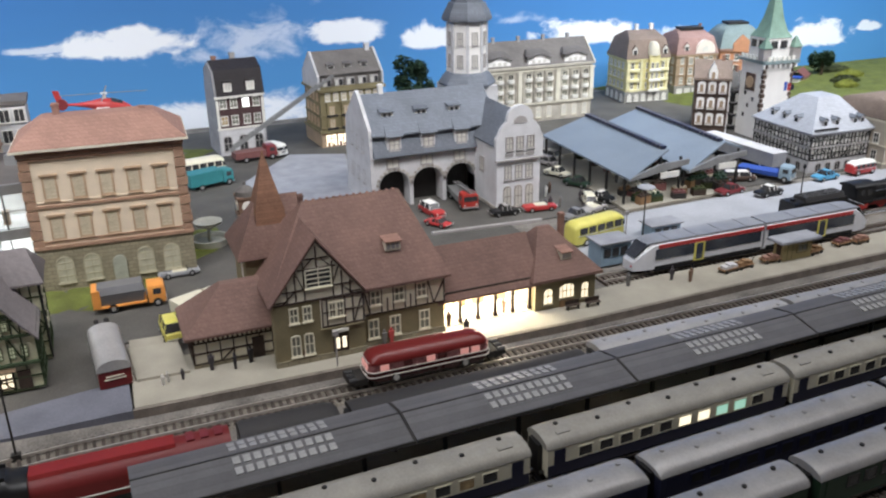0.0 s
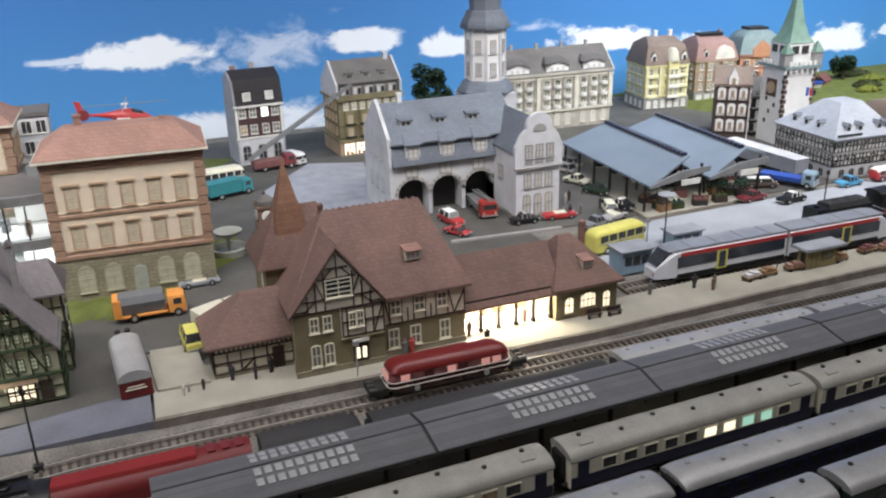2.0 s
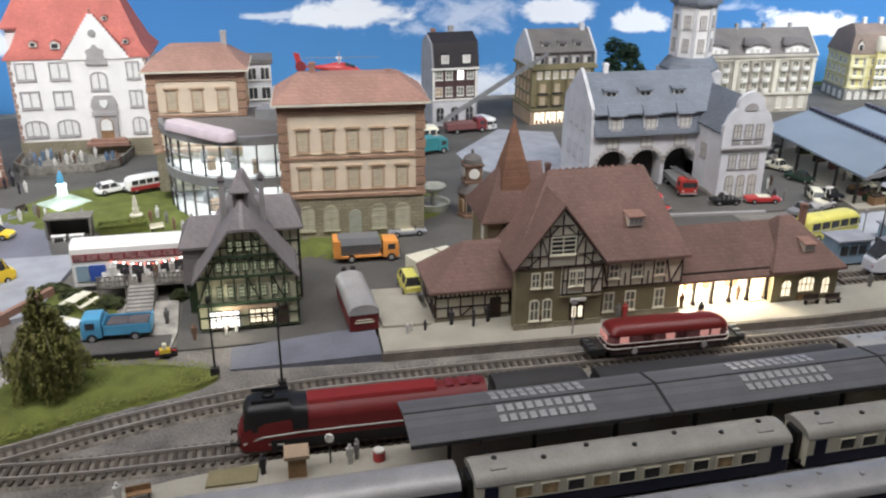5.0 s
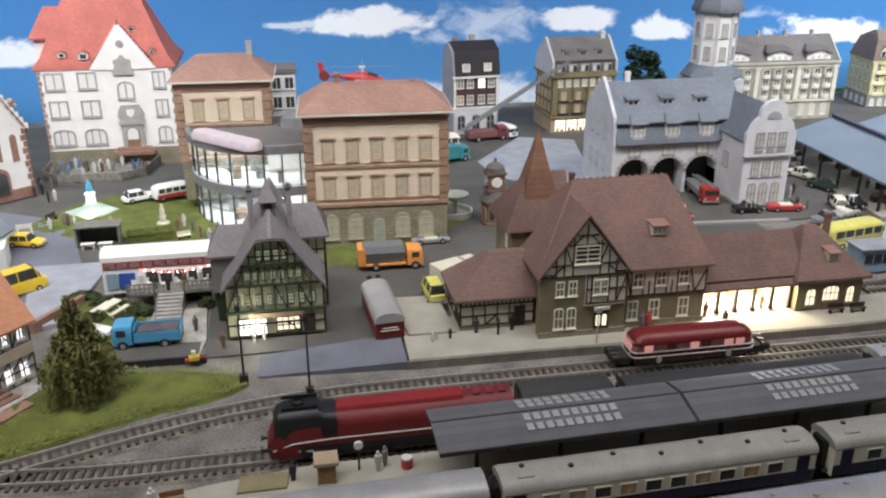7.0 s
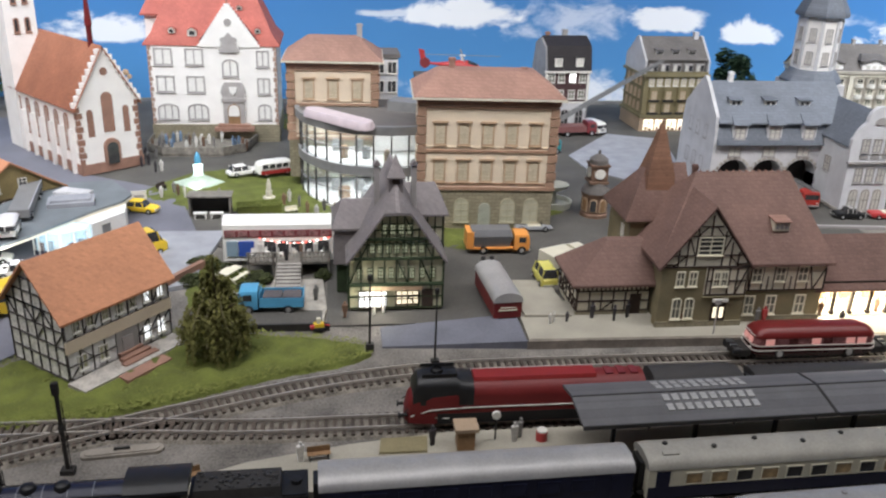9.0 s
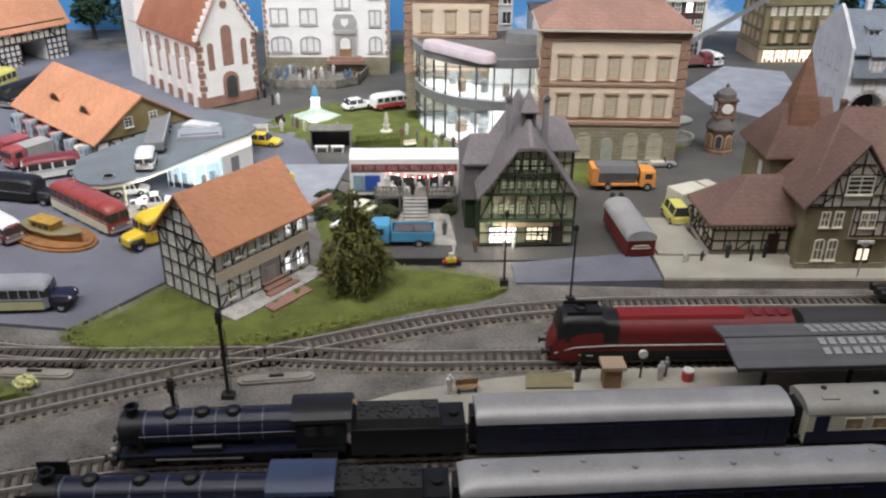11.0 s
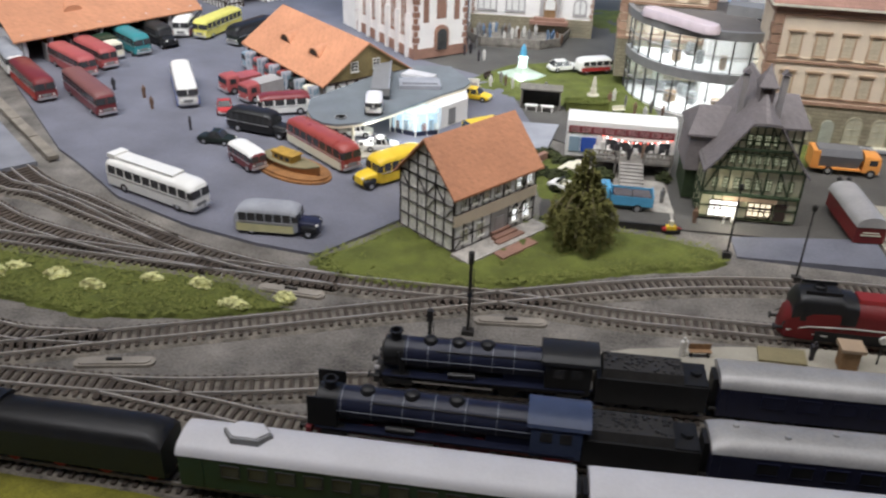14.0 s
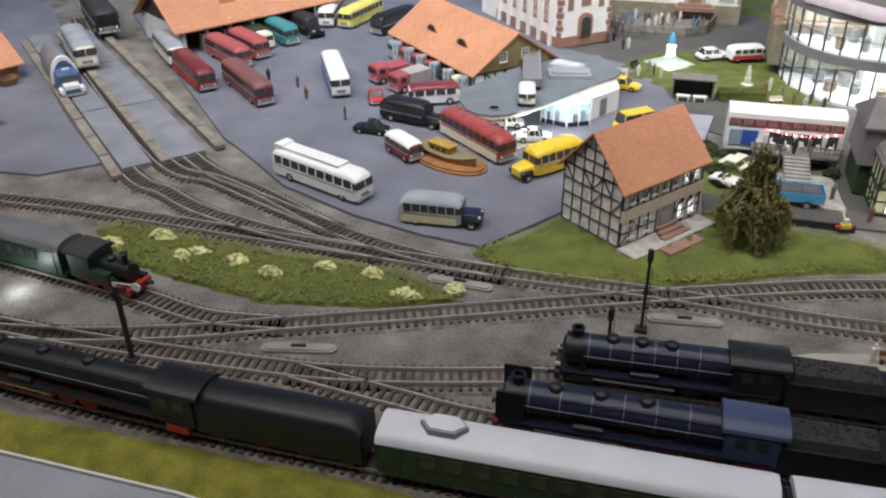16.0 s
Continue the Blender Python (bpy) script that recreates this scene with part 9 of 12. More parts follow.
def dmu(m):
    t = thing("diesel_railcar", m, "modern white railcar with red stripe and grey roof", "railcar")
    W = 0.032
    for k, (x0, x1) in enumerate(((0.015, 0.213), (0.217, 0.40))):
        ring = lambda x, h, q: [(x, W / 2 * q, 0.006), (x, W / 2 * q, 0.024 * h + 0.002), (x, W / 2 * q * 0.985, 0.036 * h + 0.002), (x, W / 2 * q * 0.8, 0.041 * h), (x, -W / 2 * q * 0.8, 0.041 * h), (x, -W / 2 * q * 0.985, 0.036 * h + 0.002), (x, -W / 2 * q, 0.024 * h + 0.002), (x, -W / 2 * q, 0.006)]
        nose = [(x0, 0.42, 0.66), (x0 + 0.008, 0.62, 0.84), (x0 + 0.026, 0.95, 0.98), (x0 + 0.036, 1, 1), (x1, 1, 1)]
        if k:
            nose = [(x0, 1, 1), (x1 - 0.036, 1, 1), (x1 - 0.026, 0.95, 0.98), (x1 - 0.008, 0.62, 0.84), (x1, 0.42, 0.66)]
        c = part("car_body", MB().loft([ring(*s) for s in nose]), "dmuwhite", t)
        part("roof", MB().box(x0 + (0.034 if not k else 0), x1 - (0.034 if k else 0), -0.0148, 0.0148, 0.0380, 0.0420), "dmuroof", c, "grey ribbed roof")
        for q in range(4):
            xx = x0 + 0.05 + q * 0.04
            part("roof_seam", MB().box(xx, xx + 0.0016, -0.0149, 0.0149, 0.0418, 0.0424), "grey", c)
        for s in (-1, 1):
            part("window_band", MB().box(x0 + (0.030 if not k else 0.004), x1 - (0.030 if k else 0.004), s * W / 2 - 0.0005, s * W / 2 + 0.0005, 0.0182, 0.0325), "dmuglass", c, "dark tinted window band")
            part("red_stripe", MB().box(x0 + (0.034 if not k else 0), x1 - (0.034 if k else 0), s * W / 2 - 0.0006, s * W / 2 + 0.0006, 0.0330, 0.0378), "red", c)
            part("door", MB().box(x0 + 0.088, x0 + 0.104, s * W / 2 - 0.0009, s * W / 2 + 0.0009, 0.008, 0.0325), "lemon", c, "yellow-edged door")
            part("door_gap", MB().box(x0 + 0.091, x0 + 0.101, s * W / 2 - 0.0012, s * W / 2 + 0.0012, 0.010, 0.0315), "dmuglass", c)
        xe, sg = (x0, 1) if not k else (x1, -1)
        part("windscreen", MB().add([(xe + sg * 0.0022, -0.0105, 0.0235), (xe + sg * 0.0022, 0.0105, 0.0235), (xe + sg * 0.0185, 0.0124, 0.0395), (xe + sg * 0.0185, -0.0124, 0.0395), (xe + sg * 0.010, -0.0105, 0.0225), (xe + sg * 0.010, 0.0105, 0.0225)], [(0, 1, 2, 3), (0, 3, 4), (1, 5, 2), (0, 4, 5, 1), (3, 2, 5, 4)]), "pane", c)
        part("nose_roof", MB().add([(xe + sg * q, y, z) for q, h, z in ((0.0186, 0.0128, 0.0399), (0.027, 0.0138, 0.0415), (0.036, 0.0148, 0.0420)) for y in (-h, h)] + [(xe + sg * 0.036, -0.0148, 0.037), (xe + sg * 0.036, 0.0148, 0.037)], [(0, 1, 3, 2), (2, 3, 5, 4), (0, 2, 4, 6), (1, 7, 5, 3), (0, 6, 7, 1), (4, 5, 7, 6)]), "dmuroof", c, "grey roof running down to the windscreen")
        part("tail_lamp", MB().box((x0 if not k else x1) - 0.001, (x0 if not k else x1) + 0.001, -0.0095, -0.0075, 0.0115, 0.0135), "red", c)
        part("skirt", MB().box(x0 + (0.03 if not k else 0.002), x1 - (0.03 if k else 0.002), -0.0163, 0.0163, 0.003, 0.0100), "black", c, "black lower skirt")
        for xx in (x0 + 0.035, x1 - 0.035):
            wheelset(c, xx - 0.01)
            wheelset(c, xx + 0.01)
    part("bellows", MB().box(0.212, 0.218, -0.013, 0.013, 0.008, 0.040), "black", t)


MAT["dmuwhite"] = mat("railcar_grey_white", (0.72, 0.73, 0.77), 0.4, 0.08, 60, 700, 0.05)
MAT["dmuroof"] = mat("railcar_roof_grey", (0.27, 0.28, 0.30), 0.4, 0.2, 40, 500, 0.15)
MAT["dmuglass"] = mat("tinted_glass", (0.045, 0.055, 0.075), 0.15, 0.2, 60, 500, 0.0, spec=0.6)
dmu(pose(0.582, 0.0885, RAIL, 0, 0, -0.5))
steam_loco(pose(1.11, 0.152, RAIL, 0, 0, 180), 0.16, "black", "black", "black steam engine beyond the white railcar", rings="black", drivers=4, wheelm="wheelred")
tender(pose(0.960, 0.151, RAIL, 0, 0, 180), 0.10, "black", "black tender standing behind the railcar", "wheelred", False, "tin_dark")


def tank_engine(m):
    t = thing("tank_engine", m, "small green tank engine with a red buffer beam", "locomotive")
    part("frame", MB().box(-0.034, 0.034, -0.010, 0.010, 0.005, 0.010).box(0.030, 0.034, -0.014, 0.014, 0.006, 0.012), "wheelred", t)
    part("boiler", MB().cyl((-0.008, 0, 0.021), (0.028, 0, 0.021), 0.0085, n=16), "black", t)
    part("side_tank", MB().box(-0.010, 0.012, -0.0145, -0.008, 0.010, 0.022).box(-0.010, 0.012, 0.008, 0.0145, 0.010, 0.022), "green", t)
    part("chimney", MB().lathe([(0.003, 0), (0.0026, 0.009), (0.004, 0.012), (0.003, 0.0125)], 0.022, 0, 10, 0.028), "black", t)
    part("dome", MB().lathe([(0.0045, 0), (0.004, 0.004), (0.0, 0.006)], 0.006, 0, 10, 0.0285), "black", t)
    c = part("cab", MB().box(-0.034, -0.009, -0.0145, 0.0145, 0.010, 0.034), "green", t, "dark green cab")
    part("cab_roof", MB().loft([[(x, y, z) for y, z in roof_profile(0.033, 0.034, 0.039)] for x in (-0.037, -0.006)]), "tin_dark", c)
    for x in (-0.015, 0.003, 0.021):
        wheelset(t, x, 0.0068, material="wheelred")
    for s in (-1, 1):
        part("cylinder", MB().cyl((0.010, s * 0.0095, 0.014), (0.030, s * 0.0120, 0.012), 0.0035, n=10), "black", t)
    for s in (-1, 1):
        part("buffer", MB().cyl((0.034, s * 0.009, 0.009), (0.040, s * 0.009, 0.009), 0.002, n=8), "iron", t)


m6 = on_line(T6, -0.862)
tank_engine(m6)
coach("local_coach", on_line(T6, -0.975), 0.135, "slab2", "green", "dark green local coach with grey roof", vents=0, windows_n=6)
spot_of_light("coach_lamp", -0.95, -0.245, 0.014, 0.03, (0.85, 0.95, 1.0), 0.006)

# wagon on the loading yard
def boxcar(m):
    t = thing("goods_wagon", m, "covered goods wagon with silver roof and red end wall", "wagon")
    L, W = 0.088, 0.030
    part("body", MB().box(-L / 2, L / 2, -W / 2, W / 2, 0.008, 0.027), "locored", t)
    part("roof", MB().loft([[(x, y, z) for y, z in roof_profile(W + 0.002, 0.026, 0.037)] for x in (-L / 2 - 0.001, L / 2 + 0.001)]), "tin", t, "silver rounded roof")
    part("end_frame", MB().box(L / 2, L / 2 + 0.001, -0.010, 0.010, 0.0165, 0.0175).box(L / 2, L / 2 + 0.001, -0.008, 0.008, 0.0195, 0.0202), "creamp", t)
    part("underframe", MB().box(-L / 2, L / 2, -0.010, 0.010, 0.004, 0.008), "iron", t)
    for x in (-0.03, 0.03):
        wheelset(t, x)
    for s in (-1, 1):
        part("brake_post", MB().cyl((-L / 2 - 0.006, s * 0.005, 0.006), (-L / 2 - 0.006, s * 0.005, 0.036), 0.0016, n=8).ball((-L / 2 - 0.006, s * 0.005, 0.037), 0.003, 8), "iron", t)


boxcar(pose(-0.014, 0.096, 0.002, 0, 0, -86))



# ---- platform roof ----
def platform_canopy():
    t = thing("platform_canopy", pose(0, 0, 0), "long grey island platform roof with small skylights", "platform roof")
    PANE = MB().box(-0.0027, 0.0027, -0.0036, 0.0036, 0, 0.0009).mesh("pane", 0)
    PANE.materials.append(MAT["skypane"])
    # panes of the back slope get a slightly darker colour
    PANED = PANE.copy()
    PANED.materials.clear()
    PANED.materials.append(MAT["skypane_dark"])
    yc = lambda x: -0.1867 + 0.024 * max(0, x)
    for k in range(8):
        x0, x1 = -0.0075 + 0.2085 * k, -0.0075 + 0.2085 * (k + 1) - 0.0012
        a = math.degrees(math.atan2(yc(x1) - yc(x0), x1 - x0))
        m = pose(x0, yc(x0), 0, 0, 0, a)
        L = x1 - x0
        prof = [(-0.0255, 0.0525), (0.006, 0.0585), (0.009, 0.0588), (0.0325, 0.0540), (0.0325, 0.0520), (0.009, 0.0566), (0.006, 0.0563), (-0.0255, 0.0502)]
        sec = part("roof_section", MB().loft([[(x, y, z) for y, z in prof] for x in (0, L)]), "canopy", t, "", m)
        part("front_gutter", MB().box(0, L, -0.0268, -0.0255, 0.0498, 0.0530), "iron", sec)
        part("ridge_cap", MB().box(0, L, 0.0064, 0.0072, 0.0583, 0.0593), "iron", sec)
        part("joint_strip", MB().loft([[(x, y, z + 0.0008) for y, z in prof[:4]] + [(x, y, z - 0.0005) for y, z in prof[:4][::-1]] for x in (L - 0.0014, L)]), "iron", sec)
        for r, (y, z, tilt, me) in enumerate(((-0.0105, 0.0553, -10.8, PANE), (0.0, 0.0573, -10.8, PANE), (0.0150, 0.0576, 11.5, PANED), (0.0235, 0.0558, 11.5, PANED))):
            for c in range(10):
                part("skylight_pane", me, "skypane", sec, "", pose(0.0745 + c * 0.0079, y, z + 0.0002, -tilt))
        for c in range(3):
            x = L * (c + 0.5) / 3
            part("post", MB().box(x - 0.0014, x + 0.0014, -0.0025, 0.0005, 0.009, 0.0555).beam((x, -0.001, 0.044), (x, -0.018, 0.0515), 0.0016, 0.0016).beam((x, -0.001, 0.044), (x, 0.022, 0.0535), 0.0016, 0.0016), "iron", t, "dark iron canopy post", m)
            part("lamp_hanger", MB().box(x + 0.018, x + 0.0195, -0.024, -0.0225, 0.0455, 0.0515), "iron", t, "", m)


MAT["skypane"] = mat("skylight_milk_glass", (0.36, 0.36, 0.355), 0.35, 0.15, 200, 700, 0.05)
MAT["skypane_dark"] = mat("skylight_back_glass", (0.33, 0.33, 0.33), 0.4, 0.15, 200, 700, 0.05)
platform_canopy()


# ---- road vehicles ----
MAT["doorpale"] = mat("pale_grey_door_paint", (0.58, 0.60, 0.64), 0.6, 0.12, 60, 600, 0.1)
MAT["palelemon"] = mat("pale_lemon_paint", (0.70, 0.66, 0.36), 0.4, 0.12, 60, 700, 0.05)
MAT["fadedred"] = mat("pinkish_faded_red_paint", (0.40, 0.095, 0.095), 0.4, 0.15, 60, 700, 0.05)
MAT["brightmaroon"] = mat("faded_red_paint", (0.34, 0.07, 0.06), 0.3, 0.15, 60, 700, 0.05)
WHEEL = MB().cyl((0, -0.0022, 0), (0, 0.0022, 0), 0.0052, n=16).mesh("wheel")
WHEEL.materials.append(MAT["rubber"])
RIM = MB().cyl((0, -0.0025, 0), (0, 0.0025, 0), 0.0026, n=12).mesh("hubcap")
RIM.materials.append(MAT["silver"])


def road_wheel(t, x, y, r=0.0052):
    s = r / 0.0052
    w = part("wheel", WHEEL, "rubber", t, "", pose(x, y, r) @ Matrix.Diagonal((s, 1, s, 1)))
    part("hubcap", RIM, "silver", w)


def shell(secs, W, n=3):
    """Body along x from sections: x, half width factor, bottom, shoulder, top."""
    rings = []
    for x, q, z0, z1, z2 in secs:
        h = W / 2 * q
        rings.append([(x, h * 0.97, z0), (x, h, z0 + (z1 - z0) * 0.4), (x, h * 0.99, z1), (x, h * 0.965, z1 + (z2 - z1) * 0.58), (x, h * 0.86, z1 + (z2 - z1) * 0.86), (x, h * 0.55, z2), (x, -h * 0.55, z2), (x, -h * 0.86, z1 + (z2 - z1) * 0.86), (x, -h * 0.965, z1 + (z2 - z1) * 0.58), (x, -h * 0.99, z1), (x, -h, z0 + (z1 - z0) * 0.4), (x, -h * 0.97, z0)])
    return MB().loft(rings)


def bus(m, L, body, roof, label, lower=None, H=0.034, W=0.0285, nose=0.0, rack=False, windows_n=8, pane="pane", group="parked buses", name="bus", panel=None, bonnet=None):
    """A coach or bus heading to +x; nose: length of a bonnet before the cab."""
    t = thing(name, m, label, "bus", group)
    x0, x1 = -L / 2, L / 2 - nose
    zs = H * 0.52
    # rounded ends: distance from the end, width, height
    tail = ((0.0, 0.66, 0.62), (0.0025, 0.86, 0.80), (0.008, 0.96, 0.93), (0.017, 1, 1)) if nose else ((0.0, 0.76, 0.74), (0.0012, 0.88, 0.85), (0.004, 0.97, 0.94), (0.011, 1, 1))
    front = ((0.0, 0.82, 0.80), (0.0015, 0.90, 0.88), (0.005, 0.98, 0.955), (0.012, 1, 1))
    ends = [(x0 + a, q, h) for a, q, h in tail] + [(x1 - a, q, h) for a, q, h in front[::-1]]
    b = part("body", shell([(x, q, 0.0042 + 0.006 * (1 - q), min(zs, H * h * 0.75), H * h) for x, q, h in ends], W), body, t)
    if nose:
        part("bonnet", shell([(x1 - 0.002, 0.78, 0.005, zs * 0.72, zs * 1.02), (L / 2 - 0.004, 0.66, 0.005, zs * 0.66, zs * 0.94), (L / 2, 0.5, 0.006, zs * 0.5, zs * 0.8)], W), bonnet or body, t)
        for s in (-1, 1):
            part("mudguard", MB().lathe([(0.0068, 0.0), (0.0068, 0.004), (0.005, 0.0055)], 0, 0, 12).mesh("mudguard"), "black", t, "", pose(L / 2 - nose * 0.45, s * (W / 2 - 0.0035), 0.0062) @ Matrix.Diagonal((1.3, 0.55, 1.2, 1)))
            part("headlamp", MB().ball((L / 2 - 0.002, s * 0.007, zs * 0.75), 0.0017, 8), "frame", t)
    else:
        part("bumper", MB().box(L / 2 - 0.001, L / 2 + 0.0014, -W * 0.44, W * 0.44, 0.0050, 0.0078), "silver", t)
        for s in (-1, 1):
            part("headlamp", MB().cyl((L / 2 - 0.0015, s * W * 0.33, 0.0105), (L / 2 + 0.0006, s * W * 0.33, 0.0105), 0.0016, n=10), "frame", t)
        part("grille", MB().box(L / 2 - 0.001, L / 2 + 0.0004, -W * 0.22, W * 0.22, 0.0085, 0.0125), "grey", t)
    zt = H * 0.79
    part("windscreen", MB().add([(x1 + 0.0007, -W * 0.425, zs + 0.0005), (x1 + 0.0007, W * 0.425, zs + 0.0005), (x1 + 0.0003, W * 0.40, zt), (x1 + 0.0003, -W * 0.40, zt), (x1 - 0.0050, -W * 0.495, zs + 0.0005), (x1 - 0.0050, W * 0.495, zs + 0.0005), (x1 - 0.0054, W * 0.485, zt), (x1 - 0.0054, -W * 0.485, zt)], [(0, 1, 2, 3), (0, 3, 7, 4), (1, 5, 6, 2), (4, 7, 6, 5), (0, 4, 5, 1), (3, 2, 6, 7)]), pane, b)
    part("centre_post", MB().box(x1 - 0.002, x1 + 0.0010, -0.0005, 0.0005, zs, zt), body, b)
    rp = [(0.486, 0.815), (0.47, 0.88), (0.41, 0.955), (0.27, 1.006), (0, 1.025), (-0.27, 1.006), (-0.41, 0.955), (-0.47, 0.88), (-0.486, 0.815)]
    part("roof", MB().loft([[(x, y * W * q * 1.012, H * (z - (1 - h) * (z - 0.5) / 0.5)) for y, z in rp] for x, q, h in ends[1:-1]]), roof, t)
    if lower:
        part("lower_panel", MB().box(x0 + 0.004, x1 - 0.004, -W / 2 - 0.0004, W / 2 + 0.0004, 0.0042, zs * 0.80), lower, t)
    part("waist_strip", MB().box(x0 + 0.004, x1 - 0.003, -W / 2 - 0.0006, W / 2 + 0.0006, zs - 0.0012, zs - 0.0004), "silver", t)
    ww = (x1 - x0 - 0.012) / windows_n
    pm = CACHE.setdefault(("buspane", round(ww, 4), W, H, pane), MB().box(-ww * 0.42, ww * 0.42, -W / 2 * 0.998, W / 2 * 0.998, 0, H * 0.28).mesh("window", 0))
    if not pm.materials:
        pm.materials.append(MAT[pane])
    for k in range(windows_n):
        part("window", pm, pane, b, "", pose(x0 + 0.006 + ww * (k + 0.5), 0, zs + 0.0004))
    if panel:
        part("side_panel", MB().box(x0 + 0.012, x0 + 0.045, -W / 2 - 0.0007, W / 2 + 0.0007, 0.006, zs - 0.002), panel, t)
    if rack:
        part("roof_rack", MB().box(x0 + 0.008, x1 - 0.030, -W * 0.30, W * 0.30, H + 0.001, H + 0.0032).box(x0 + 0.004, x0 + 0.016, -W * 0.34, W * 0.34, H, H + 0.005), body, t)
    rear = x0 + L * 0.22
    for s in (-1, 1):
        road_wheel(t, rear, s * (W / 2 - 0.0022))
        road_wheel(t, x1 - L * 0.17 if not nose else L / 2 - nose * 0.45, s * (W / 2 - 0.0024))
    return t


def car(m, body, label, L=0.047, W=0.0195, H=0.0165, roof=None, kind_="sedan", name="car", category="car", group="parked cars"):
    t = thing(name, m, label, category, group)
    zs = H * 0.56
    prof = {"sedan": (0.30, 0.24), "van": (0.04, 0.10), "estate": (0.08, 0.28), "open": (0.30, 0.24)}[kind_]
    a, b = -L / 2 + L * prof[0], L / 2 - L * prof[1]
    bd = part("body", shell([(-L / 2, 0.82, 0.004, zs * 0.75, zs * 0.86), (-L / 2 + 0.003, 0.96, 0.003, zs * 0.9, zs), (a, 1, 0.003, zs * 0.95, zs * 1.04), (b, 1, 0.003, zs * 0.95, zs * 1.04), (L / 2 - 0.004, 0.96, 0.003, zs * 0.85, zs * 0.95), (L / 2, 0.82, 0.004, zs * 0.66, zs * 0.8)], W), body, t)
    if kind_ != "open":
        part("cabin_glass", MB().loft([rect(a, b, -W * 0.46, W * 0.46, zs), rect(a + (0.001 if kind_ == "van" else 0.0045), b - 0.0055, -W * 0.38, W * 0.38, H - 0.0006)]), "pane", t)
        part("roof", MB().loft([rect(a + (0.0015 if kind_ == "van" else 0.0050), b - 0.006, -W * 0.385, W * 0.385, H - 0.0012), rect(a + 0.007, b - 0.009, -W * 0.33, W * 0.33, H + 0.0004)]), roof or body, t)
        for s in (-1, 1):
            for x in (a + (0.001 if kind_ == "van" else 0.0026), (a + b) / 2, b - 0.0035):
                part("pillar", MB().beam((x, s * W * 0.465, zs), (x + (0.0 if x < b - 0.004 else -0.0022), s * W * 0.392, H - 0.0008), 0.0009, 0.0014), roof or body, t)
    else:
        part("seat", MB().box(a + 0.002, b - 0.002, -W * 0.36, W * 0.36, zs * 0.9, zs * 1.12), "creamp", t)
        part("windscreen", MB().box(b - 0.003, b - 0.0022, -W * 0.4, W * 0.4, zs, zs + 0.005), "pane", t)
    for s in (-1, 1):
        part("headlamp", MB().cyl((L / 2 - 0.001, s * W * 0.34, zs * 0.72), (L / 2 + 0.0004, s * W * 0.34, zs * 0.72), 0.0013, n=8), "frame", t)
        for x in (-L * 0.29, L * 0.31):
            road_wheel(t, x, s * (W / 2 - 0.0016), 0.0037)
    for s in (1, -1):
        part("bumper", MB().box(*sorted((s * L / 2 - s * 0.0008, s * L / 2 + s * 0.0010)), -W * 0.42, W * 0.42, 0.0042, 0.0054), "silver", t)
    return t


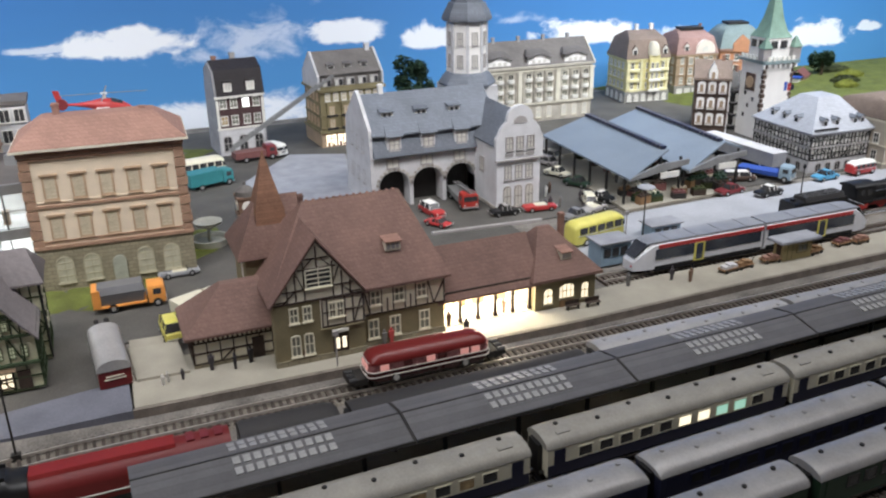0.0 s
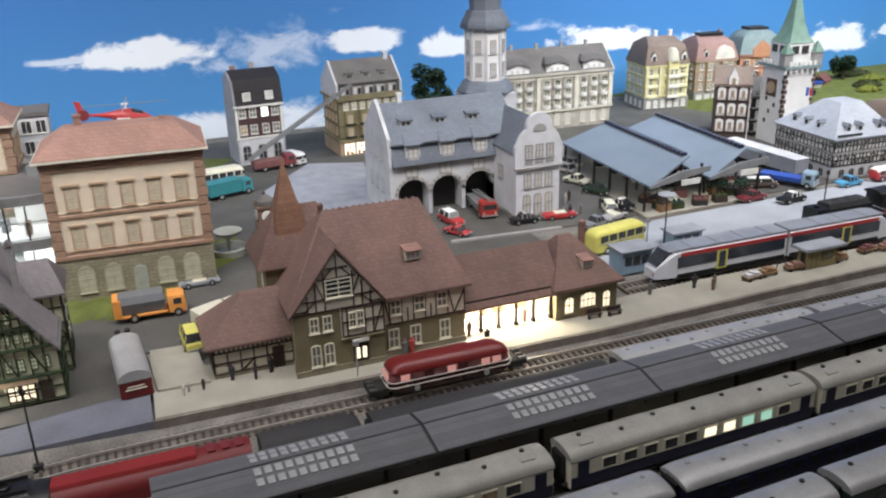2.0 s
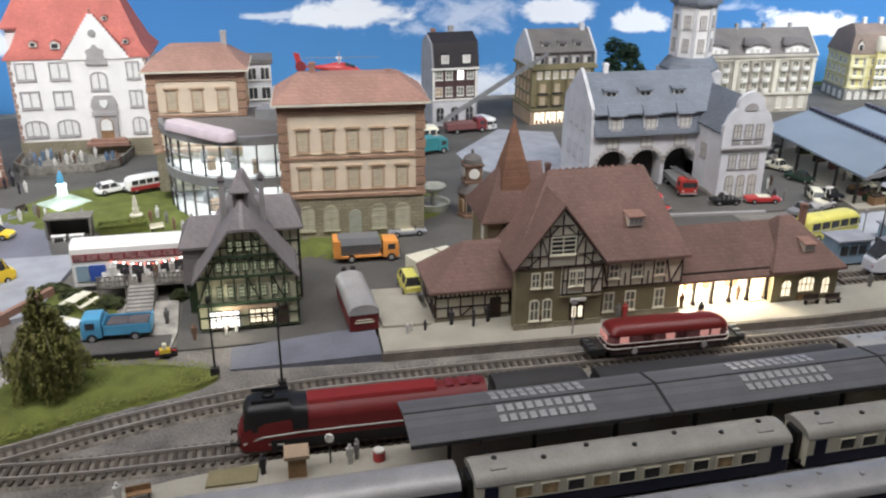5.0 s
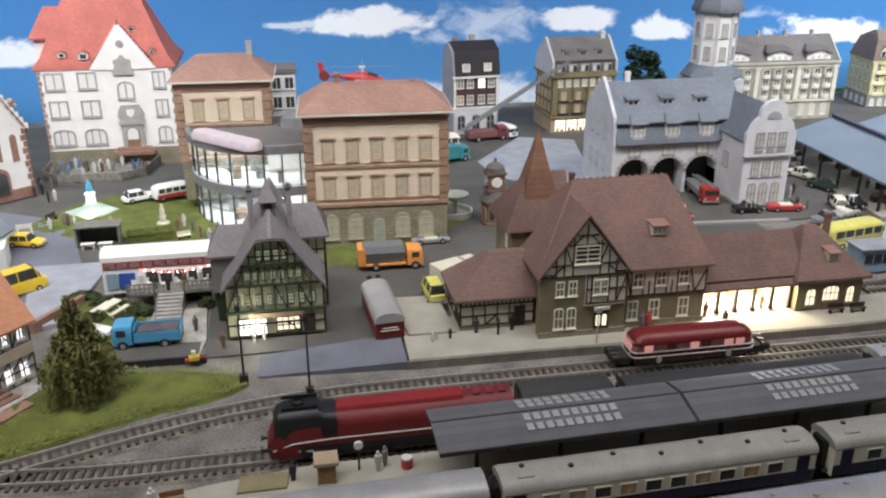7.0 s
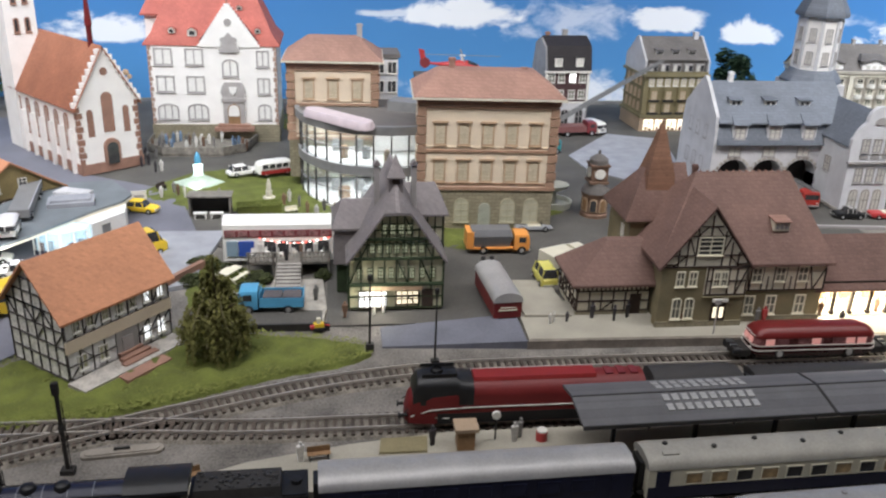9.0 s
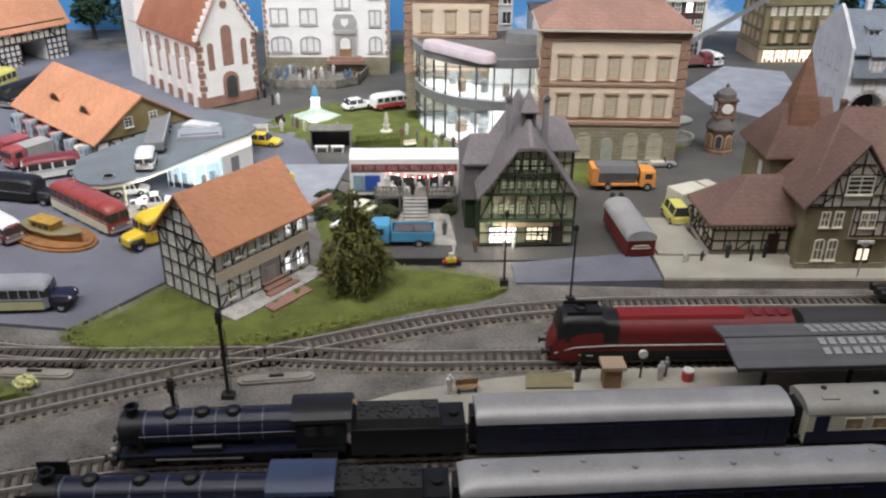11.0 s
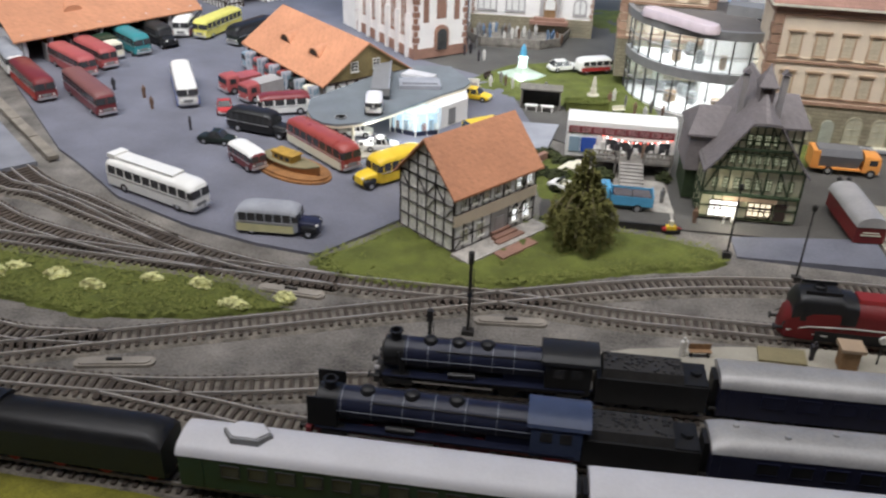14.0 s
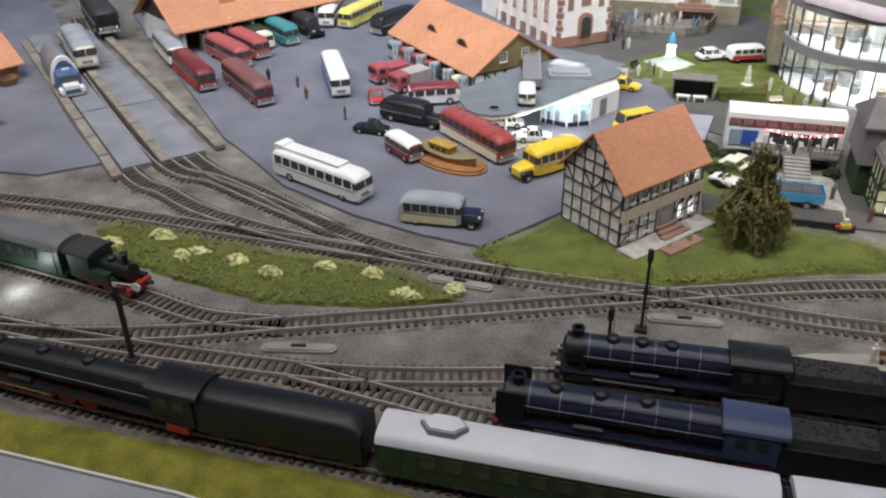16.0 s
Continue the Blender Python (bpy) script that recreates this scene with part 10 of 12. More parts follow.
def truck(m, cab, load, label, L=0.072, W=0.0275, cab_h=0.028, load_h=0.030, kind_="box", bonnet=0.0, name="truck", group="parked trucks", chassis="iron"):
    t = thing(name, m, label, "truck", group)
    cl = 0.020
    x1 = L / 2 - bonnet
    c = part("cab", shell([(x1 - cl, 0.98, 0.006, cab_h * 0.56, cab_h), (x1 - 0.004, 0.99, 0.005, cab_h * 0.56, cab_h * 0.99), (x1 - 0.0012, 0.94, 0.005, cab_h * 0.54, cab_h * 0.92), (x1, 0.86, 0.006, cab_h * 0.50, cab_h * 0.80)], W), cab, t)
    part("windscreen", MB().box(x1 - 0.003, x1 + 0.0002, -W * 0.39, W * 0.39, cab_h * 0.55, cab_h * 0.82), "pane", c)
    part("side_window", MB().box(x1 - cl + 0.006, x1 - 0.005, -W * 0.497, W * 0.497, cab_h * 0.57, cab_h * 0.82), "pane", c)
    if bonnet:
        part("bonnet", shell([(x1 - 0.002, 0.74, 0.006, cab_h * 0.42, cab_h * 0.55), (L / 2, 0.62, 0.006, cab_h * 0.34, cab_h * 0.5)], W), cab, t)
    part("bumper", MB().box(L / 2 - 0.001, L / 2 + 0.001, -W * 0.46, W * 0.46, 0.0045, 0.007), "silver", t)
    part("chassis", MB().box(-L / 2, x1 - cl, -W * 0.30, W * 0.30, 0.0055, 0.0085), chassis, t)
    xb = x1 - cl - 0.0015
    if kind_ == "box":
        part("load_box", MB().box(-L / 2, xb, -W / 2, W / 2, 0.0085, load_h), load, t)
    elif kind_ == "flat":
        bed = part("load_bed", MB().box(-L / 2, xb, -W / 2, W / 2, 0.0085, 0.0105).box(-L / 2, xb, -W / 2, -W / 2 + 0.001, 0.0105, 0.019).box(-L / 2, xb, W / 2 - 0.001, W / 2, 0.0105, 0.019).box(-L / 2, -L / 2 + 0.001, -W / 2, W / 2, 0.0105, 0.021).box(xb - 0.001, xb, -W / 2, W / 2, 0.0105, 0.022), cab, t)
        for k in (0, 1):
            for j in (0, 1):
                xa = -L / 2 + 0.003 + k * (xb + L / 2 - 0.006) / 2
                part("crate", MB().box(xa, xa + (xb + L / 2 - 0.006) / 2 - 0.0008, *sorted((-W * 0.42 * j, W * 0.42 * (1 - j))), 0.0105, 0.0195 - 0.002 * j), load, bed)
    elif kind_ == "tipper":
        part("hopper", MB().loft([rect(-L / 2 + 0.006, xb - 0.004, -W * 0.38, W * 0.38, 0.0095), rect(-L / 2 + 0.001, xb - 0.001, -W * 0.5, W * 0.5, 0.024), rect(-L / 2 + 0.004, xb - 0.003, -W * 0.36, W * 0.36, load_h)]), load, t)
        part("tail_frame", MB().box(-L / 2 - 0.003, -L / 2 + 0.006, -W / 2, W / 2, 0.008, load_h - 0.002), cab, t)
        part("side_sill", MB().box(-L / 2, xb, -W / 2, W / 2, 0.0075, 0.0095), cab, t)
    elif kind_ == "barrel":
        hoop = lambda x, q: [(x, W * 0.56 * q * math.cos(b), 0.010 + 0.029 * q * math.sin(b)) for b in [math.pi * i / 10 for i in range(11)]]
        part("round_load", MB().loft([hoop(-L / 2, 0.96), hoop(-L / 2 + 0.004, 1), hoop(xb - 0.006, 1), hoop(xb - 0.004, 0.97)]), load, t, "grey round-topped load")
        part("white_collar", MB().loft([hoop(xb - 0.009, 1.05), hoop(xb - 0.001, 1.05)]), "wpaint", t, "white hoop before the load")
        part("front_board", MB().loft([hoop(xb - 0.002, 0.90), hoop(xb - 0.0002, 0.90)]), cab, t)
    elif kind_ == "ladder":
        part("bed", MB().box(-L / 2, xb, -W / 2, W / 2, 0.0085, 0.018), load, t)
        ld = MB()
        a, b = Vector((-L / 2 + 0.004, 0, 0.024)), Vector((x1 + 0.010, 0, 0.032))
        for s in (-1, 1):
            ld.beam(a + Vector((0, s * 0.004, 0)), b + Vector((0, s * 0.004, 0)), 0.001, 0.0022)
        for k in range(14):
            p = a + (b - a) * (k / 13)
            ld.beam(p + Vector((0, -0.004, 0)), p + Vector((0, 0.004, 0)), 0.0008, 0.0008)
        part("ladder", ld, "grey", t, "folded turntable ladder")
    for s in (-1, 1):
        part("headlamp", MB().cyl((L / 2 - 0.001, s * W * 0.34, 0.010), (L / 2 + 0.0005, s * W * 0.34, 0.010), 0.0015, n=8), "frame", t)
        road_wheel(t, x1 - cl * 0.5 + bonnet * 0.7, s * (W / 2 - 0.002), 0.0054)
        road_wheel(t, -L * 0.26, s * (W / 2 - 0.0022), 0.0054)
    return t


Y = 0.0035
bus(pose(-0.757, 0.020, Y, 0, 0, -23), 0.132, "wpaint", "wpaint", "cream-white touring coach with roof luggage box", rack=True, windows_n=9)
bus(pose(-0.606, -0.028, Y, 0, 0, 2), 0.086, "slab", "slab", "old grey and lemon bus with long dark bonnet", lower="palelemon", bonnet="navy", nose=0.020, H=0.030, windows_n=6)
bus(pose(-0.518, 0.120, Y, 0, 0, 228), 0.096, "ypaint", "ypaint", "bright yellow post bus with black mudguards", nose=0.020, windows_n=6)
bus(pose(-0.613, 0.166, Y, 0, 0, -41), 0.124, "brightmaroon", "brightmaroon", "red and cream touring coach", windows_n=8, lower="creamp")
bus(pose(-0.711, 0.224, Y, 0, 0, -15), 0.092, "black", "black", "old black bus with grey bonnet", nose=0.022, H=0.030, windows_n=6)
car(pose(-0.752, 0.178, Y, 0, 0, -4), "greenblack", "small black pick-up car", 0.046)
bus(pose(-0.692, 0.120, Y, 0, 0, -40), 0.056, "darkred_p", "wpaint", "small maroon bus with a white roof", H=0.026, W=0.023, windows_n=4)
bus(pose(-0.862, 0.338, Y, 0, 0, -62), 0.126, "wpaint", "wpaint", "blue and white service bus", lower="blue", windows_n=8)
car(pose(-0.783, 0.285, Y, 0, 0, -68), "red", "small red fire car", 0.044)
bus(pose(-1.072, 0.305, Y, 0, 0, -43), 0.126, "darkred_p", "darkred_p", "dark red service bus", lower="wheelred")
bus(pose(-0.972, 0.276, Y, 0, 0, -43), 0.140, "darkred_p", "brownred", "maroon touring coach with brownish roof", windows_n=9)
bus(pose(-1.165, 0.395, Y, 0, 0, -46), 0.110, "wpaint", "slab", "white trailer bus with grey roof")
bus(pose(-1.065, 0.400, Y, 0, 0, -36), 0.110, "fadedred", "fadedred", "red box bus leaving the garage")
bus(pose(-1.050, 0.442, Y, 0, 0, -36), 0.095, "fadedred", "fadedred", "red bus leaving the garage bay")
truck(pose(-1.048, 0.478, Y, 0, 0, -36), "creamp", "green", "small cream and green truck by the garage", 0.055)
bus(pose(-1.030, 0.518, Y, 0, 0, -38), 0.090, "teal", "teal", "teal bus leaving the garage bay")
bus(pose(-1.005, 0.566, Y, 0, 0, -38), 0.090, "black", "iron", "black old bus at the garage", nose=0.018)
bus(pose(-0.990, 0.655, Y, 0, 0, -80), 0.115, "wpaint", "wpaint", "white bus with red belt", lower="darkred_p")
bus(pose(-0.935, 0.655, Y, 0, 0, -102), 0.115, "lemon", "lemon", "pale yellow bus in the yard")
bus(pose(-0.862, 0.622, Y, 0, 0, -112), 0.10, "greenblack", "black", "dark green bus beside the barn")
# fire engines in the barn bays and the open door leaves between them
BARN = pose(-0.823, 0.487, Y, 0, 0, -44.5)
for k, (c, l2, kd) in enumerate((("cyan2", "frame", "flat"), ("fadedred", "darkred_p", "box"), ("fadedred", "darkred_p", "box"), ("brightmaroon", "grey", "box"), ("greenblack", "grey", "box"), ("creamp", "grey", "flat"))):
    truck(BARN @ pose(0.022 + k * 0.038, 0.019, 0, 0, 0, -90), c, l2, "old fire engine parked half under the barn roof", 0.066, kind_=kd, load_h=0.027, group="fire engines")
for k in range(6):
    t = thing("barn_door", BARN @ pose(0.041 + k * 0.038, -0.003, 0), "pale grey folding barn door standing open", "door", "open barn doors")
    for a in (-66, -104):
        lf = part("leaf", MB().box(0, 0.0165, -0.0006, 0.0006, 0.001, 0.033), "doorpale", t, "", pose(0, 0, 0, 0, 0, a))
        for z in (0.012, 0.022):
            for u in (0.0025, 0.0090):
                part("pane", MB().box(u, u + 0.0050, -0.0010, 0.0010, z, z + 0.0075), "cyan2", lf)
truck(pose(-0.792, 0.372, Y, 0, 0, -130), "fadedred", "fadedred", "small red fire engine in the yard", 0.056, load_h=0.022, group="fire engines")
truck(pose(-0.752, 0.345, Y, 0, 0, -125), "fadedred", "frame_g", "red fire engine with grey body", 0.060, load_h=0.026, group="fire engines")
bus(pose(-0.703, 0.298, Y, 0, 0, 205), 0.070, "wpaint", "darkred_p", "white fire van with maroon roof", H=0.028, windows_n=4)
# beside the depot tracks
st = truck(pose(-1.252, 0.246, Y, 0, 0, -44) @ Matrix.Diagonal((1.22, 1.22, 1.22, 1)), "dullblue", "grey", "blue snow truck with white bonnet on the depot track", 0.125, bonnet=0.014, kind_="barrel")
part("roof_sign", MB().box(0.034, 0.038, -0.004, 0.004, 0.028, 0.0295), "wpaint", st)
part("white_bonnet_cover", MB().box(0.0495, 0.0635, -0.0085, 0.0085, 0.012, 0.0165), "wpaint", st)
part("mudguard", MB().box(0.0495, 0.064, -0.0135, -0.009, 0.008, 0.0125), "wpaint", st)
part("mudguard", MB().box(0.0495, 0.064, 0.009, 0.0135, 0.008, 0.0125), "wpaint", st)
bus(pose(-1.287, 0.340, 0.0098, 0, 0, -46) @ Matrix.Diagonal((1.15, 1.2, 1.2, 1)), 0.115, "creamp", "slab", "cream railbus with grey roof on the depot slab")
bus(pose(-1.367, 0.511, 0.0098, 0, 0, -46) @ Matrix.Diagonal((1.25, 1.4, 1.35, 1)), 0.13, "black", "tin_dark", "dark diesel shunter on the depot track", pane="black")
truck(pose(-1.262, 0.085, Y, 0, 0, -20), "red", "red", "small red tractor at the edge of the yard", 0.045, load_h=0.016)
# town side
truck(pose(0.016, 0.256, 0.002, 0, 0, -1), "orange", "slab2", "orange refuse truck with grey drum body", 0.078, kind_="tipper", load_h=0.032)
car(pose(0.078, 0.328, 0.002, 0, 0, 2), "silverp", "open silver sports car without its roof", 0.050, kind_="open", H=0.013)
car(pose(0.050, 0.142, 0.010, 0, 0, 94), "lemon", "small yellow panel van", 0.044, kind_="van", H=0.022)
truck(pose(0.088, 0.196, 0.002, 0, 0, 24), "creamp", "creamp", "cream delivery van behind the annex", 0.060, load_h=0.026)
truck(pose(-0.258, 0.102, 0.002, 0, 0, 179), "cyan", "crate", "light blue flatbed truck with grey crates", 0.068, kind_="flat")
car(pose(-0.318, 0.130, 0.002, 0, 0, 150), "wpaint", "white open car beside the hedge", 0.040, kind_="open")
car(pose(-0.332, 0.572, 0.006, 0, 0, 28), "wpaint", "white estate car on the park path", 0.050, kind_="estate")
bus(pose(-0.285, 0.575, 0.006, 0, 0, 24), 0.056, "wpaint", "wpaint", "small red and white van bus", H=0.024, W=0.022, windows_n=4, lower="red")
car(pose(-0.455, 0.412, 0.0035, 0, 0, -14), "ypaint", "yellow estate car at the crossing", 0.048, kind_="estate")
car(pose(-0.425, 0.255, 0.0035, 0, 0, 38), "ypaint", "yellow post van beside the depot road", 0.062, kind_="van", H=0.030, W=0.025)
bus(pose(0.626, 0.212, 0.0035, 0, 0, 10), 0.090, "lemon", "lemon", "yellow bus parked behind the station", windows_n=5)
car(pose(0.462, 0.410, 0.002, 0, 0, -80), "red", "red and white fire estate before the gate", 0.054, roof="wpaint", kind_="estate", H=0.019)
truck(pose(0.527, 0.440, 0.002, 0, 0, -97), "wheelred", "grey", "red and grey ladder fire engine leaving the gate", 0.085, kind_="ladder")
car(pose(0.452, 0.360, 0.002, 0, 0, -60), "red", "low bright red sports car", 0.042, H=0.012)
car(pose(0.562, 0.362, 0.002, 0, 0, -5), "black", "black vintage car with light soft top", 0.044, roof="frame_g")
car(pose(0.620, 0.358, 0.002, 0, 0, -8), "red", "bright red open cabriolet car", 0.052, kind_="open")
for x, y, a, c, r, k in ((0.752, 0.575, -70, "frame_g", None, "van"), (0.735, 0.505, -65, "creamp", None, "sedan"), (0.736, 0.440, -62, "green", None, "sedan"), (0.730, 0.358, -68, "black", "frame", "sedan"), (0.704, 0.350, -110, "creamp", None, "van"), (0.780, 0.605, -70, "frame", None, "van"), (0.65, 0.30, 15, "grey", None, "sedan"), (0.69, 0.315, 20, "frame_g", None, "open")):
    car(pose(x, y, 0.0025, 0, 0, a), c, "small parked car beside the market hall", 0.047, roof=r, kind_=k)
car(pose(0.935, 0.298, 0.0035, 0, 0, 6), "darkred_p", "dark red saloon car on the pale road", 0.052)
car(pose(0.985, 0.266, 0.0035, 0, 0, 6), "black", "black taxi with white roof on the pale road", 0.052, roof="wpaint")
car(pose(0.998, 0.352, 0.0025, 0, 0, -25), "darkbrown", "dark brown van with white load at the market", 0.056, roof="wpaint", kind_="van")
truck(pose(1.050, 0.345, 0.0025, 0, 0, -62), "cyan2", "blue", "blue flat truck with a pale cab beside the market hall", 0.092, load_h=0.015)
tr = thing("box_trailer", pose(1.090, 0.452, 0.0025, 0, 0, -86), "long silver-grey box trailer beside the market hall", "trailer", "parked trucks")
part("box", MB().box(-0.088, 0.088, -0.016, 0.016, 0.008, 0.032), "slab", tr)
part("roof_sheet", MB().box(-0.0885, 0.0885, -0.0165, 0.0165, 0.032, 0.0332), "greywall", tr)
part("chassis", MB().box(-0.08, 0.08, -0.009, 0.009, 0.0055, 0.008), "iron", tr)
for x in (-0.070, -0.055, 0.060):
    for s in (-1, 1):
        road_wheel(tr, x, s * 0.0135, 0.0054)
car(pose(1.13, 0.292, 0.0035, 0, 0, 4), "cyan", "light blue saloon car by the guild hall", 0.050)
bus(pose(1.208, 0.292, 0.0035, 0, 0, 2), 0.056, "red", "wpaint", "red and white van bus by the cream house", H=0.024, W=0.021, windows_n=4)
# turntable ladder truck before the corner shop
lt = truck(pose(0.275, 0.835, 0.002, 0, 0, 8), "darkred_p", "brownred", "fire truck with raised turntable ladder", 0.080, load_h=0.02, kind_="box")
ladder = MB()
la, lb = Vector((-0.046, 0, 0.024)), Vector((0.163, -0.012, 0.143))
for s in (-0.005, 0.005):
    ladder.beam(la + Vector((0, s, 0)), lb + Vector((0, s * 0.6, 0)), 0.0014, 0.004)
    ladder.beam(la + Vector((0.006, s, 0.007)), lb + Vector((-0.03, s * 0.6, -0.012)), 0.0010, 0.0014)
for k in range(26):
    p = la + (lb - la) * (k / 25)
    ladder.beam(p + Vector((0, -0.005, 0)), p + Vector((0, 0.005, 0)), 0.0008, 0.0008)
part("raised_ladder", ladder, "grey", lt, "raised grey turntable ladder")
bus(pose(0.318, 0.852, 0.002, 0, 0, -62), 0.048, "wpaint", "wpaint", "maroon fire van with white roof", H=0.026, W=0.022, windows_n=4, lower="darkred_p")
truck(pose(0.172, 0.700, 0.002, 0, 0, 20), "teal", "teal", "teal truck behind the school", 0.080, load_h=0.03)
bus(pose(0.168, 0.765, 0.002, 0, 0, 10), 0.08, "creamp", "creamp", "cream camper bus behind the school", windows_n=5)
# white cars at the pumps
car(pose(-0.590, 0.238, 0.0035, 0, 0, 10), "wpaint", "small white car under the fuel station roof", 0.044)
car(pose(-0.548, 0.196, 0.0052, 0, 0, 12), "wpaint", "small white saloon car at the fuel pumps", 0.044)


# ---- plants and small things ----
MAT["grasstuft"] = mat("grass_blades", (0.185, 0.205, 0.050), 0.95, 0.22, 70, 500, 0.0)
MAT["clump2"] = mat("yellow_green_bush", (0.22, 0.24, 0.04), 0.95, 0.4, 90, 600, 0.4)
MAT["kerb2"] = mat("motor_cover", (0.30, 0.27, 0.23), 0.8, 0.2, 60, 600, 0.3)
MAT["gravelpath"] = mat("terrace_gravel", (0.42, 0.39, 0.34), 0.9, 0.3, 60, 700, 0.4)
MAT["cloth_dark"] = mat("figure_dark", (0.045, 0.04, 0.045), 0.7, 0.3, 300, 900, 0.1, tint=0.4)
MAT["cloth_grey"] = mat("figure_grey", (0.22, 0.21, 0.20), 0.7, 0.3, 300, 900, 0.1, tint=0.4)
MAT["cloth_white"] = mat("figure_white", (0.66, 0.64, 0.60), 0.7, 0.2, 300, 900, 0.1, tint=0.2)
MAT["cloth_brown"] = mat("figure_brown", (0.20, 0.12, 0.08), 0.7, 0.3, 300, 900, 0.1, tint=0.4)
MAT["cloth_blue"] = mat("figure_blue", (0.16, 0.24, 0.36), 0.7, 0.3, 300, 900, 0.1, tint=0.3)
MAT["restpane"] = mat("bus_upper_pane", (0.32, 0.16, 0.16), 0.3, 0.5, 200, 700, 0.0)
MAT["bulbred"] = glow("bulb_red", (1.0, 0.12, 0.08), 5.0, (0.5, 0.05, 0.05))
MAT["deckwood"] = mat("grey_weathered_wood", (0.20, 0.185, 0.16), 0.85, 0.3, 120, 700, 0.3)
MAT["litpool"] = glow("lit_column", (0.8, 1.0, 0.95), 1.5, (0.7, 0.8, 0.78))
MAT["rust2"] = mat("weathered_yellow", (0.45, 0.27, 0.05), 0.7, 0.35, 90, 600, 0.2)
def limb(mb, a, b, r0, r1, bend, rng):
    a, b = Vector(a), Vector(b)
    mid = (a + b) / 2 + Vector((rng.uniform(-1, 1), rng.uniform(-1, 1), rng.uniform(0, 1))) * bend
    mb.cyl(a, mid, r0, (r0 + r1) / 2, 6).cyl(mid, b, (r0 + r1) / 2, r1, 6)


def leaf_card(mb, c, size, rng, droop=0.0):
    """One small bent leaf tuft."""
    a = rng.uniform(0, 6.283)
    u = Vector((math.cos(a), math.sin(a), rng.uniform(-0.5, 0.5) - droop)).normalized() * size
    v = Vector((-math.sin(a), math.cos(a), rng.uniform(-0.6, 0.6))).normalized() * size * 0.45
    c = Vector(c)
    k = Vector((0, 0, size * 0.25))
    mb.add([c - u, c - v + k, c + u, c + v + k], [(0, 1, 2), (0, 2, 3)])


def broad_tree(x, y, z, height, width, material, label, seed=1, tufts=900, group="trees of the layout"):
    rng = random.Random(seed)
    t = thing("tree", pose(x, y, z), label, "tree", group)
    tr, cr = MB(), MB()
    limb(tr, (0, 0, -0.003), (0, 0, height * 0.55), width * 0.05, width * 0.025, width * 0.04, rng)
    lobes = []
    for k in range(9):
        a, q = k * 2.4 + rng.uniform(-0.3, 0.3), width * rng.uniform(0.12, 0.34)
        c = Vector((q * math.cos(a), q * math.sin(a), height * rng.uniform(0.42, 0.86)))
        limb(tr, (0, 0, height * rng.uniform(0.25, 0.5)), c, width * 0.02, width * 0.006, width * 0.04, rng)
        lobes.append((c, width * rng.uniform(0.14, 0.24)))
    for k in range(tufts):
        c, r = lobes[k % len(lobes)]
        d = Vector((rng.gauss(0, 1), rng.gauss(0, 1), rng.gauss(0, 0.8))).normalized() * r * rng.uniform(0.55, 1.05)
        leaf_card(cr, c + d, width * 0.062, rng)
    part("trunk", tr, "bark", t)
    part("crown", cr, material, t, "uneven leafy crown")


def willow(x, y, z, height, width):
    rng = random.Random(21)
    t = thing("willow_tree", pose(x, y, z), "drooping olive-green willow tree on the grass bank", "tree")
    tr, cr, bare = MB(), MB(), MB()
    limb(tr, (0, 0, -0.004), (0.002, 0, height * 0.62), 0.0048, 0.0026, 0.003, rng)
    # pendent clumps: centre round the trunk, radius, top and foot as shares of the height
    masses = [(0.0, 0.0, 0.11, 1.0, 0.62), (-0.08, 0.05, 0.14, 0.86, 0.5), (0.09, -0.04, 0.14, 0.82, 0.45)]
    for k in range(7):
        a = 0.9 * k
        masses.append((0.22 * math.cos(a), 0.22 * math.sin(a), 0.13, rng.uniform(0.60, 0.80), rng.uniform(0.34, 0.50)))
    for k in range(8):
        a = 0.785 * k + 0.2
        masses.append((0.42 * math.cos(a), 0.42 * math.sin(a), 0.20, rng.uniform(0.42, 0.60), rng.uniform(0.05, 0.13)))
    for cx, cy, r, top, foot in masses:
        c = Vector((cx * width, cy * width, top * height))
        limb(tr, (0.001, 0, height * (0.30 if top < 0.7 else 0.5)), c, 0.0017, 0.0006, 0.004, rng)
        for k in range(int(8 + 130 * r)):
            b, q = rng.uniform(0, 6.283), r * width * math.sqrt(rng.random())
            sx, sy = c.x + q * math.cos(b), c.y + q * math.sin(b)
            z0 = c.z - 0.9 * height * (q / width / 0.5) ** 2 + rng.uniform(-0.003, 0.002)
            low = max(0.004, foot * height + rng.uniform(-0.06, 0.10) * height)
            z_ = z0
            while z_ > low:
                f = (z0 - z_) / height
                leaf_card(cr, (sx * (1 + 0.25 * f) + rng.uniform(-0.001, 0.001), sy * (1 + 0.25 * f) + rng.uniform(-0.001, 0.001), z_), 0.0026, rng, 0.7)
                z_ -= rng.uniform(0.0016, 0.0034)
    for k in range(9):
        a = 0.7 * k + 0.35
        p, q = (0.20 * width * math.cos(a), 0.20 * width * math.sin(a), height * 0.62), (0.54 * width * math.cos(a), 0.54 * width * math.sin(a), height * rng.uniform(0.10, 0.30))
        limb(bare, p, q, 0.0011, 0.0007, 0.006, rng)
    part("trunk", tr, "bark", t)
    part("crown", cr, "leaf", t, "hanging strands of olive leaves")
    part("bare_branch", bare, "paleleaf", t, "pale bare hanging stems")


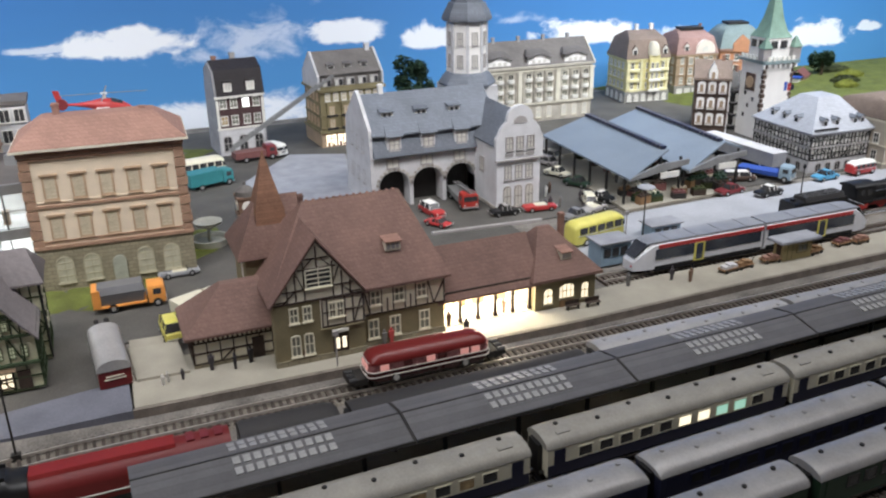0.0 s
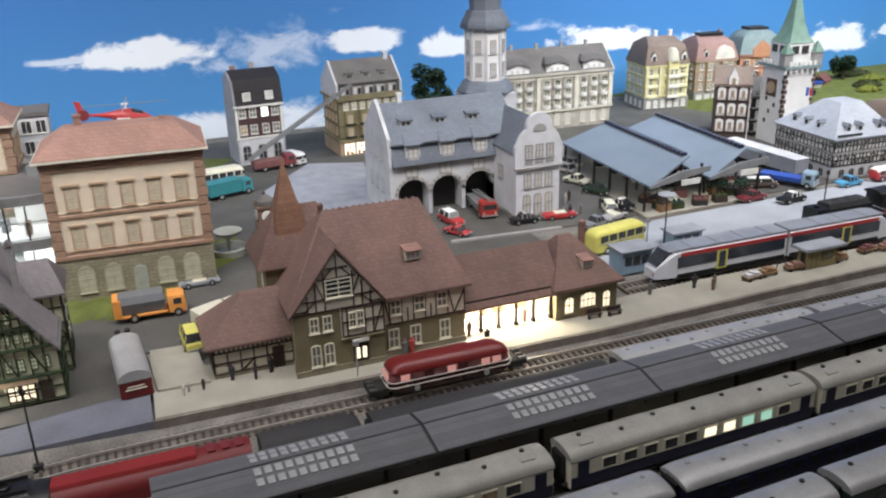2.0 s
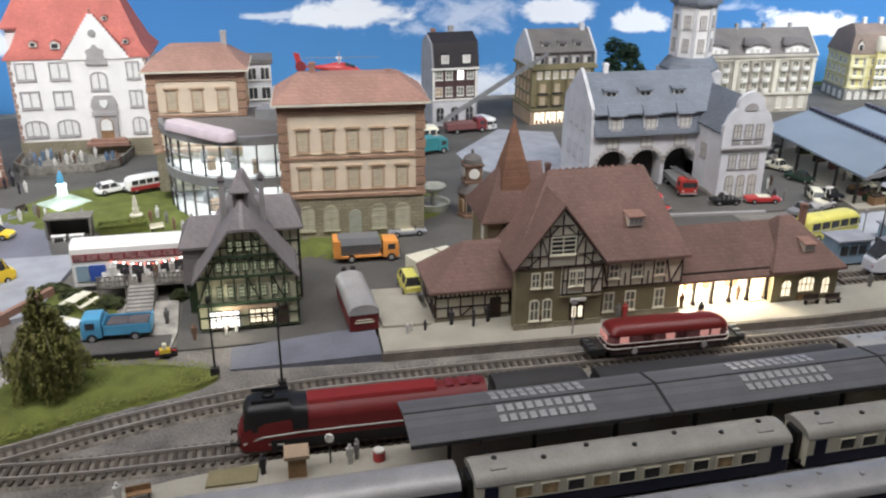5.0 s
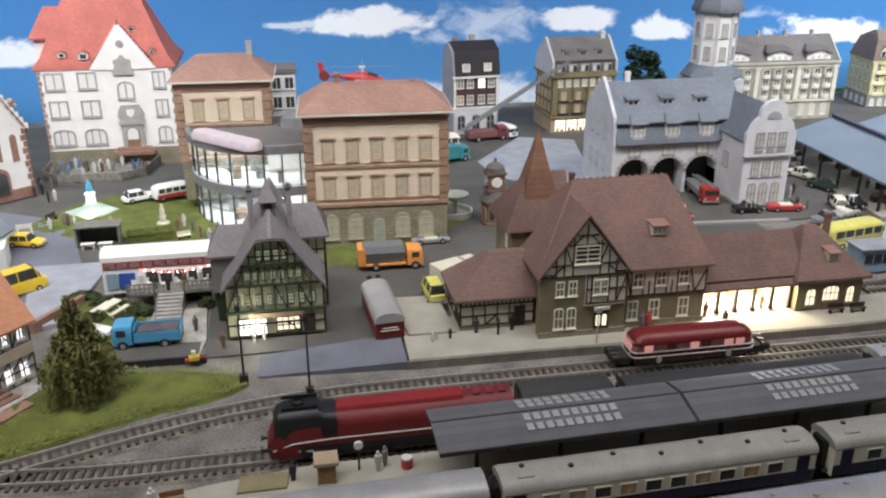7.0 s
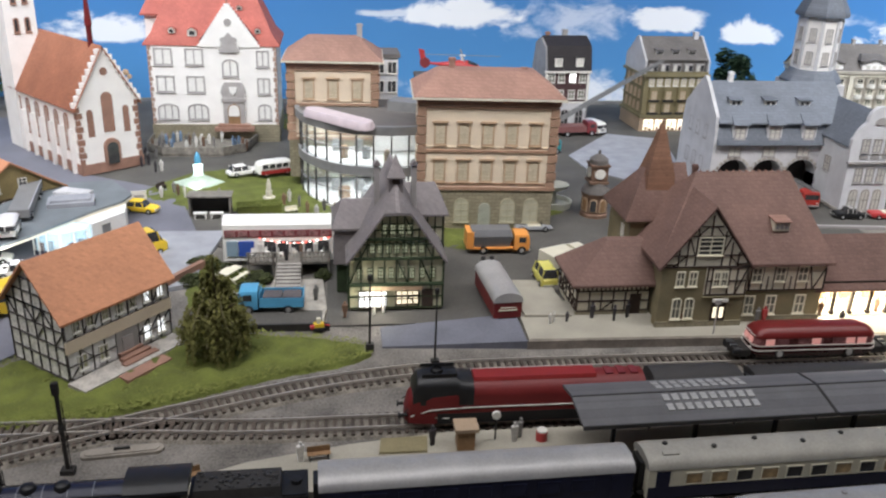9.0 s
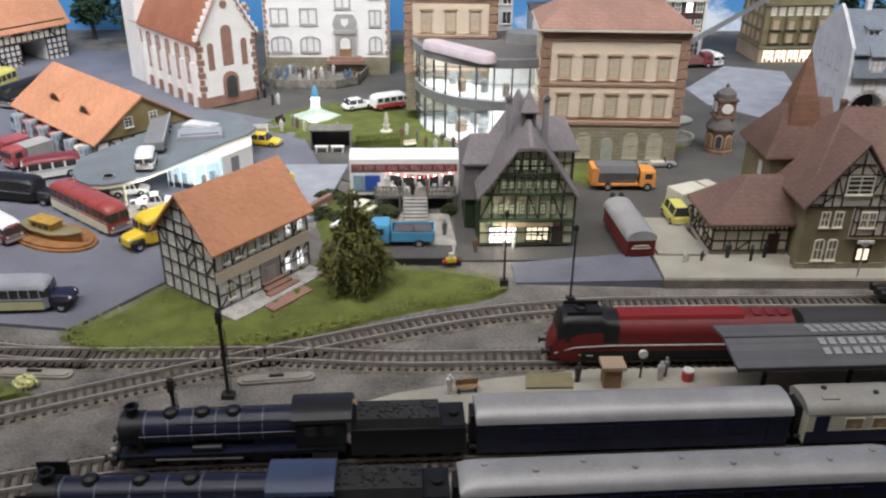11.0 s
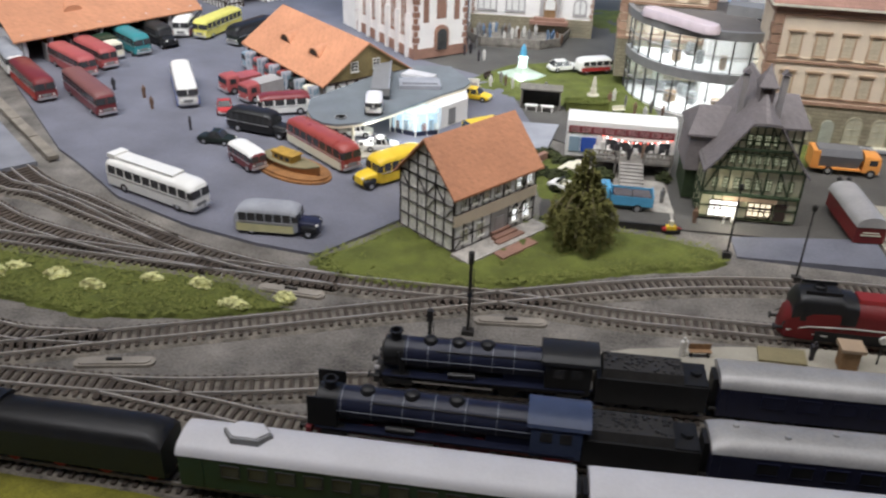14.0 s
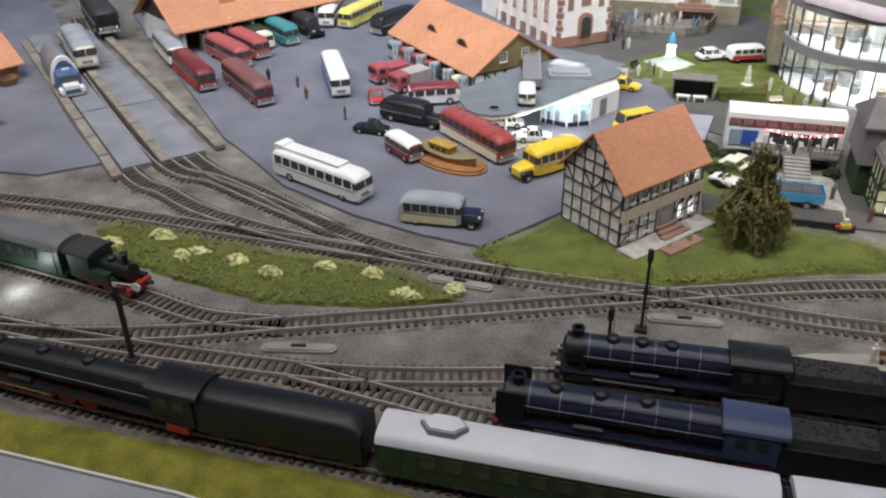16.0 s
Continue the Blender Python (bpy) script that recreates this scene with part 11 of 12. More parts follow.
def bush(x, y, z, w, d, h, material, label, seed=1, kind="", category="bush", name="bush"):
    rng = random.Random(seed)
    mb = MB()
    n = max(60, int(w * d * 4.0e5))
    for k in range(min(n, 900)):
        a, q = rng.uniform(0, 6.283), rng.uniform(0, 1) ** 0.5
        px, py = q * w / 2 * math.cos(a), q * d / 2 * math.sin(a)
        zz = h * (1 - q * q * 0.7) * rng.uniform(0.25, 1.0)
        leaf_card(mb, (px, py, zz), 0.0032, rng)
    mb.lathe([(0.46, 0), (0.42, 0.5), (0.2, 0.85), (0, 0.9)], 0, 0, 9)
    m = len(mb.v) - 36
    mb.v[m:] = [(px * w * 0.95, py * d * 0.95, zz * h * 0.9) for px, py, zz in mb.v[m:]]
    return plain(name, mb, material, label, category, "", kind, pose(x, y, z))


willow(-0.303, 0.003, 0.006, 0.099, 0.058)
broad_tree(0.645, 0.955, 0.0, 0.150, 0.095, "leaf2", "dark green broad-leaved tree behind the fire station", 3, 3200)
broad_tree(1.83, 1.0, 0.004, 0.076, 0.090, "leaf2", "dark tree on the rise behind the guild hall", 4, 1800)
for k, (x, y, hh) in enumerate(((-0.80, 1.03, 0.11), (-0.90, 1.06, 0.10), (-0.70, 1.05, 0.10), (-1.18, 0.98, 0.11), (-1.32, 0.95, 0.12))):
    broad_tree(x, y, 0.0, hh, 0.11, "leaf2", "dark green tree behind the timbered gatehouse", 70 + k, 1500)
for k, (x, y, w) in enumerate(((1.763, 0.85, 0.07), (1.81, 0.90, 0.09), (1.88, 0.95, 0.09), (1.90, 1.03, 0.12))):
    bush(x, y, 0.006, w, 0.05, 0.022, "moss" if k % 2 else "clump2", "low dark bush on the green hill" if k % 2 else "yellow-green bush on the hill", k)
for k, (x, y, w, d, h) in enumerate(((-0.346, 0.224, 0.040, 0.022, 0.012), (-0.277, 0.176, 0.030, 0.020, 0.013), (-0.321, 0.130, 0.036, 0.022, 0.012), (-0.318, 0.205, 0.04, 0.02, 0.010), (-0.33, 0.165, 0.03, 0.03, 0.009), (-0.29, 0.155, 0.024, 0.02, 0.009), (-0.352, 0.175, 0.03, 0.03, 0.010), (-0.205, 0.180, 0.02, 0.014, 0.012))):
    bush(x, y, 0.002, w, d, h, "moss", "dark green bush by the garden of the bus restaurant", 30 + k)
mound("garden_grass", [(-0.375, 0.215), (-0.345, 0.105), (-0.28, 0.10), (-0.265, 0.15), (-0.275, 0.205), (-0.33, 0.24)], 0.004, "grass", "dark grass of the restaurant garden", 0.008, seed=15)
rng = random.Random(5)
FLOWERS = [(-0.91, -0.154), (-0.867, -0.131), (-0.828, -0.161), (-0.775, -0.153), (-0.734, -0.166), (-0.687, -0.144), (-0.64, -0.148), (-0.561, -0.152), (-0.817, -0.147), (-0.60, -0.170)]
for k, (x, y) in enumerate(FLOWERS):
    bush(x, y, 0.003, rng.uniform(0.016, 0.030), rng.uniform(0.008, 0.016), rng.uniform(0.008, 0.013), "clump", "pale yellow flower clump in the grass", 60 + k, category="flowers", name="flower_clump")
# tufts of grass standing up from the banks
for name, poly, seed, n, material in (("grass_tufts", GRASS_A, 41, 9000, "grasstuft"), ("grass_tufts", GRASS_B, 42, 6500, "grasstuft")):
    r2, mb = random.Random(seed), MB()
    xs, ys = [p[0] for p in poly], [p[1] for p in poly]
    while len(mb.v) < n * 4:
        x, y = r2.uniform(min(xs), max(xs)), r2.uniform(min(ys), max(ys))
        c = False
        for i in range(len(poly)):
            (x1, y1), (x2, y2) = poly[i], poly[i - 1]
            if (y1 > y) != (y2 > y) and x < (x2 - x1) * (y - y1) / (y2 - y1) + x1:
                c = not c
        if c:
            q = Vector((r2.gauss(0, 0.0020), r2.gauss(0, 0.0020), 0.0010 * r2.uniform(0.4, 1.4)))
            side = Vector((-q.y, q.x, 0)).normalized() * 0.0007
            base = Vector((x, y, 0.0056))
            mb.add([base - side, base + side, base + q + side * 0.4, base + q - side * 0.4], [(0, 1, 2, 3)])
    plain(name, mb, material, "short uneven tufts of green grass", "grass", "", "stuff")


# ---- figurines ----
FIG = {}


def figurine(x, y, z, coat="flesh", turn=0, label="small standing model figure in dark clothes", h=0.0185):
    if coat not in FIG:
        mb = MB()
        mb.loft([[(sx * 0.0021 * q + 0.0, yy * 0.0014 * q, zz) for sx, yy in ((-1, -1), (1, -1), (1, 1), (-1, 1))] for zz, q in ((0, 0.9), (0.0085, 1.05), (0.010, 1.2), (0.0165, 1.35), (0.0175, 0.6))])
        mb.box(-0.0034, -0.0024, -0.0008, 0.0008, 0.0085, 0.0165).box(0.0024, 0.0034, -0.0008, 0.0008, 0.0085, 0.0165)
        mb.ball((0, 0, 0.0192), 0.0017, 8, 1.15)
        FIG[coat] = mb.mesh("figurine")
        FIG[coat].materials.append(MAT[coat])
    s = h / 0.021
    return plain("figurine", FIG[coat], coat, label, "figurine", "figurines of the layout", "", pose(x, y, z, 0, 0, turn) @ Matrix.Diagonal((s, s, s, 1)))


def crowd(spots, z, coats, label):
    for k, (x, y) in enumerate(spots):
        figurine(x, y, z, coats[k % len(coats)], 37 * k, label)


P = 0.010
crowd([(0.343, 0.015), (0.169, 0.024), (0.101, 0.040), (0.571, 0.048), (0.63, 0.042), (0.647, 0.028), (0.655, 0.036)], P, ("cloth_dark", "cloth_brown", "cloth_dark", "cloth_grey"), "dark model passenger standing on the platform")
figurine(0.254, 0.026, P, "cloth_grey", 20, "grey model passenger before the station wall")
figurine(0.262, 0.027, P, "red", 0, "red dressed model passenger by the station windows")
for k, (x, y) in enumerate(((0.031, 0.036), (0.036, 0.041), (0.050, 0.040))):
    figurine(x, y, P, "cloth_white" if k < 2 else "cloth_dark", 70 * k, "small pale model figure on the loading platform", 0.012)
sheet("loading_slab", [(0.008, 0.052), (0.058, 0.050), (0.054, 0.120), (0.004, 0.124)], 0.0128, "platform", "pale raised concrete loading slab beside the annex", 0.006)
crowd([(0.079, 0.047), (0.118, 0.047)], P, ("cloth_dark",), "dark model worker beside the station annex")
crowd([(0.332, 0.038), (0.350, 0.058), (0.372, 0.05), (0.402, 0.044), (0.418, 0.062)], P + 0.0006, ("cloth_brown", "cloth_white", "cloth_grey"), "model traveller inside the lit waiting hall")
crowd([(-0.500, 0.678), (-0.510, 0.668), (-0.494, 0.662), (-0.505, 0.648), (-0.488, 0.640), (-0.515, 0.655), (-0.482, 0.672), (-0.497, 0.630), (-0.470, 0.600), (-0.462, 0.607)], 0.002, ("cloth_dark", "cloth_white", "cloth_grey", "cloth_dark"), "model churchgoer standing before the church")
r3 = random.Random(8)
crowd([(-0.42 + r3.uniform(-0.078, 0.082), 0.69 + r3.uniform(0.005, 0.075)) for k in range(32)], 0.008, ("cloth_white", "cloth_blue", "cloth_grey", "cloth_brown", "cloth_grey"), "model guest on the town hall terrace")
crowd([(-0.438, 0.470), (-0.424, 0.492), (-0.416, 0.480), (-0.405, 0.470), (-0.355, 0.46), (-0.262, 0.436), (-0.255, 0.452), (-0.240, 0.425), (-0.228, 0.400), (-0.215, 0.385), (-0.205, 0.410), (-0.190, 0.395)], 0.003, ("cloth_white", "cloth_grey", "cloth_brown"), "model visitor walking in the town park")
crowd([(-0.88, 0.27), (-0.965, 0.33), (-0.91, 0.31), (-0.80, 0.21), (-0.775, 0.345)], 0.0035, ("cloth_brown", "cloth_dark"), "model driver standing in the bus yard")
crowd([(-0.181, 0.075), (-0.212, 0.118), (-0.150, 0.080), (-0.140, 0.084)], 0.004, ("cloth_brown", "cloth_grey", "cloth_white", "cloth_white"), "model guest standing before the timbered inn")
crowd([(0.64, 0.36), (0.655, 0.355), (0.66, 0.41), (0.675, 0.425), (0.70, 0.37), (0.80, 0.42), (0.87, 0.40), (0.95, 0.37), (1.02, 0.355)], 0.003, ("cloth_dark", "cloth_grey", "cloth_white", "cloth_brown"), "model shopper walking by the market hall")


# ---- restaurant bus with its garden deck ----
def restaurant_bus():
    t = thing("double_decker_bus", pose(-0.322, 0.222, 0.004), "white double-decker bus turned restaurant with red window band", "bus")
    L, W, H = 0.130, 0.030, 0.055
    prof = lambda q: [(0.0, 0.004), (W, 0.004), (W, H - 0.006), (W - 0.004, H - 0.001), (W / 2, H), (0.004, H - 0.001), (0.0, H - 0.006)]
    body = part("body", MB().loft([[(x, y, z) for y, z in prof(0)] for x in (0, L)]), "wpaint", t)
    part("upper_window_band", MB().box(0.002, L - 0.002, -0.0008, 0.001, 0.034, 0.043), "darkred_p", body, "dark red upper window band")
    for k in range(9):
        part("pane", MB().box(0.004 + k * 0.0138, 0.015 + k * 0.0138, -0.0014, 0.0, 0.0355, 0.0420), "restpane", body)
    for k in range(5):
        part("pane", MB().box(0.048 + k * 0.0158, 0.061 + k * 0.0158, -0.0012, 0.0008, 0.014, 0.029), "pane", body)
    part("blue_panel", MB().box(0.018, 0.036, -0.0014, 0.0004, 0.010, 0.029), "blue", body, "bright blue advertising panel")
    part("light_band", MB().box(0.004, 0.017, -0.0012, 0.0004, 0.010, 0.029), "cyan2", body)
    for x in (0.024, 0.102):
        road_wheel(t, x, 0.003, 0.0062)
    bulbs = part("light_cord", MB().beam((0.044, -0.004, 0.0345), (0.082, -0.006, 0.0285), 0.0005, 0.0005).beam((0.082, -0.006, 0.0285), (0.124, -0.004, 0.034), 0.0005, 0.0005), "iron", t, "cord with small lit bulbs")
    for k in range(19):
        u = k / 18
        part("bulb", MB().ball((0.044 + 0.08 * u, -0.0055, 0.0345 - 0.006 * math.sin(math.pi * u)), 0.0009, 6), "tail" if k % 2 else "bulbred", bulbs)
    # deck with rails, stair, chairs and tables
    d = thing("garden_deck", pose(-0.292, 0.182, 0.0), "grey wooden terrace deck on posts before the bus", "terrace")
    part("deck_floor", MB().box(0.0, 0.096, 0.008, 0.040, 0.0165, 0.019), "deckwood", d)
    for x in (0.002, 0.030, 0.062, 0.094):
        part("post", MB().box(x - 0.001, x + 0.001, 0.008, 0.010, 0, 0.031), "deckwood", d)
    for x0, x1 in ((0.0, 0.034), (0.063, 0.096)):
        for z in (0.024, 0.030):
            part("rail", MB().box(x0, x1, 0.008, 0.0092, z, z + 0.0013), "deckwood", d)
        for k in range(8):
            x = x0 + (x1 - x0) * k / 7
            part("baluster", MB().box(x - 0.0004, x + 0.0004, 0.0083, 0.0090, 0.019, 0.030), "deckwood", d)
    st = part("stair", MB().add([(x, y, z) for x in (0.0335, 0.0350) for y, z in ((-0.040, 0.004), (-0.040, 0.0055), (0.008, 0.019), (0.008, 0.016))], [(0, 1, 2, 3), (7, 6, 5, 4), (0, 4, 5, 1), (1, 5, 6, 2), (2, 6, 7, 3), (3, 7, 4, 0)]), "deckwood", d)
    for k in range(8):
        y = -0.040 + k * 0.006
        part("step", MB().box(0.035, 0.062, y, y + 0.0062, 0.003, 0.0052 + 0.0019 * k), "stepstone", st, "grey stone step")
    part("trestle", MB().box(0.002, 0.094, 0.022, 0.024, 0.010, 0.0165), "deckwood", d)
    for k in range(6):
        x = -0.286 + 0.016 * k
        c = thing("garden_chair", pose(x, 0.206 + 0.004 * (k % 2), 0.019, 0, 0, 50 * k), "white garden chair on the bus terrace", "chair", "chairs of the bus terrace")
        part("seat", MB().box(-0.0025, 0.0025, -0.0025, 0.0025, 0.0045, 0.0053), "wpaint", c)
        part("backrest", MB().box(-0.0025, 0.0025, 0.0020, 0.0025, 0.0053, 0.0105), "wpaint", c)
        for a in (-1, 1):
            for b in (-1, 1):
                part("leg", MB().box(a * 0.0022 - 0.0003, a * 0.0022 + 0.0003, b * 0.0022 - 0.0003, b * 0.0022 + 0.0003, 0, 0.0045), "wpaint", c)
    crowd([(-0.278, 0.212), (-0.262, 0.205), (-0.230, 0.206), (-0.214, 0.212), (-0.247, 0.196)], 0.019, ("cloth_white", "cloth_dark", "cloth_brown"), "model guest on the bus restaurant terrace")
    # picnic table on the grass
    p = thing("picnic_table", pose(-0.309, 0.176, 0.005, 0, 0, 60) @ Matrix.Diagonal((1.3, 1.3, 1.2, 1)), "pale cream picnic table with two benches", "table")
    part("tabletop", MB().box(-0.011, 0.011, -0.0045, 0.0045, 0.0085, 0.0096), "creamp", p)
    for s in (-1, 1):
        part("bench", MB().box(-0.011, 0.011, s * 0.0098 - 0.002, s * 0.0098 + 0.002, 0.0048, 0.0057), "creamp", p)
        part("leg", MB().beam((s * 0.007, -0.010, 0), (s * 0.007, 0.002, 0.0085), 0.0009, 0.0009).beam((s * 0.007, 0.010, 0), (s * 0.007, -0.002, 0.0085), 0.0009, 0.0009), "creamp", p)


restaurant_bus()
sheet("court_pavement", [(-0.275, 0.060), (-0.205, 0.064), (-0.200, 0.098), (-0.205, 0.175), (-0.262, 0.175), (-0.268, 0.10)], 0.0036, "gravelpath", "pale gravel court beside the blue truck")
sheet("court_road", [(-0.345, 0.056), (-0.205, 0.058), (-0.205, 0.092), (-0.268, 0.096), (-0.345, 0.10)], 0.0040, "street", "grey street strip before the blue truck")
plain("kerb_wall", MB().beam((-0.325, 0.055, 0.003), (-0.197, 0.054, 0.003), 0.003, 0.010), "iron", "low dark retaining edge along the grass bank", "kerb", kind="structure")
sheet("slip_road", [(-0.43, 0.33), (-0.405, 0.20), (-0.375, 0.155), (-0.352, 0.165), (-0.345, 0.235), (-0.332, 0.33)], 0.0055, "slab", "pale grey sloping street beside the fuel station")
plain("low_wall", MB().beam((-0.385, 0.150, 0.006), (-0.345, 0.215, 0.006), 0.006, 0.014), "redstone", "low red-brown garden wall", "wall")
DG = thing("toy_digger", pose(-0.207, 0.049, 0.004, 0, 0, 10), "small yellow and red garden digger", "digger")
part("body", MB().box(-0.006, 0.004, -0.003, 0.003, 0.003, 0.007), "ypaint", DG)
part("seat", MB().box(-0.003, 0.001, -0.002, 0.002, 0.007, 0.0125), "creamp", DG)
part("boom", MB().beam((0.004, 0, 0.005), (0.010, 0, 0.003), 0.0012, 0.0012).box(-0.010, -0.006, -0.0025, 0.0025, 0.002, 0.0045), "red", DG)
part("track", MB().box(-0.006, 0.005, -0.004, 0.004, 0, 0.003), "rubber", DG)


# ---- posts, masts and signals ----
def lamp_post(x, y, z, h, label, head="shade", group="lamp posts"):
    t = thing("lamp_post", pose(x, y, z), label, "lamp post", group)
    part("post", MB().lathe([(0.0022, 0), (0.0022, 0.004), (0.0011, 0.005), (0.0008, h)], 0, 0, 8), "iron", t)
    if head == "umbrella":
        part("shade", MB().lathe([(0.0125, 0), (0.0115, 0.0015), (0.004, 0.004), (0.0, 0.0045)], 0, 0, 14, h - 0.001), "slab", t, "round pale grey lamp shade")
    elif head == "shade":
        part("lamp_head", MB().lathe([(0.0015, 0), (0.0026, 0.002), (0.0020, 0.006), (0.0, 0.007)], 0, 0, 8, h), "iron", t)
    part("foot_box", MB().box(-0.004, 0.004, -0.003, 0.003, 0, 0.008), "iron", t)


lamp_post(-0.158, 0.001, 0.004, 0.075, "tall thin dark lamp post on the grass bank")
lamp_post(-0.097, -0.027, 0.0, 0.077, "tall thin dark lamp post beside the ramp")
lamp_post(0.683, 0.178, 0.003, 0.080, "grey street lamp with a round shade", "umbrella")
lamp_post(0.99, 0.205, 0.003, 0.060, "thin dark street lamp along the pale road")


def signal(x, y, h, label, arm=False):
    t = thing("railway_signal", pose(x, y, 0.0), label, "signal", "railway signals")
    part("mast", MB().box(-0.0013, 0.0013, -0.0013, 0.0013, 0, h), "iron", t)
    part("foot", MB().box(-0.005, 0.005, -0.004, 0.004, 0, 0.004), "iron", t)
    if arm:
        part("arm", MB().box(0.0, 0.020, -0.002, -0.0014, h - 0.006, h - 0.002, pose(0, 0, 0)), "wpaint", t)
        part("arm_stripe", MB().box(0.004, 0.016, -0.0024, -0.0019, h - 0.005, h - 0.003), "red", t)
        part("arm_disc", MB().cyl((0.021, -0.0022, h - 0.004), (0.021, -0.0012, h - 0.004), 0.0035), "wpaint", t)
        part("lamp", MB().box(-0.003, 0.0, -0.003, 0.001, h - 0.016, h - 0.011), "iron", t)
    else:
        hd = part("signal_head", MB().box(-0.0023, 0.0023, -0.003, 0.001, h - 0.010, h), "iron", t)
        part("lens", MB().cyl((0, -0.0036, h - 0.004), (0, -0.003, h - 0.004), 0.0011, n=8), "pane", hd)
        part("cross_box", MB().box(-0.002, 0.002, -0.0018, 0.0018, h * 0.47, h * 0.53), "iron", t)
    part("ladder", MB().box(0.0026, 0.0031, -0.0004, 0.0004, 0, h * 0.8).box(0.0013, 0.003, -0.0004, 0.0004, h * 0.3, h * 0.31).box(0.0013, 0.003, -0.0004, 0.0004, h * 0.6, h * 0.61), "iron", t)


signal(-0.395, -0.168, 0.080, "dark colour-light signal between the tracks")
signal(-0.419, -0.227, 0.060, "short dark signal mast by the engines")
signal(-0.79, -0.309, 0.080, "semaphore signal with a red and white arm", True)
for x, y, a in ((-0.36, -0.146, 6), (-0.665, -0.262, 12), (-0.635, -0.330, 4), (-0.560, -0.135, -4)):
    n = 20
    out = [(math.copysign(0.026, math.cos(b)) + 0.0055 * math.cos(b), 0.0058 * math.sin(b)) for b in [6.28319 * (i + 0.5) / n for i in range(n)]]
    t = thing("switch_motor", pose(x, y, 0.0, 0, 0, a), "oval grey-brown cover of a point motor beside the track", "switch motor", "point motors")
    part("cover", MB().prism(out, 0, 0.0028).prism([(p * 0.9, q * 0.75) for p, q in out], 0.0028, 0.004), "kerb2", t)
    part("lever", MB().box(-0.006, 0.006, -0.001, 0.001, 0.004, 0.006), "iron", t)


# ---- island platform ----
sheet("track_mat", [(-0.158, -0.176), (-0.120, -0.176), (-0.118, -0.156), (-0.156, -0.157)], 0.0115, "ochre", "worn olive mat on the island platform", 0.009, category="mat")
t = thing("ticket_box", pose(-0.089, -0.170, 0.0095), "small brown kiosk with a pale top on the platform", "kiosk")
part("body", MB().box(-0.007, 0.007, -0.006, 0.006, 0, 0.018), "wood", t)
part("roof", MB().box(-0.0095, 0.0095, -0.0085, 0.0085, 0.018, 0.021), "tan", t)
t = thing("platform_clock", pose(-0.063, -0.162, 0.0095), "thin post with a pale round clock", "clock")
part("post", MB().cyl((0, 0, 0), (0, 0, 0.020), 0.0008, n=8), "iron", t)
part("dial", MB().cyl((0, -0.0012, 0.023), (0, 0.0012, 0.023), 0.0036, n=14), "frame", t)
figurine(-0.048, -0.166, 0.0095, "cloth_white", 10, "pale model passenger on the island platform")
figurine(-0.042, -0.160, 0.0095, "cloth_grey", 60, "grey model passenger on the island platform")
figurine(-0.115, -0.166, 0.0095, "cloth_dark", 30, "dark model passenger on the island platform")
figurine(-0.219, -0.180, 0.0095, "cloth_white", 30, "pale model railwayman on the platform end")
t = thing("litter_bin", pose(-0.025, -0.165, 0.0095), "round red platform bin with a pale lid", "bin")
part("barrel", MB().cyl((0, 0, 0), (0, 0, 0.008), 0.0048, n=14), "red", t)
part("lid", MB().cyl((0, 0, 0.008), (0, 0, 0.0095), 0.0044, n=14), "frame", t)


def bench(x, y, z, a, label, material="wood"):
    t = thing("bench", pose(x, y, z, 0, 0, a), label, "bench", "benches of the layout")
    part("seat", MB().box(-0.009, 0.009, -0.0025, 0.0025, 0.0048, 0.0056), material, t)
    part("backrest", MB().box(-0.009, 0.009, 0.0022, 0.0028, 0.0056, 0.0105), material, t)
    for x in (-0.007, 0.007):
        part("leg", MB().box(x - 0.0006, x + 0.0006, -0.0022, 0.0022, 0, 0.0048), "iron", t)


bench(-0.205, -0.178, 0.0095, 8, "brown wooden bench on the island platform")
bench(-0.300, -0.198, 0.0095, 24, "brown wooden bench at the platform end")
bench(0.478, 0.020, P, 0, "dark wooden bench before the lit pavilion", "timber")
bench(0.503, 0.018, P, 0, "dark wooden bench before the lit pavilion", "timber")


# ---- station platform ----
def shelter(x, y):
    t = thing("platform_shelter", pose(x, y, P), "small tan platform hut with flat grey roof", "shelter")
    part("wall", MB().box(-0.024, 0.024, -0.008, 0.008, 0, 0.026), "hutwall", t, "tan boarded wall")
    part("doorway", MB().box(-0.0243, -0.0235, -0.005, 0.003, 0, 0.021), "timber", t)
    window(t, pose(0.008, -0.008, 0.010), 0.016, 0.011, frame="ochre", pane="paneg2", bars=(1, 0), border=0.001)
    for u in (-0.016, -0.008):
        part("batten", MB().box(u - 0.0004, u + 0.0004, -0.0085, -0.0078, 0, 0.026), "ochre", t)
    part("roof", MB().box(-0.033, 0.033, -0.015, 0.013, 0.026, 0.0285).box(-0.032, 0.032, -0.014, 0.012, 0.0285, 0.0293), "slab", t, "flat grey felt roof")


MAT["hutwall"] = mat("tan_hut_boards", (0.34, 0.28, 0.14), 0.8, 0.2, 60, 600, 0.3)
shelter(0.815, 0.038)


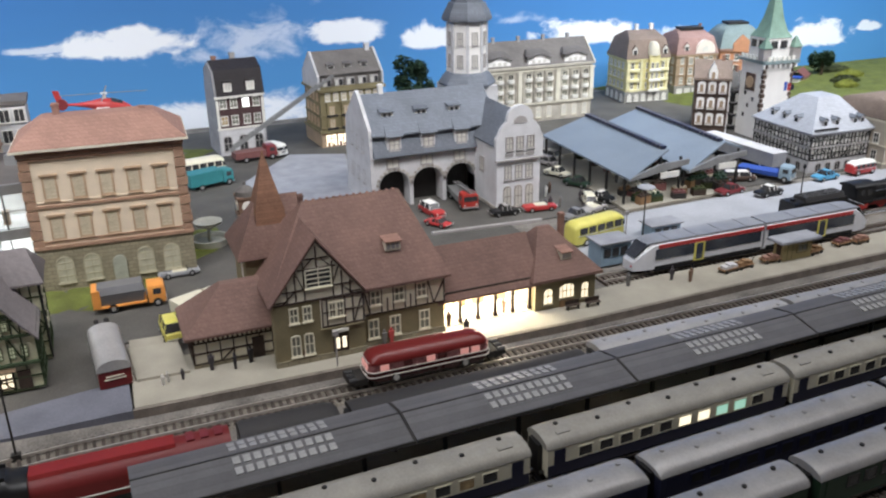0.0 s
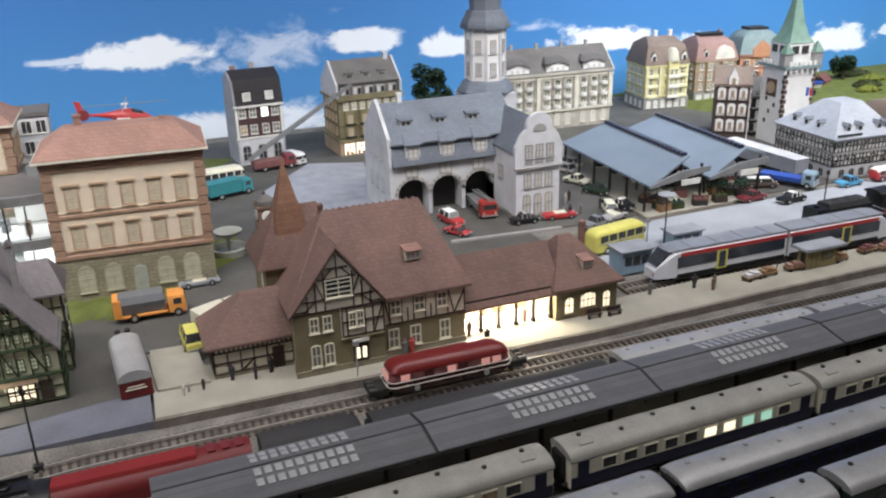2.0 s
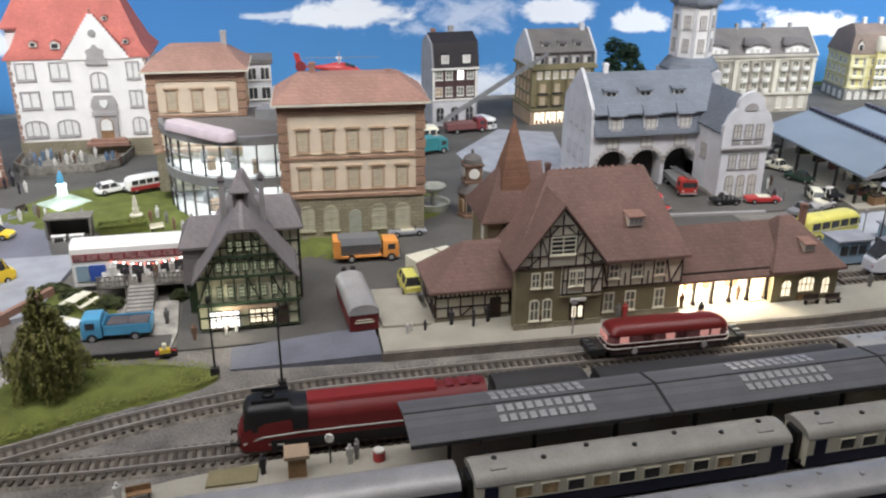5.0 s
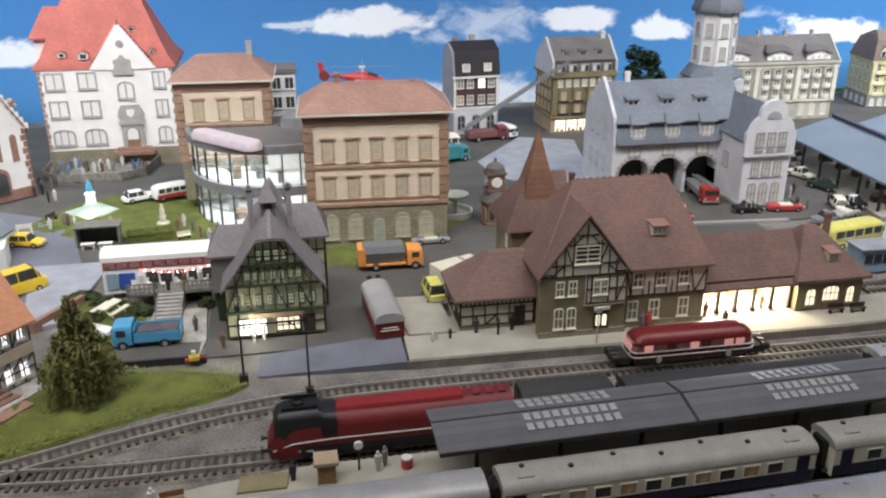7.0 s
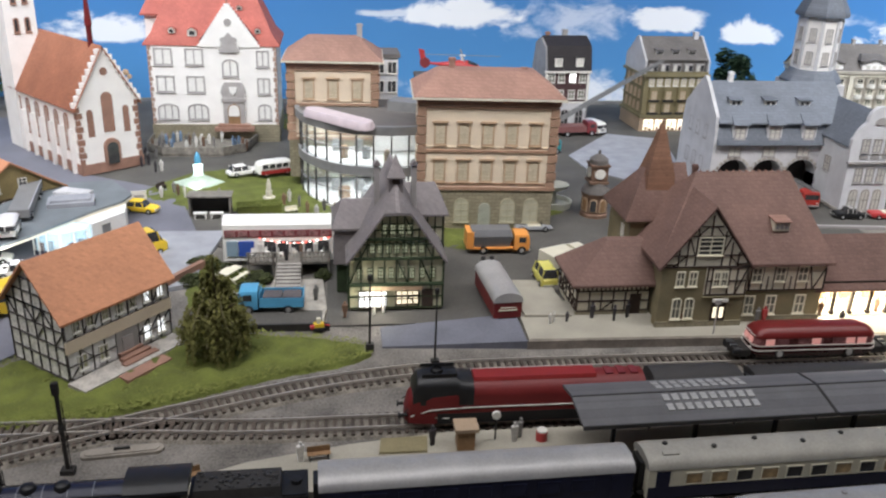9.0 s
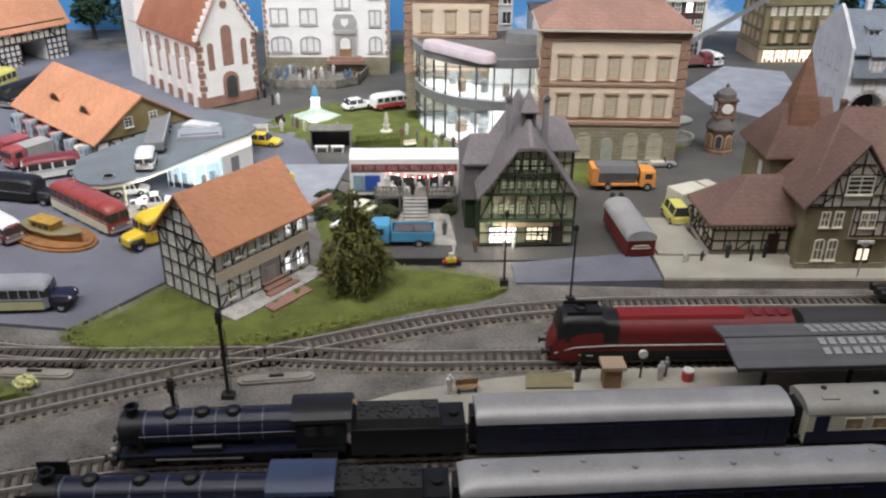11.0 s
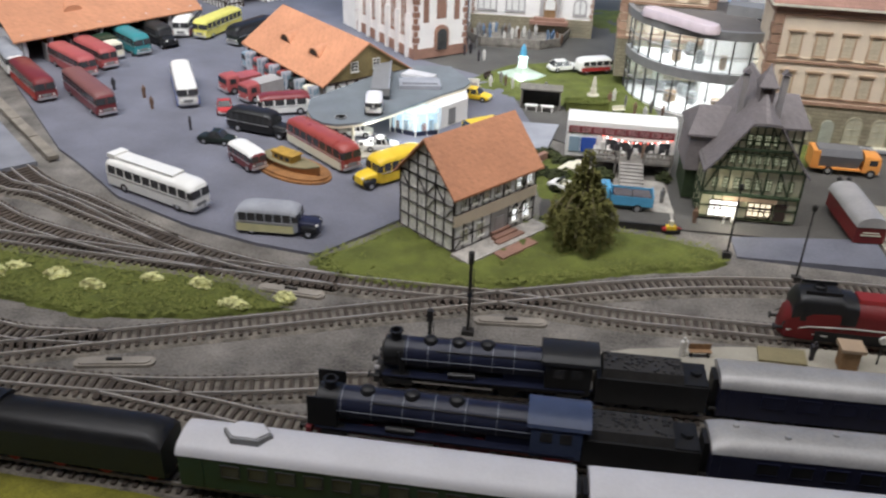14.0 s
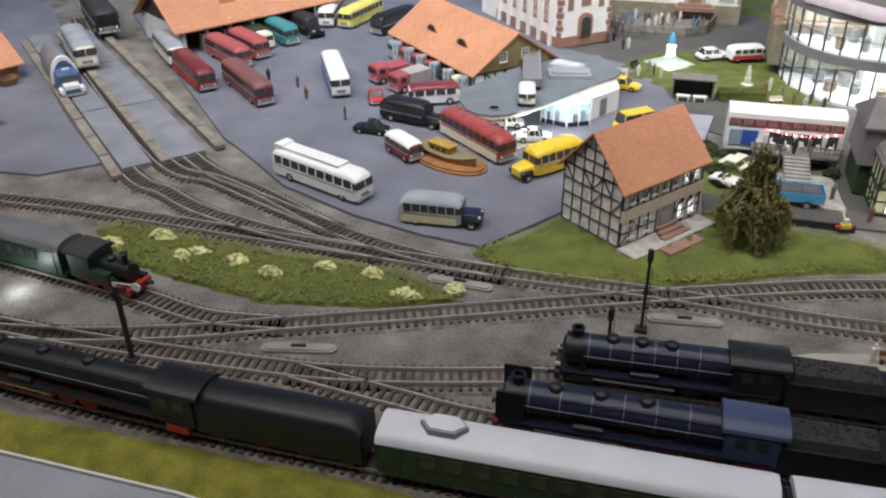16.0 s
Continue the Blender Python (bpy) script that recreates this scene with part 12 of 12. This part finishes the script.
def cart(x, y, a, load, label):
    t = thing("luggage_cart", pose(x, y, P, 0, 0, a), label, "cart", "luggage carts")
    part("bed", MB().box(-0.013, 0.013, -0.006, 0.006, 0.004, 0.0055), "wood", t)
    for k in range(4):
        part("wheel", MB().cyl((-0.009 + 0.018 * (k % 2), -0.0062 if k < 2 else 0.0062, 0.0025), (-0.009 + 0.018 * (k % 2), -0.005 if k < 2 else 0.005, 0.0025), 0.0025, n=10), "iron", t)
    for k in range(3):
        part("load", MB().box(-0.011 + k * 0.0075, -0.0045 + k * 0.0075, -0.005, 0.004, 0.0055, 0.009 + 0.002 * (k % 2)), load, t, "stacked luggage on the cart")
    part("handle", MB().beam((0.013, 0, 0.005), (0.017, 0, 0.012), 0.0006, 0.0006), "iron", t)


cart(0.710, 0.034, 8, "greywall", "brown platform cart with grey crates")
cart(0.735, 0.036, 4, "wood", "brown platform cart with wooden crates")
cart(0.778, 0.036, -6, "redstone", "platform cart with red-brown luggage")
cart(0.850, 0.036, 10, "wood", "platform cart with brown boxes")
cart(0.905, 0.043, 3, "brownred", "platform cart with red luggage")
cart(0.935, 0.040, 3, "redstone", "platform cart with red-brown luggage")


def kiosk(x, y, w, d, h, label):
    t = thing("street_kiosk", pose(x, y, 0.003), label, "kiosk", "kiosks by the road")
    part("wall", MB().box(-w / 2, w / 2, -d / 2, d / 2, 0, h), "cyan2", t)
    part("roof", MB().box(-w / 2 - 0.003, w / 2 + 0.003, -d / 2 - 0.003, d / 2 + 0.003, h, h + 0.002), "slab", t)
    for k in range(3):
        part("window", MB().box(-w * 0.40 + k * w * 0.28, -w * 0.18 + k * w * 0.28, -d / 2 - 0.0008, -d / 2 + 0.001, h * 0.4, h * 0.8), "pane", t)


kiosk(0.604, 0.140, 0.045, 0.030, 0.030, "pale blue-grey kiosk with flat roof by the road")
kiosk(0.722, 0.190, 0.048, 0.024, 0.019, "low blue-grey kiosk with flat roof by the road")


# ---- park ----
def park():
    f = thing("park_fountain", pose(-0.395, 0.540, 0.003), "pale illuminated fountain with a blue-white figure", "fountain")
    part("base", MB().lathe([(0.040, 0), (0.038, 0.002), (0.016, 0.006), (0.010, 0.012), (0.006, 0.016)], 0, 0, 4), "basin", f, "pale green square stepped base")
    part("column", MB().lathe([(0.007, 0.014), (0.006, 0.026), (0.008, 0.028), (0.0045, 0.031)], 0, 0, 12), "litpool", f)
    part("statue", MB().lathe([(0.004, 0.030), (0.0055, 0.036), (0.004, 0.043), (0.0022, 0.047), (0.0, 0.050)], 0, 0, 10), "cyan", f)
    spot_of_light("fountain_lamp", -0.395, 0.508, 0.014, 0.02, (0.9, 1.0, 0.95), 0.005)
    b = thing("cellar_stall", pose(-0.360, 0.402, 0.002), "dark open market stall with white tables", "stall")
    part("back_wall", MB().box(-0.028, 0.028, 0.010, 0.012, 0, 0.028), "iron", b)
    for s in (-1, 1):
        part("side_wall", MB().box(*sorted((s * 0.028, s * 0.026)), -0.010, 0.010, 0, 0.028), "deckwood", b)
    part("roof", MB().box(-0.030, 0.030, -0.012, 0.014, 0.028, 0.030), "deckwood", b)
    for x in (-0.012, 0.010):
        q = thing("white_table", pose(-0.360 + x, 0.386, 0.002), "small white table before the dark stall", "table")
        part("tabletop", MB().box(-0.009, 0.009, -0.004, 0.004, 0.0075, 0.0085), "wpaint", q)
        for a in (-1, 1):
            part("leg", MB().box(a * 0.007 - 0.0006, a * 0.007 + 0.0006, -0.003, 0.003, 0, 0.0075), "wpaint", q)
    h = MB()
    r = random.Random(4)
    h.box(-0.030, 0.030, -0.011, 0.011, 0, 0.012)
    for k in range(700):
        leaf_card(h, (r.uniform(-0.031, 0.031), r.uniform(-0.012, 0.012), 0.012 if k % 3 else r.uniform(0.0, 0.012)), 0.0026, r)
    plain("hedge", h, "grass", "low clipped green hedge in the park", "hedge", m=pose(-0.295, 0.408, 0.003, 0, 0, 10))
    s = thing("pedestal_statue", pose(-0.285, 0.465, 0.004), "pale stone figure on a round pedestal", "statue")
    part("pedestal", MB().lathe([(0.009, 0), (0.009, 0.002), (0.0045, 0.003), (0.004, 0.010), (0.0055, 0.011)], 0, 0, 12), "ivory", s)
    part("statue", MB().lathe([(0.003, 0.011), (0.0035, 0.018), (0.003, 0.023), (0.0018, 0.025), (0.002, 0.028), (0.0, 0.030)], 0, 0, 9), "ivory", s)
    g = thing("street_sign", pose(-0.462, 0.437, 0.003, 0, 0, 8), "white sign board with a grey bar on two legs", "sign")
    part("board", MB().box(-0.010, 0.010, -0.0006, 0.0006, 0.006, 0.022), "frame", g)
    part("bar", MB().box(-0.007, 0.007, -0.0010, -0.0004, 0.012, 0.016), "frame_g", g)
    for x in (-0.008, 0.008):
        part("leg", MB().box(x - 0.0006, x + 0.0006, -0.0006, 0.0006, 0, 0.006), "iron", g)
    bench(-0.250, 0.400, 0.003, 20, "pale park bench on the lawn", "creamp")
    bench(-0.445, 0.510, 0.003, 60, "dark park bench beside the lawn", "timber")


park()


# ---- depot yard ----
def boat():
    t = thing("boat", pose(-0.636, 0.117, 0.0040, 0, 0, -28), "rusty yellow wooden boat stored in the yard", "boat")
    part("sand_bed", MB().prism([(0.0555 * math.cos(b), 0.030 * math.sin(b)) for b in [6.28319 * i / 26 for i in range(26)]], -0.002, 0.0022).prism([(0.052 * math.cos(b), 0.027 * math.sin(b)) for b in [6.28319 * i / 26 for i in range(26)]], 0.0022, 0.0045), "rust", t, "oval rust-brown bed under the boat")
    sec = [(-0.042, 0.009, 0.012), (-0.020, 0.0135, 0.010), (0.010, 0.0135, 0.010), (0.030, 0.008, 0.012), (0.043, 0.0008, 0.015)]
    part("hull", MB().loft([[(x, -w, z), (x, -w * 0.7, 0.002), (x, w * 0.7, 0.002), (x, w, z)] for x, w, z in sec]), "rust", t, "rust-brown hull")
    part("gunwale", MB().loft([[(x, -w - 0.0008, z), (x, -w - 0.0008, z + 0.0015), (x, w + 0.0008, z + 0.0015), (x, w + 0.0008, z)] for x, w, z in sec]), "ochre", t)
    part("cabin", MB().box(-0.024, 0.006, -0.008, 0.008, 0.011, 0.019), "rust2", t, "yellow cabin")
    part("cabin_roof", MB().box(-0.026, 0.009, -0.009, 0.009, 0.019, 0.0205), "rust2", t)
    for k in range(3):
        part("window", MB().box(-0.021 + k * 0.009, -0.015 + k * 0.009, -0.0085, 0.0085, 0.013, 0.017), "pane", t)
    part("cradle", MB().box(-0.022, -0.018, -0.010, 0.010, 0, 0.004).box(0.014, 0.018, -0.010, 0.010, 0, 0.004), "wood", t)


boat()
bus(pose(-0.565, 0.238, 0.039, 0, 0, -80), 0.042, "wpaint", "tin_white", "white van parked on the fuel station roof", windows_n=3, H=0.022, W=0.022, group="", name="van")
tl = thing("long_trailer", pose(-0.575, 0.33, 0.039, 0, 0, 100), "long grey flat trailer behind the white van", "trailer")
part("bed", MB().box(-0.055, 0.065, -0.012, 0.012, 0.006, 0.016), "grey", tl)
part("edge_board", MB().box(-0.055, 0.065, -0.0125, -0.011, 0.016, 0.018), "slab", tl)
for x in (-0.04, 0.03, 0.05):
    road_wheel(tl, x, -0.0105, 0.0045)
    road_wheel(tl, x, 0.0105, 0.0045)
plain("roof_vent", MB().box(-0.028, 0.028, -0.016, 0.016, 0, 0.006).box(-0.024, 0.024, -0.012, 0.012, 0.006, 0.009), "slab", "flat grey ventilation box on the fuel station roof", "vent", m=pose(-0.525, 0.345, 0.039, 0, 0, 12))
# street and kerb details of the town
sheet("blue_street", [(0.235, 0.60), (0.225, 0.69), (0.341, 0.84), (0.44, 0.80), (0.405, 0.62), (0.405, 0.50), (0.36, 0.46)], 0.0032, "slab", "bluish grey street beside the fire station")
sheet("town_kerb", [(0.43, 0.326), (0.60, 0.312), (0.60, 0.318), (0.43, 0.332)], 0.0052, "frame_g", "pale kerb strip before the fire station", 0.0, category="kerb")
hl = thing("hill_house", pose(1.72, 0.95, 0.004, 0, 0, 30), "small red and blue roofed house on the hill", "house")
part("wall", MB().box(0, 0.05, 0, 0.035, 0, 0.016), "tan", hl)
part("roof", gable_roof(0.05, 0.035, 0.016, 0.014, 0.003), "brownred", hl)
part("porch_roof", MB().box(-0.028, -0.002, 0.002, 0.030, 0.014, 0.018), "blue", hl)
part("porch_wall", MB().box(-0.024, 0.0, 0.006, 0.028, 0, 0.014), "white", hl)
# open door leaves of the bus garage
DOORS = [(-1.135, 0.440), (-1.118, 0.480), (-1.095, 0.520), (-1.072, 0.560), (-1.05, 0.60)]
for k, (x, y) in enumerate(DOORS):
    t = thing("garage_door_leaf", pose(x, y, 0.0035, 0, 0, -38), "grey open door leaf of the bus garage", "door", "garage doors")
    part("leaf", MB().box(0, 0.018, -0.001, 0.001, 0, 0.028), "frame_g", t)
    part("cross_rail", MB().box(0, 0.018, -0.0016, -0.001, 0.012, 0.014), "grey", t)
POST = (0.196, 0.004)
# posts on the station platform and by the road
for x, y, z, hh, lab in ((POST[0], POST[1], 0.010, 0.034, "thin pale post before the station door"), (0.651, 0.173, 0.003, 0.046, "thin grey post with a small box by the road")):
    t = thing("thin_post", pose(x, y, z), lab, "post")
    part("pole", MB().cyl((0, 0, 0), (0, 0, hh), 0.0009, n=8), "frame_g", t)
    part("head", MB().box(-0.003, 0.003, -0.0012, 0.0012, hh, hh + 0.005), "frame_g", t)
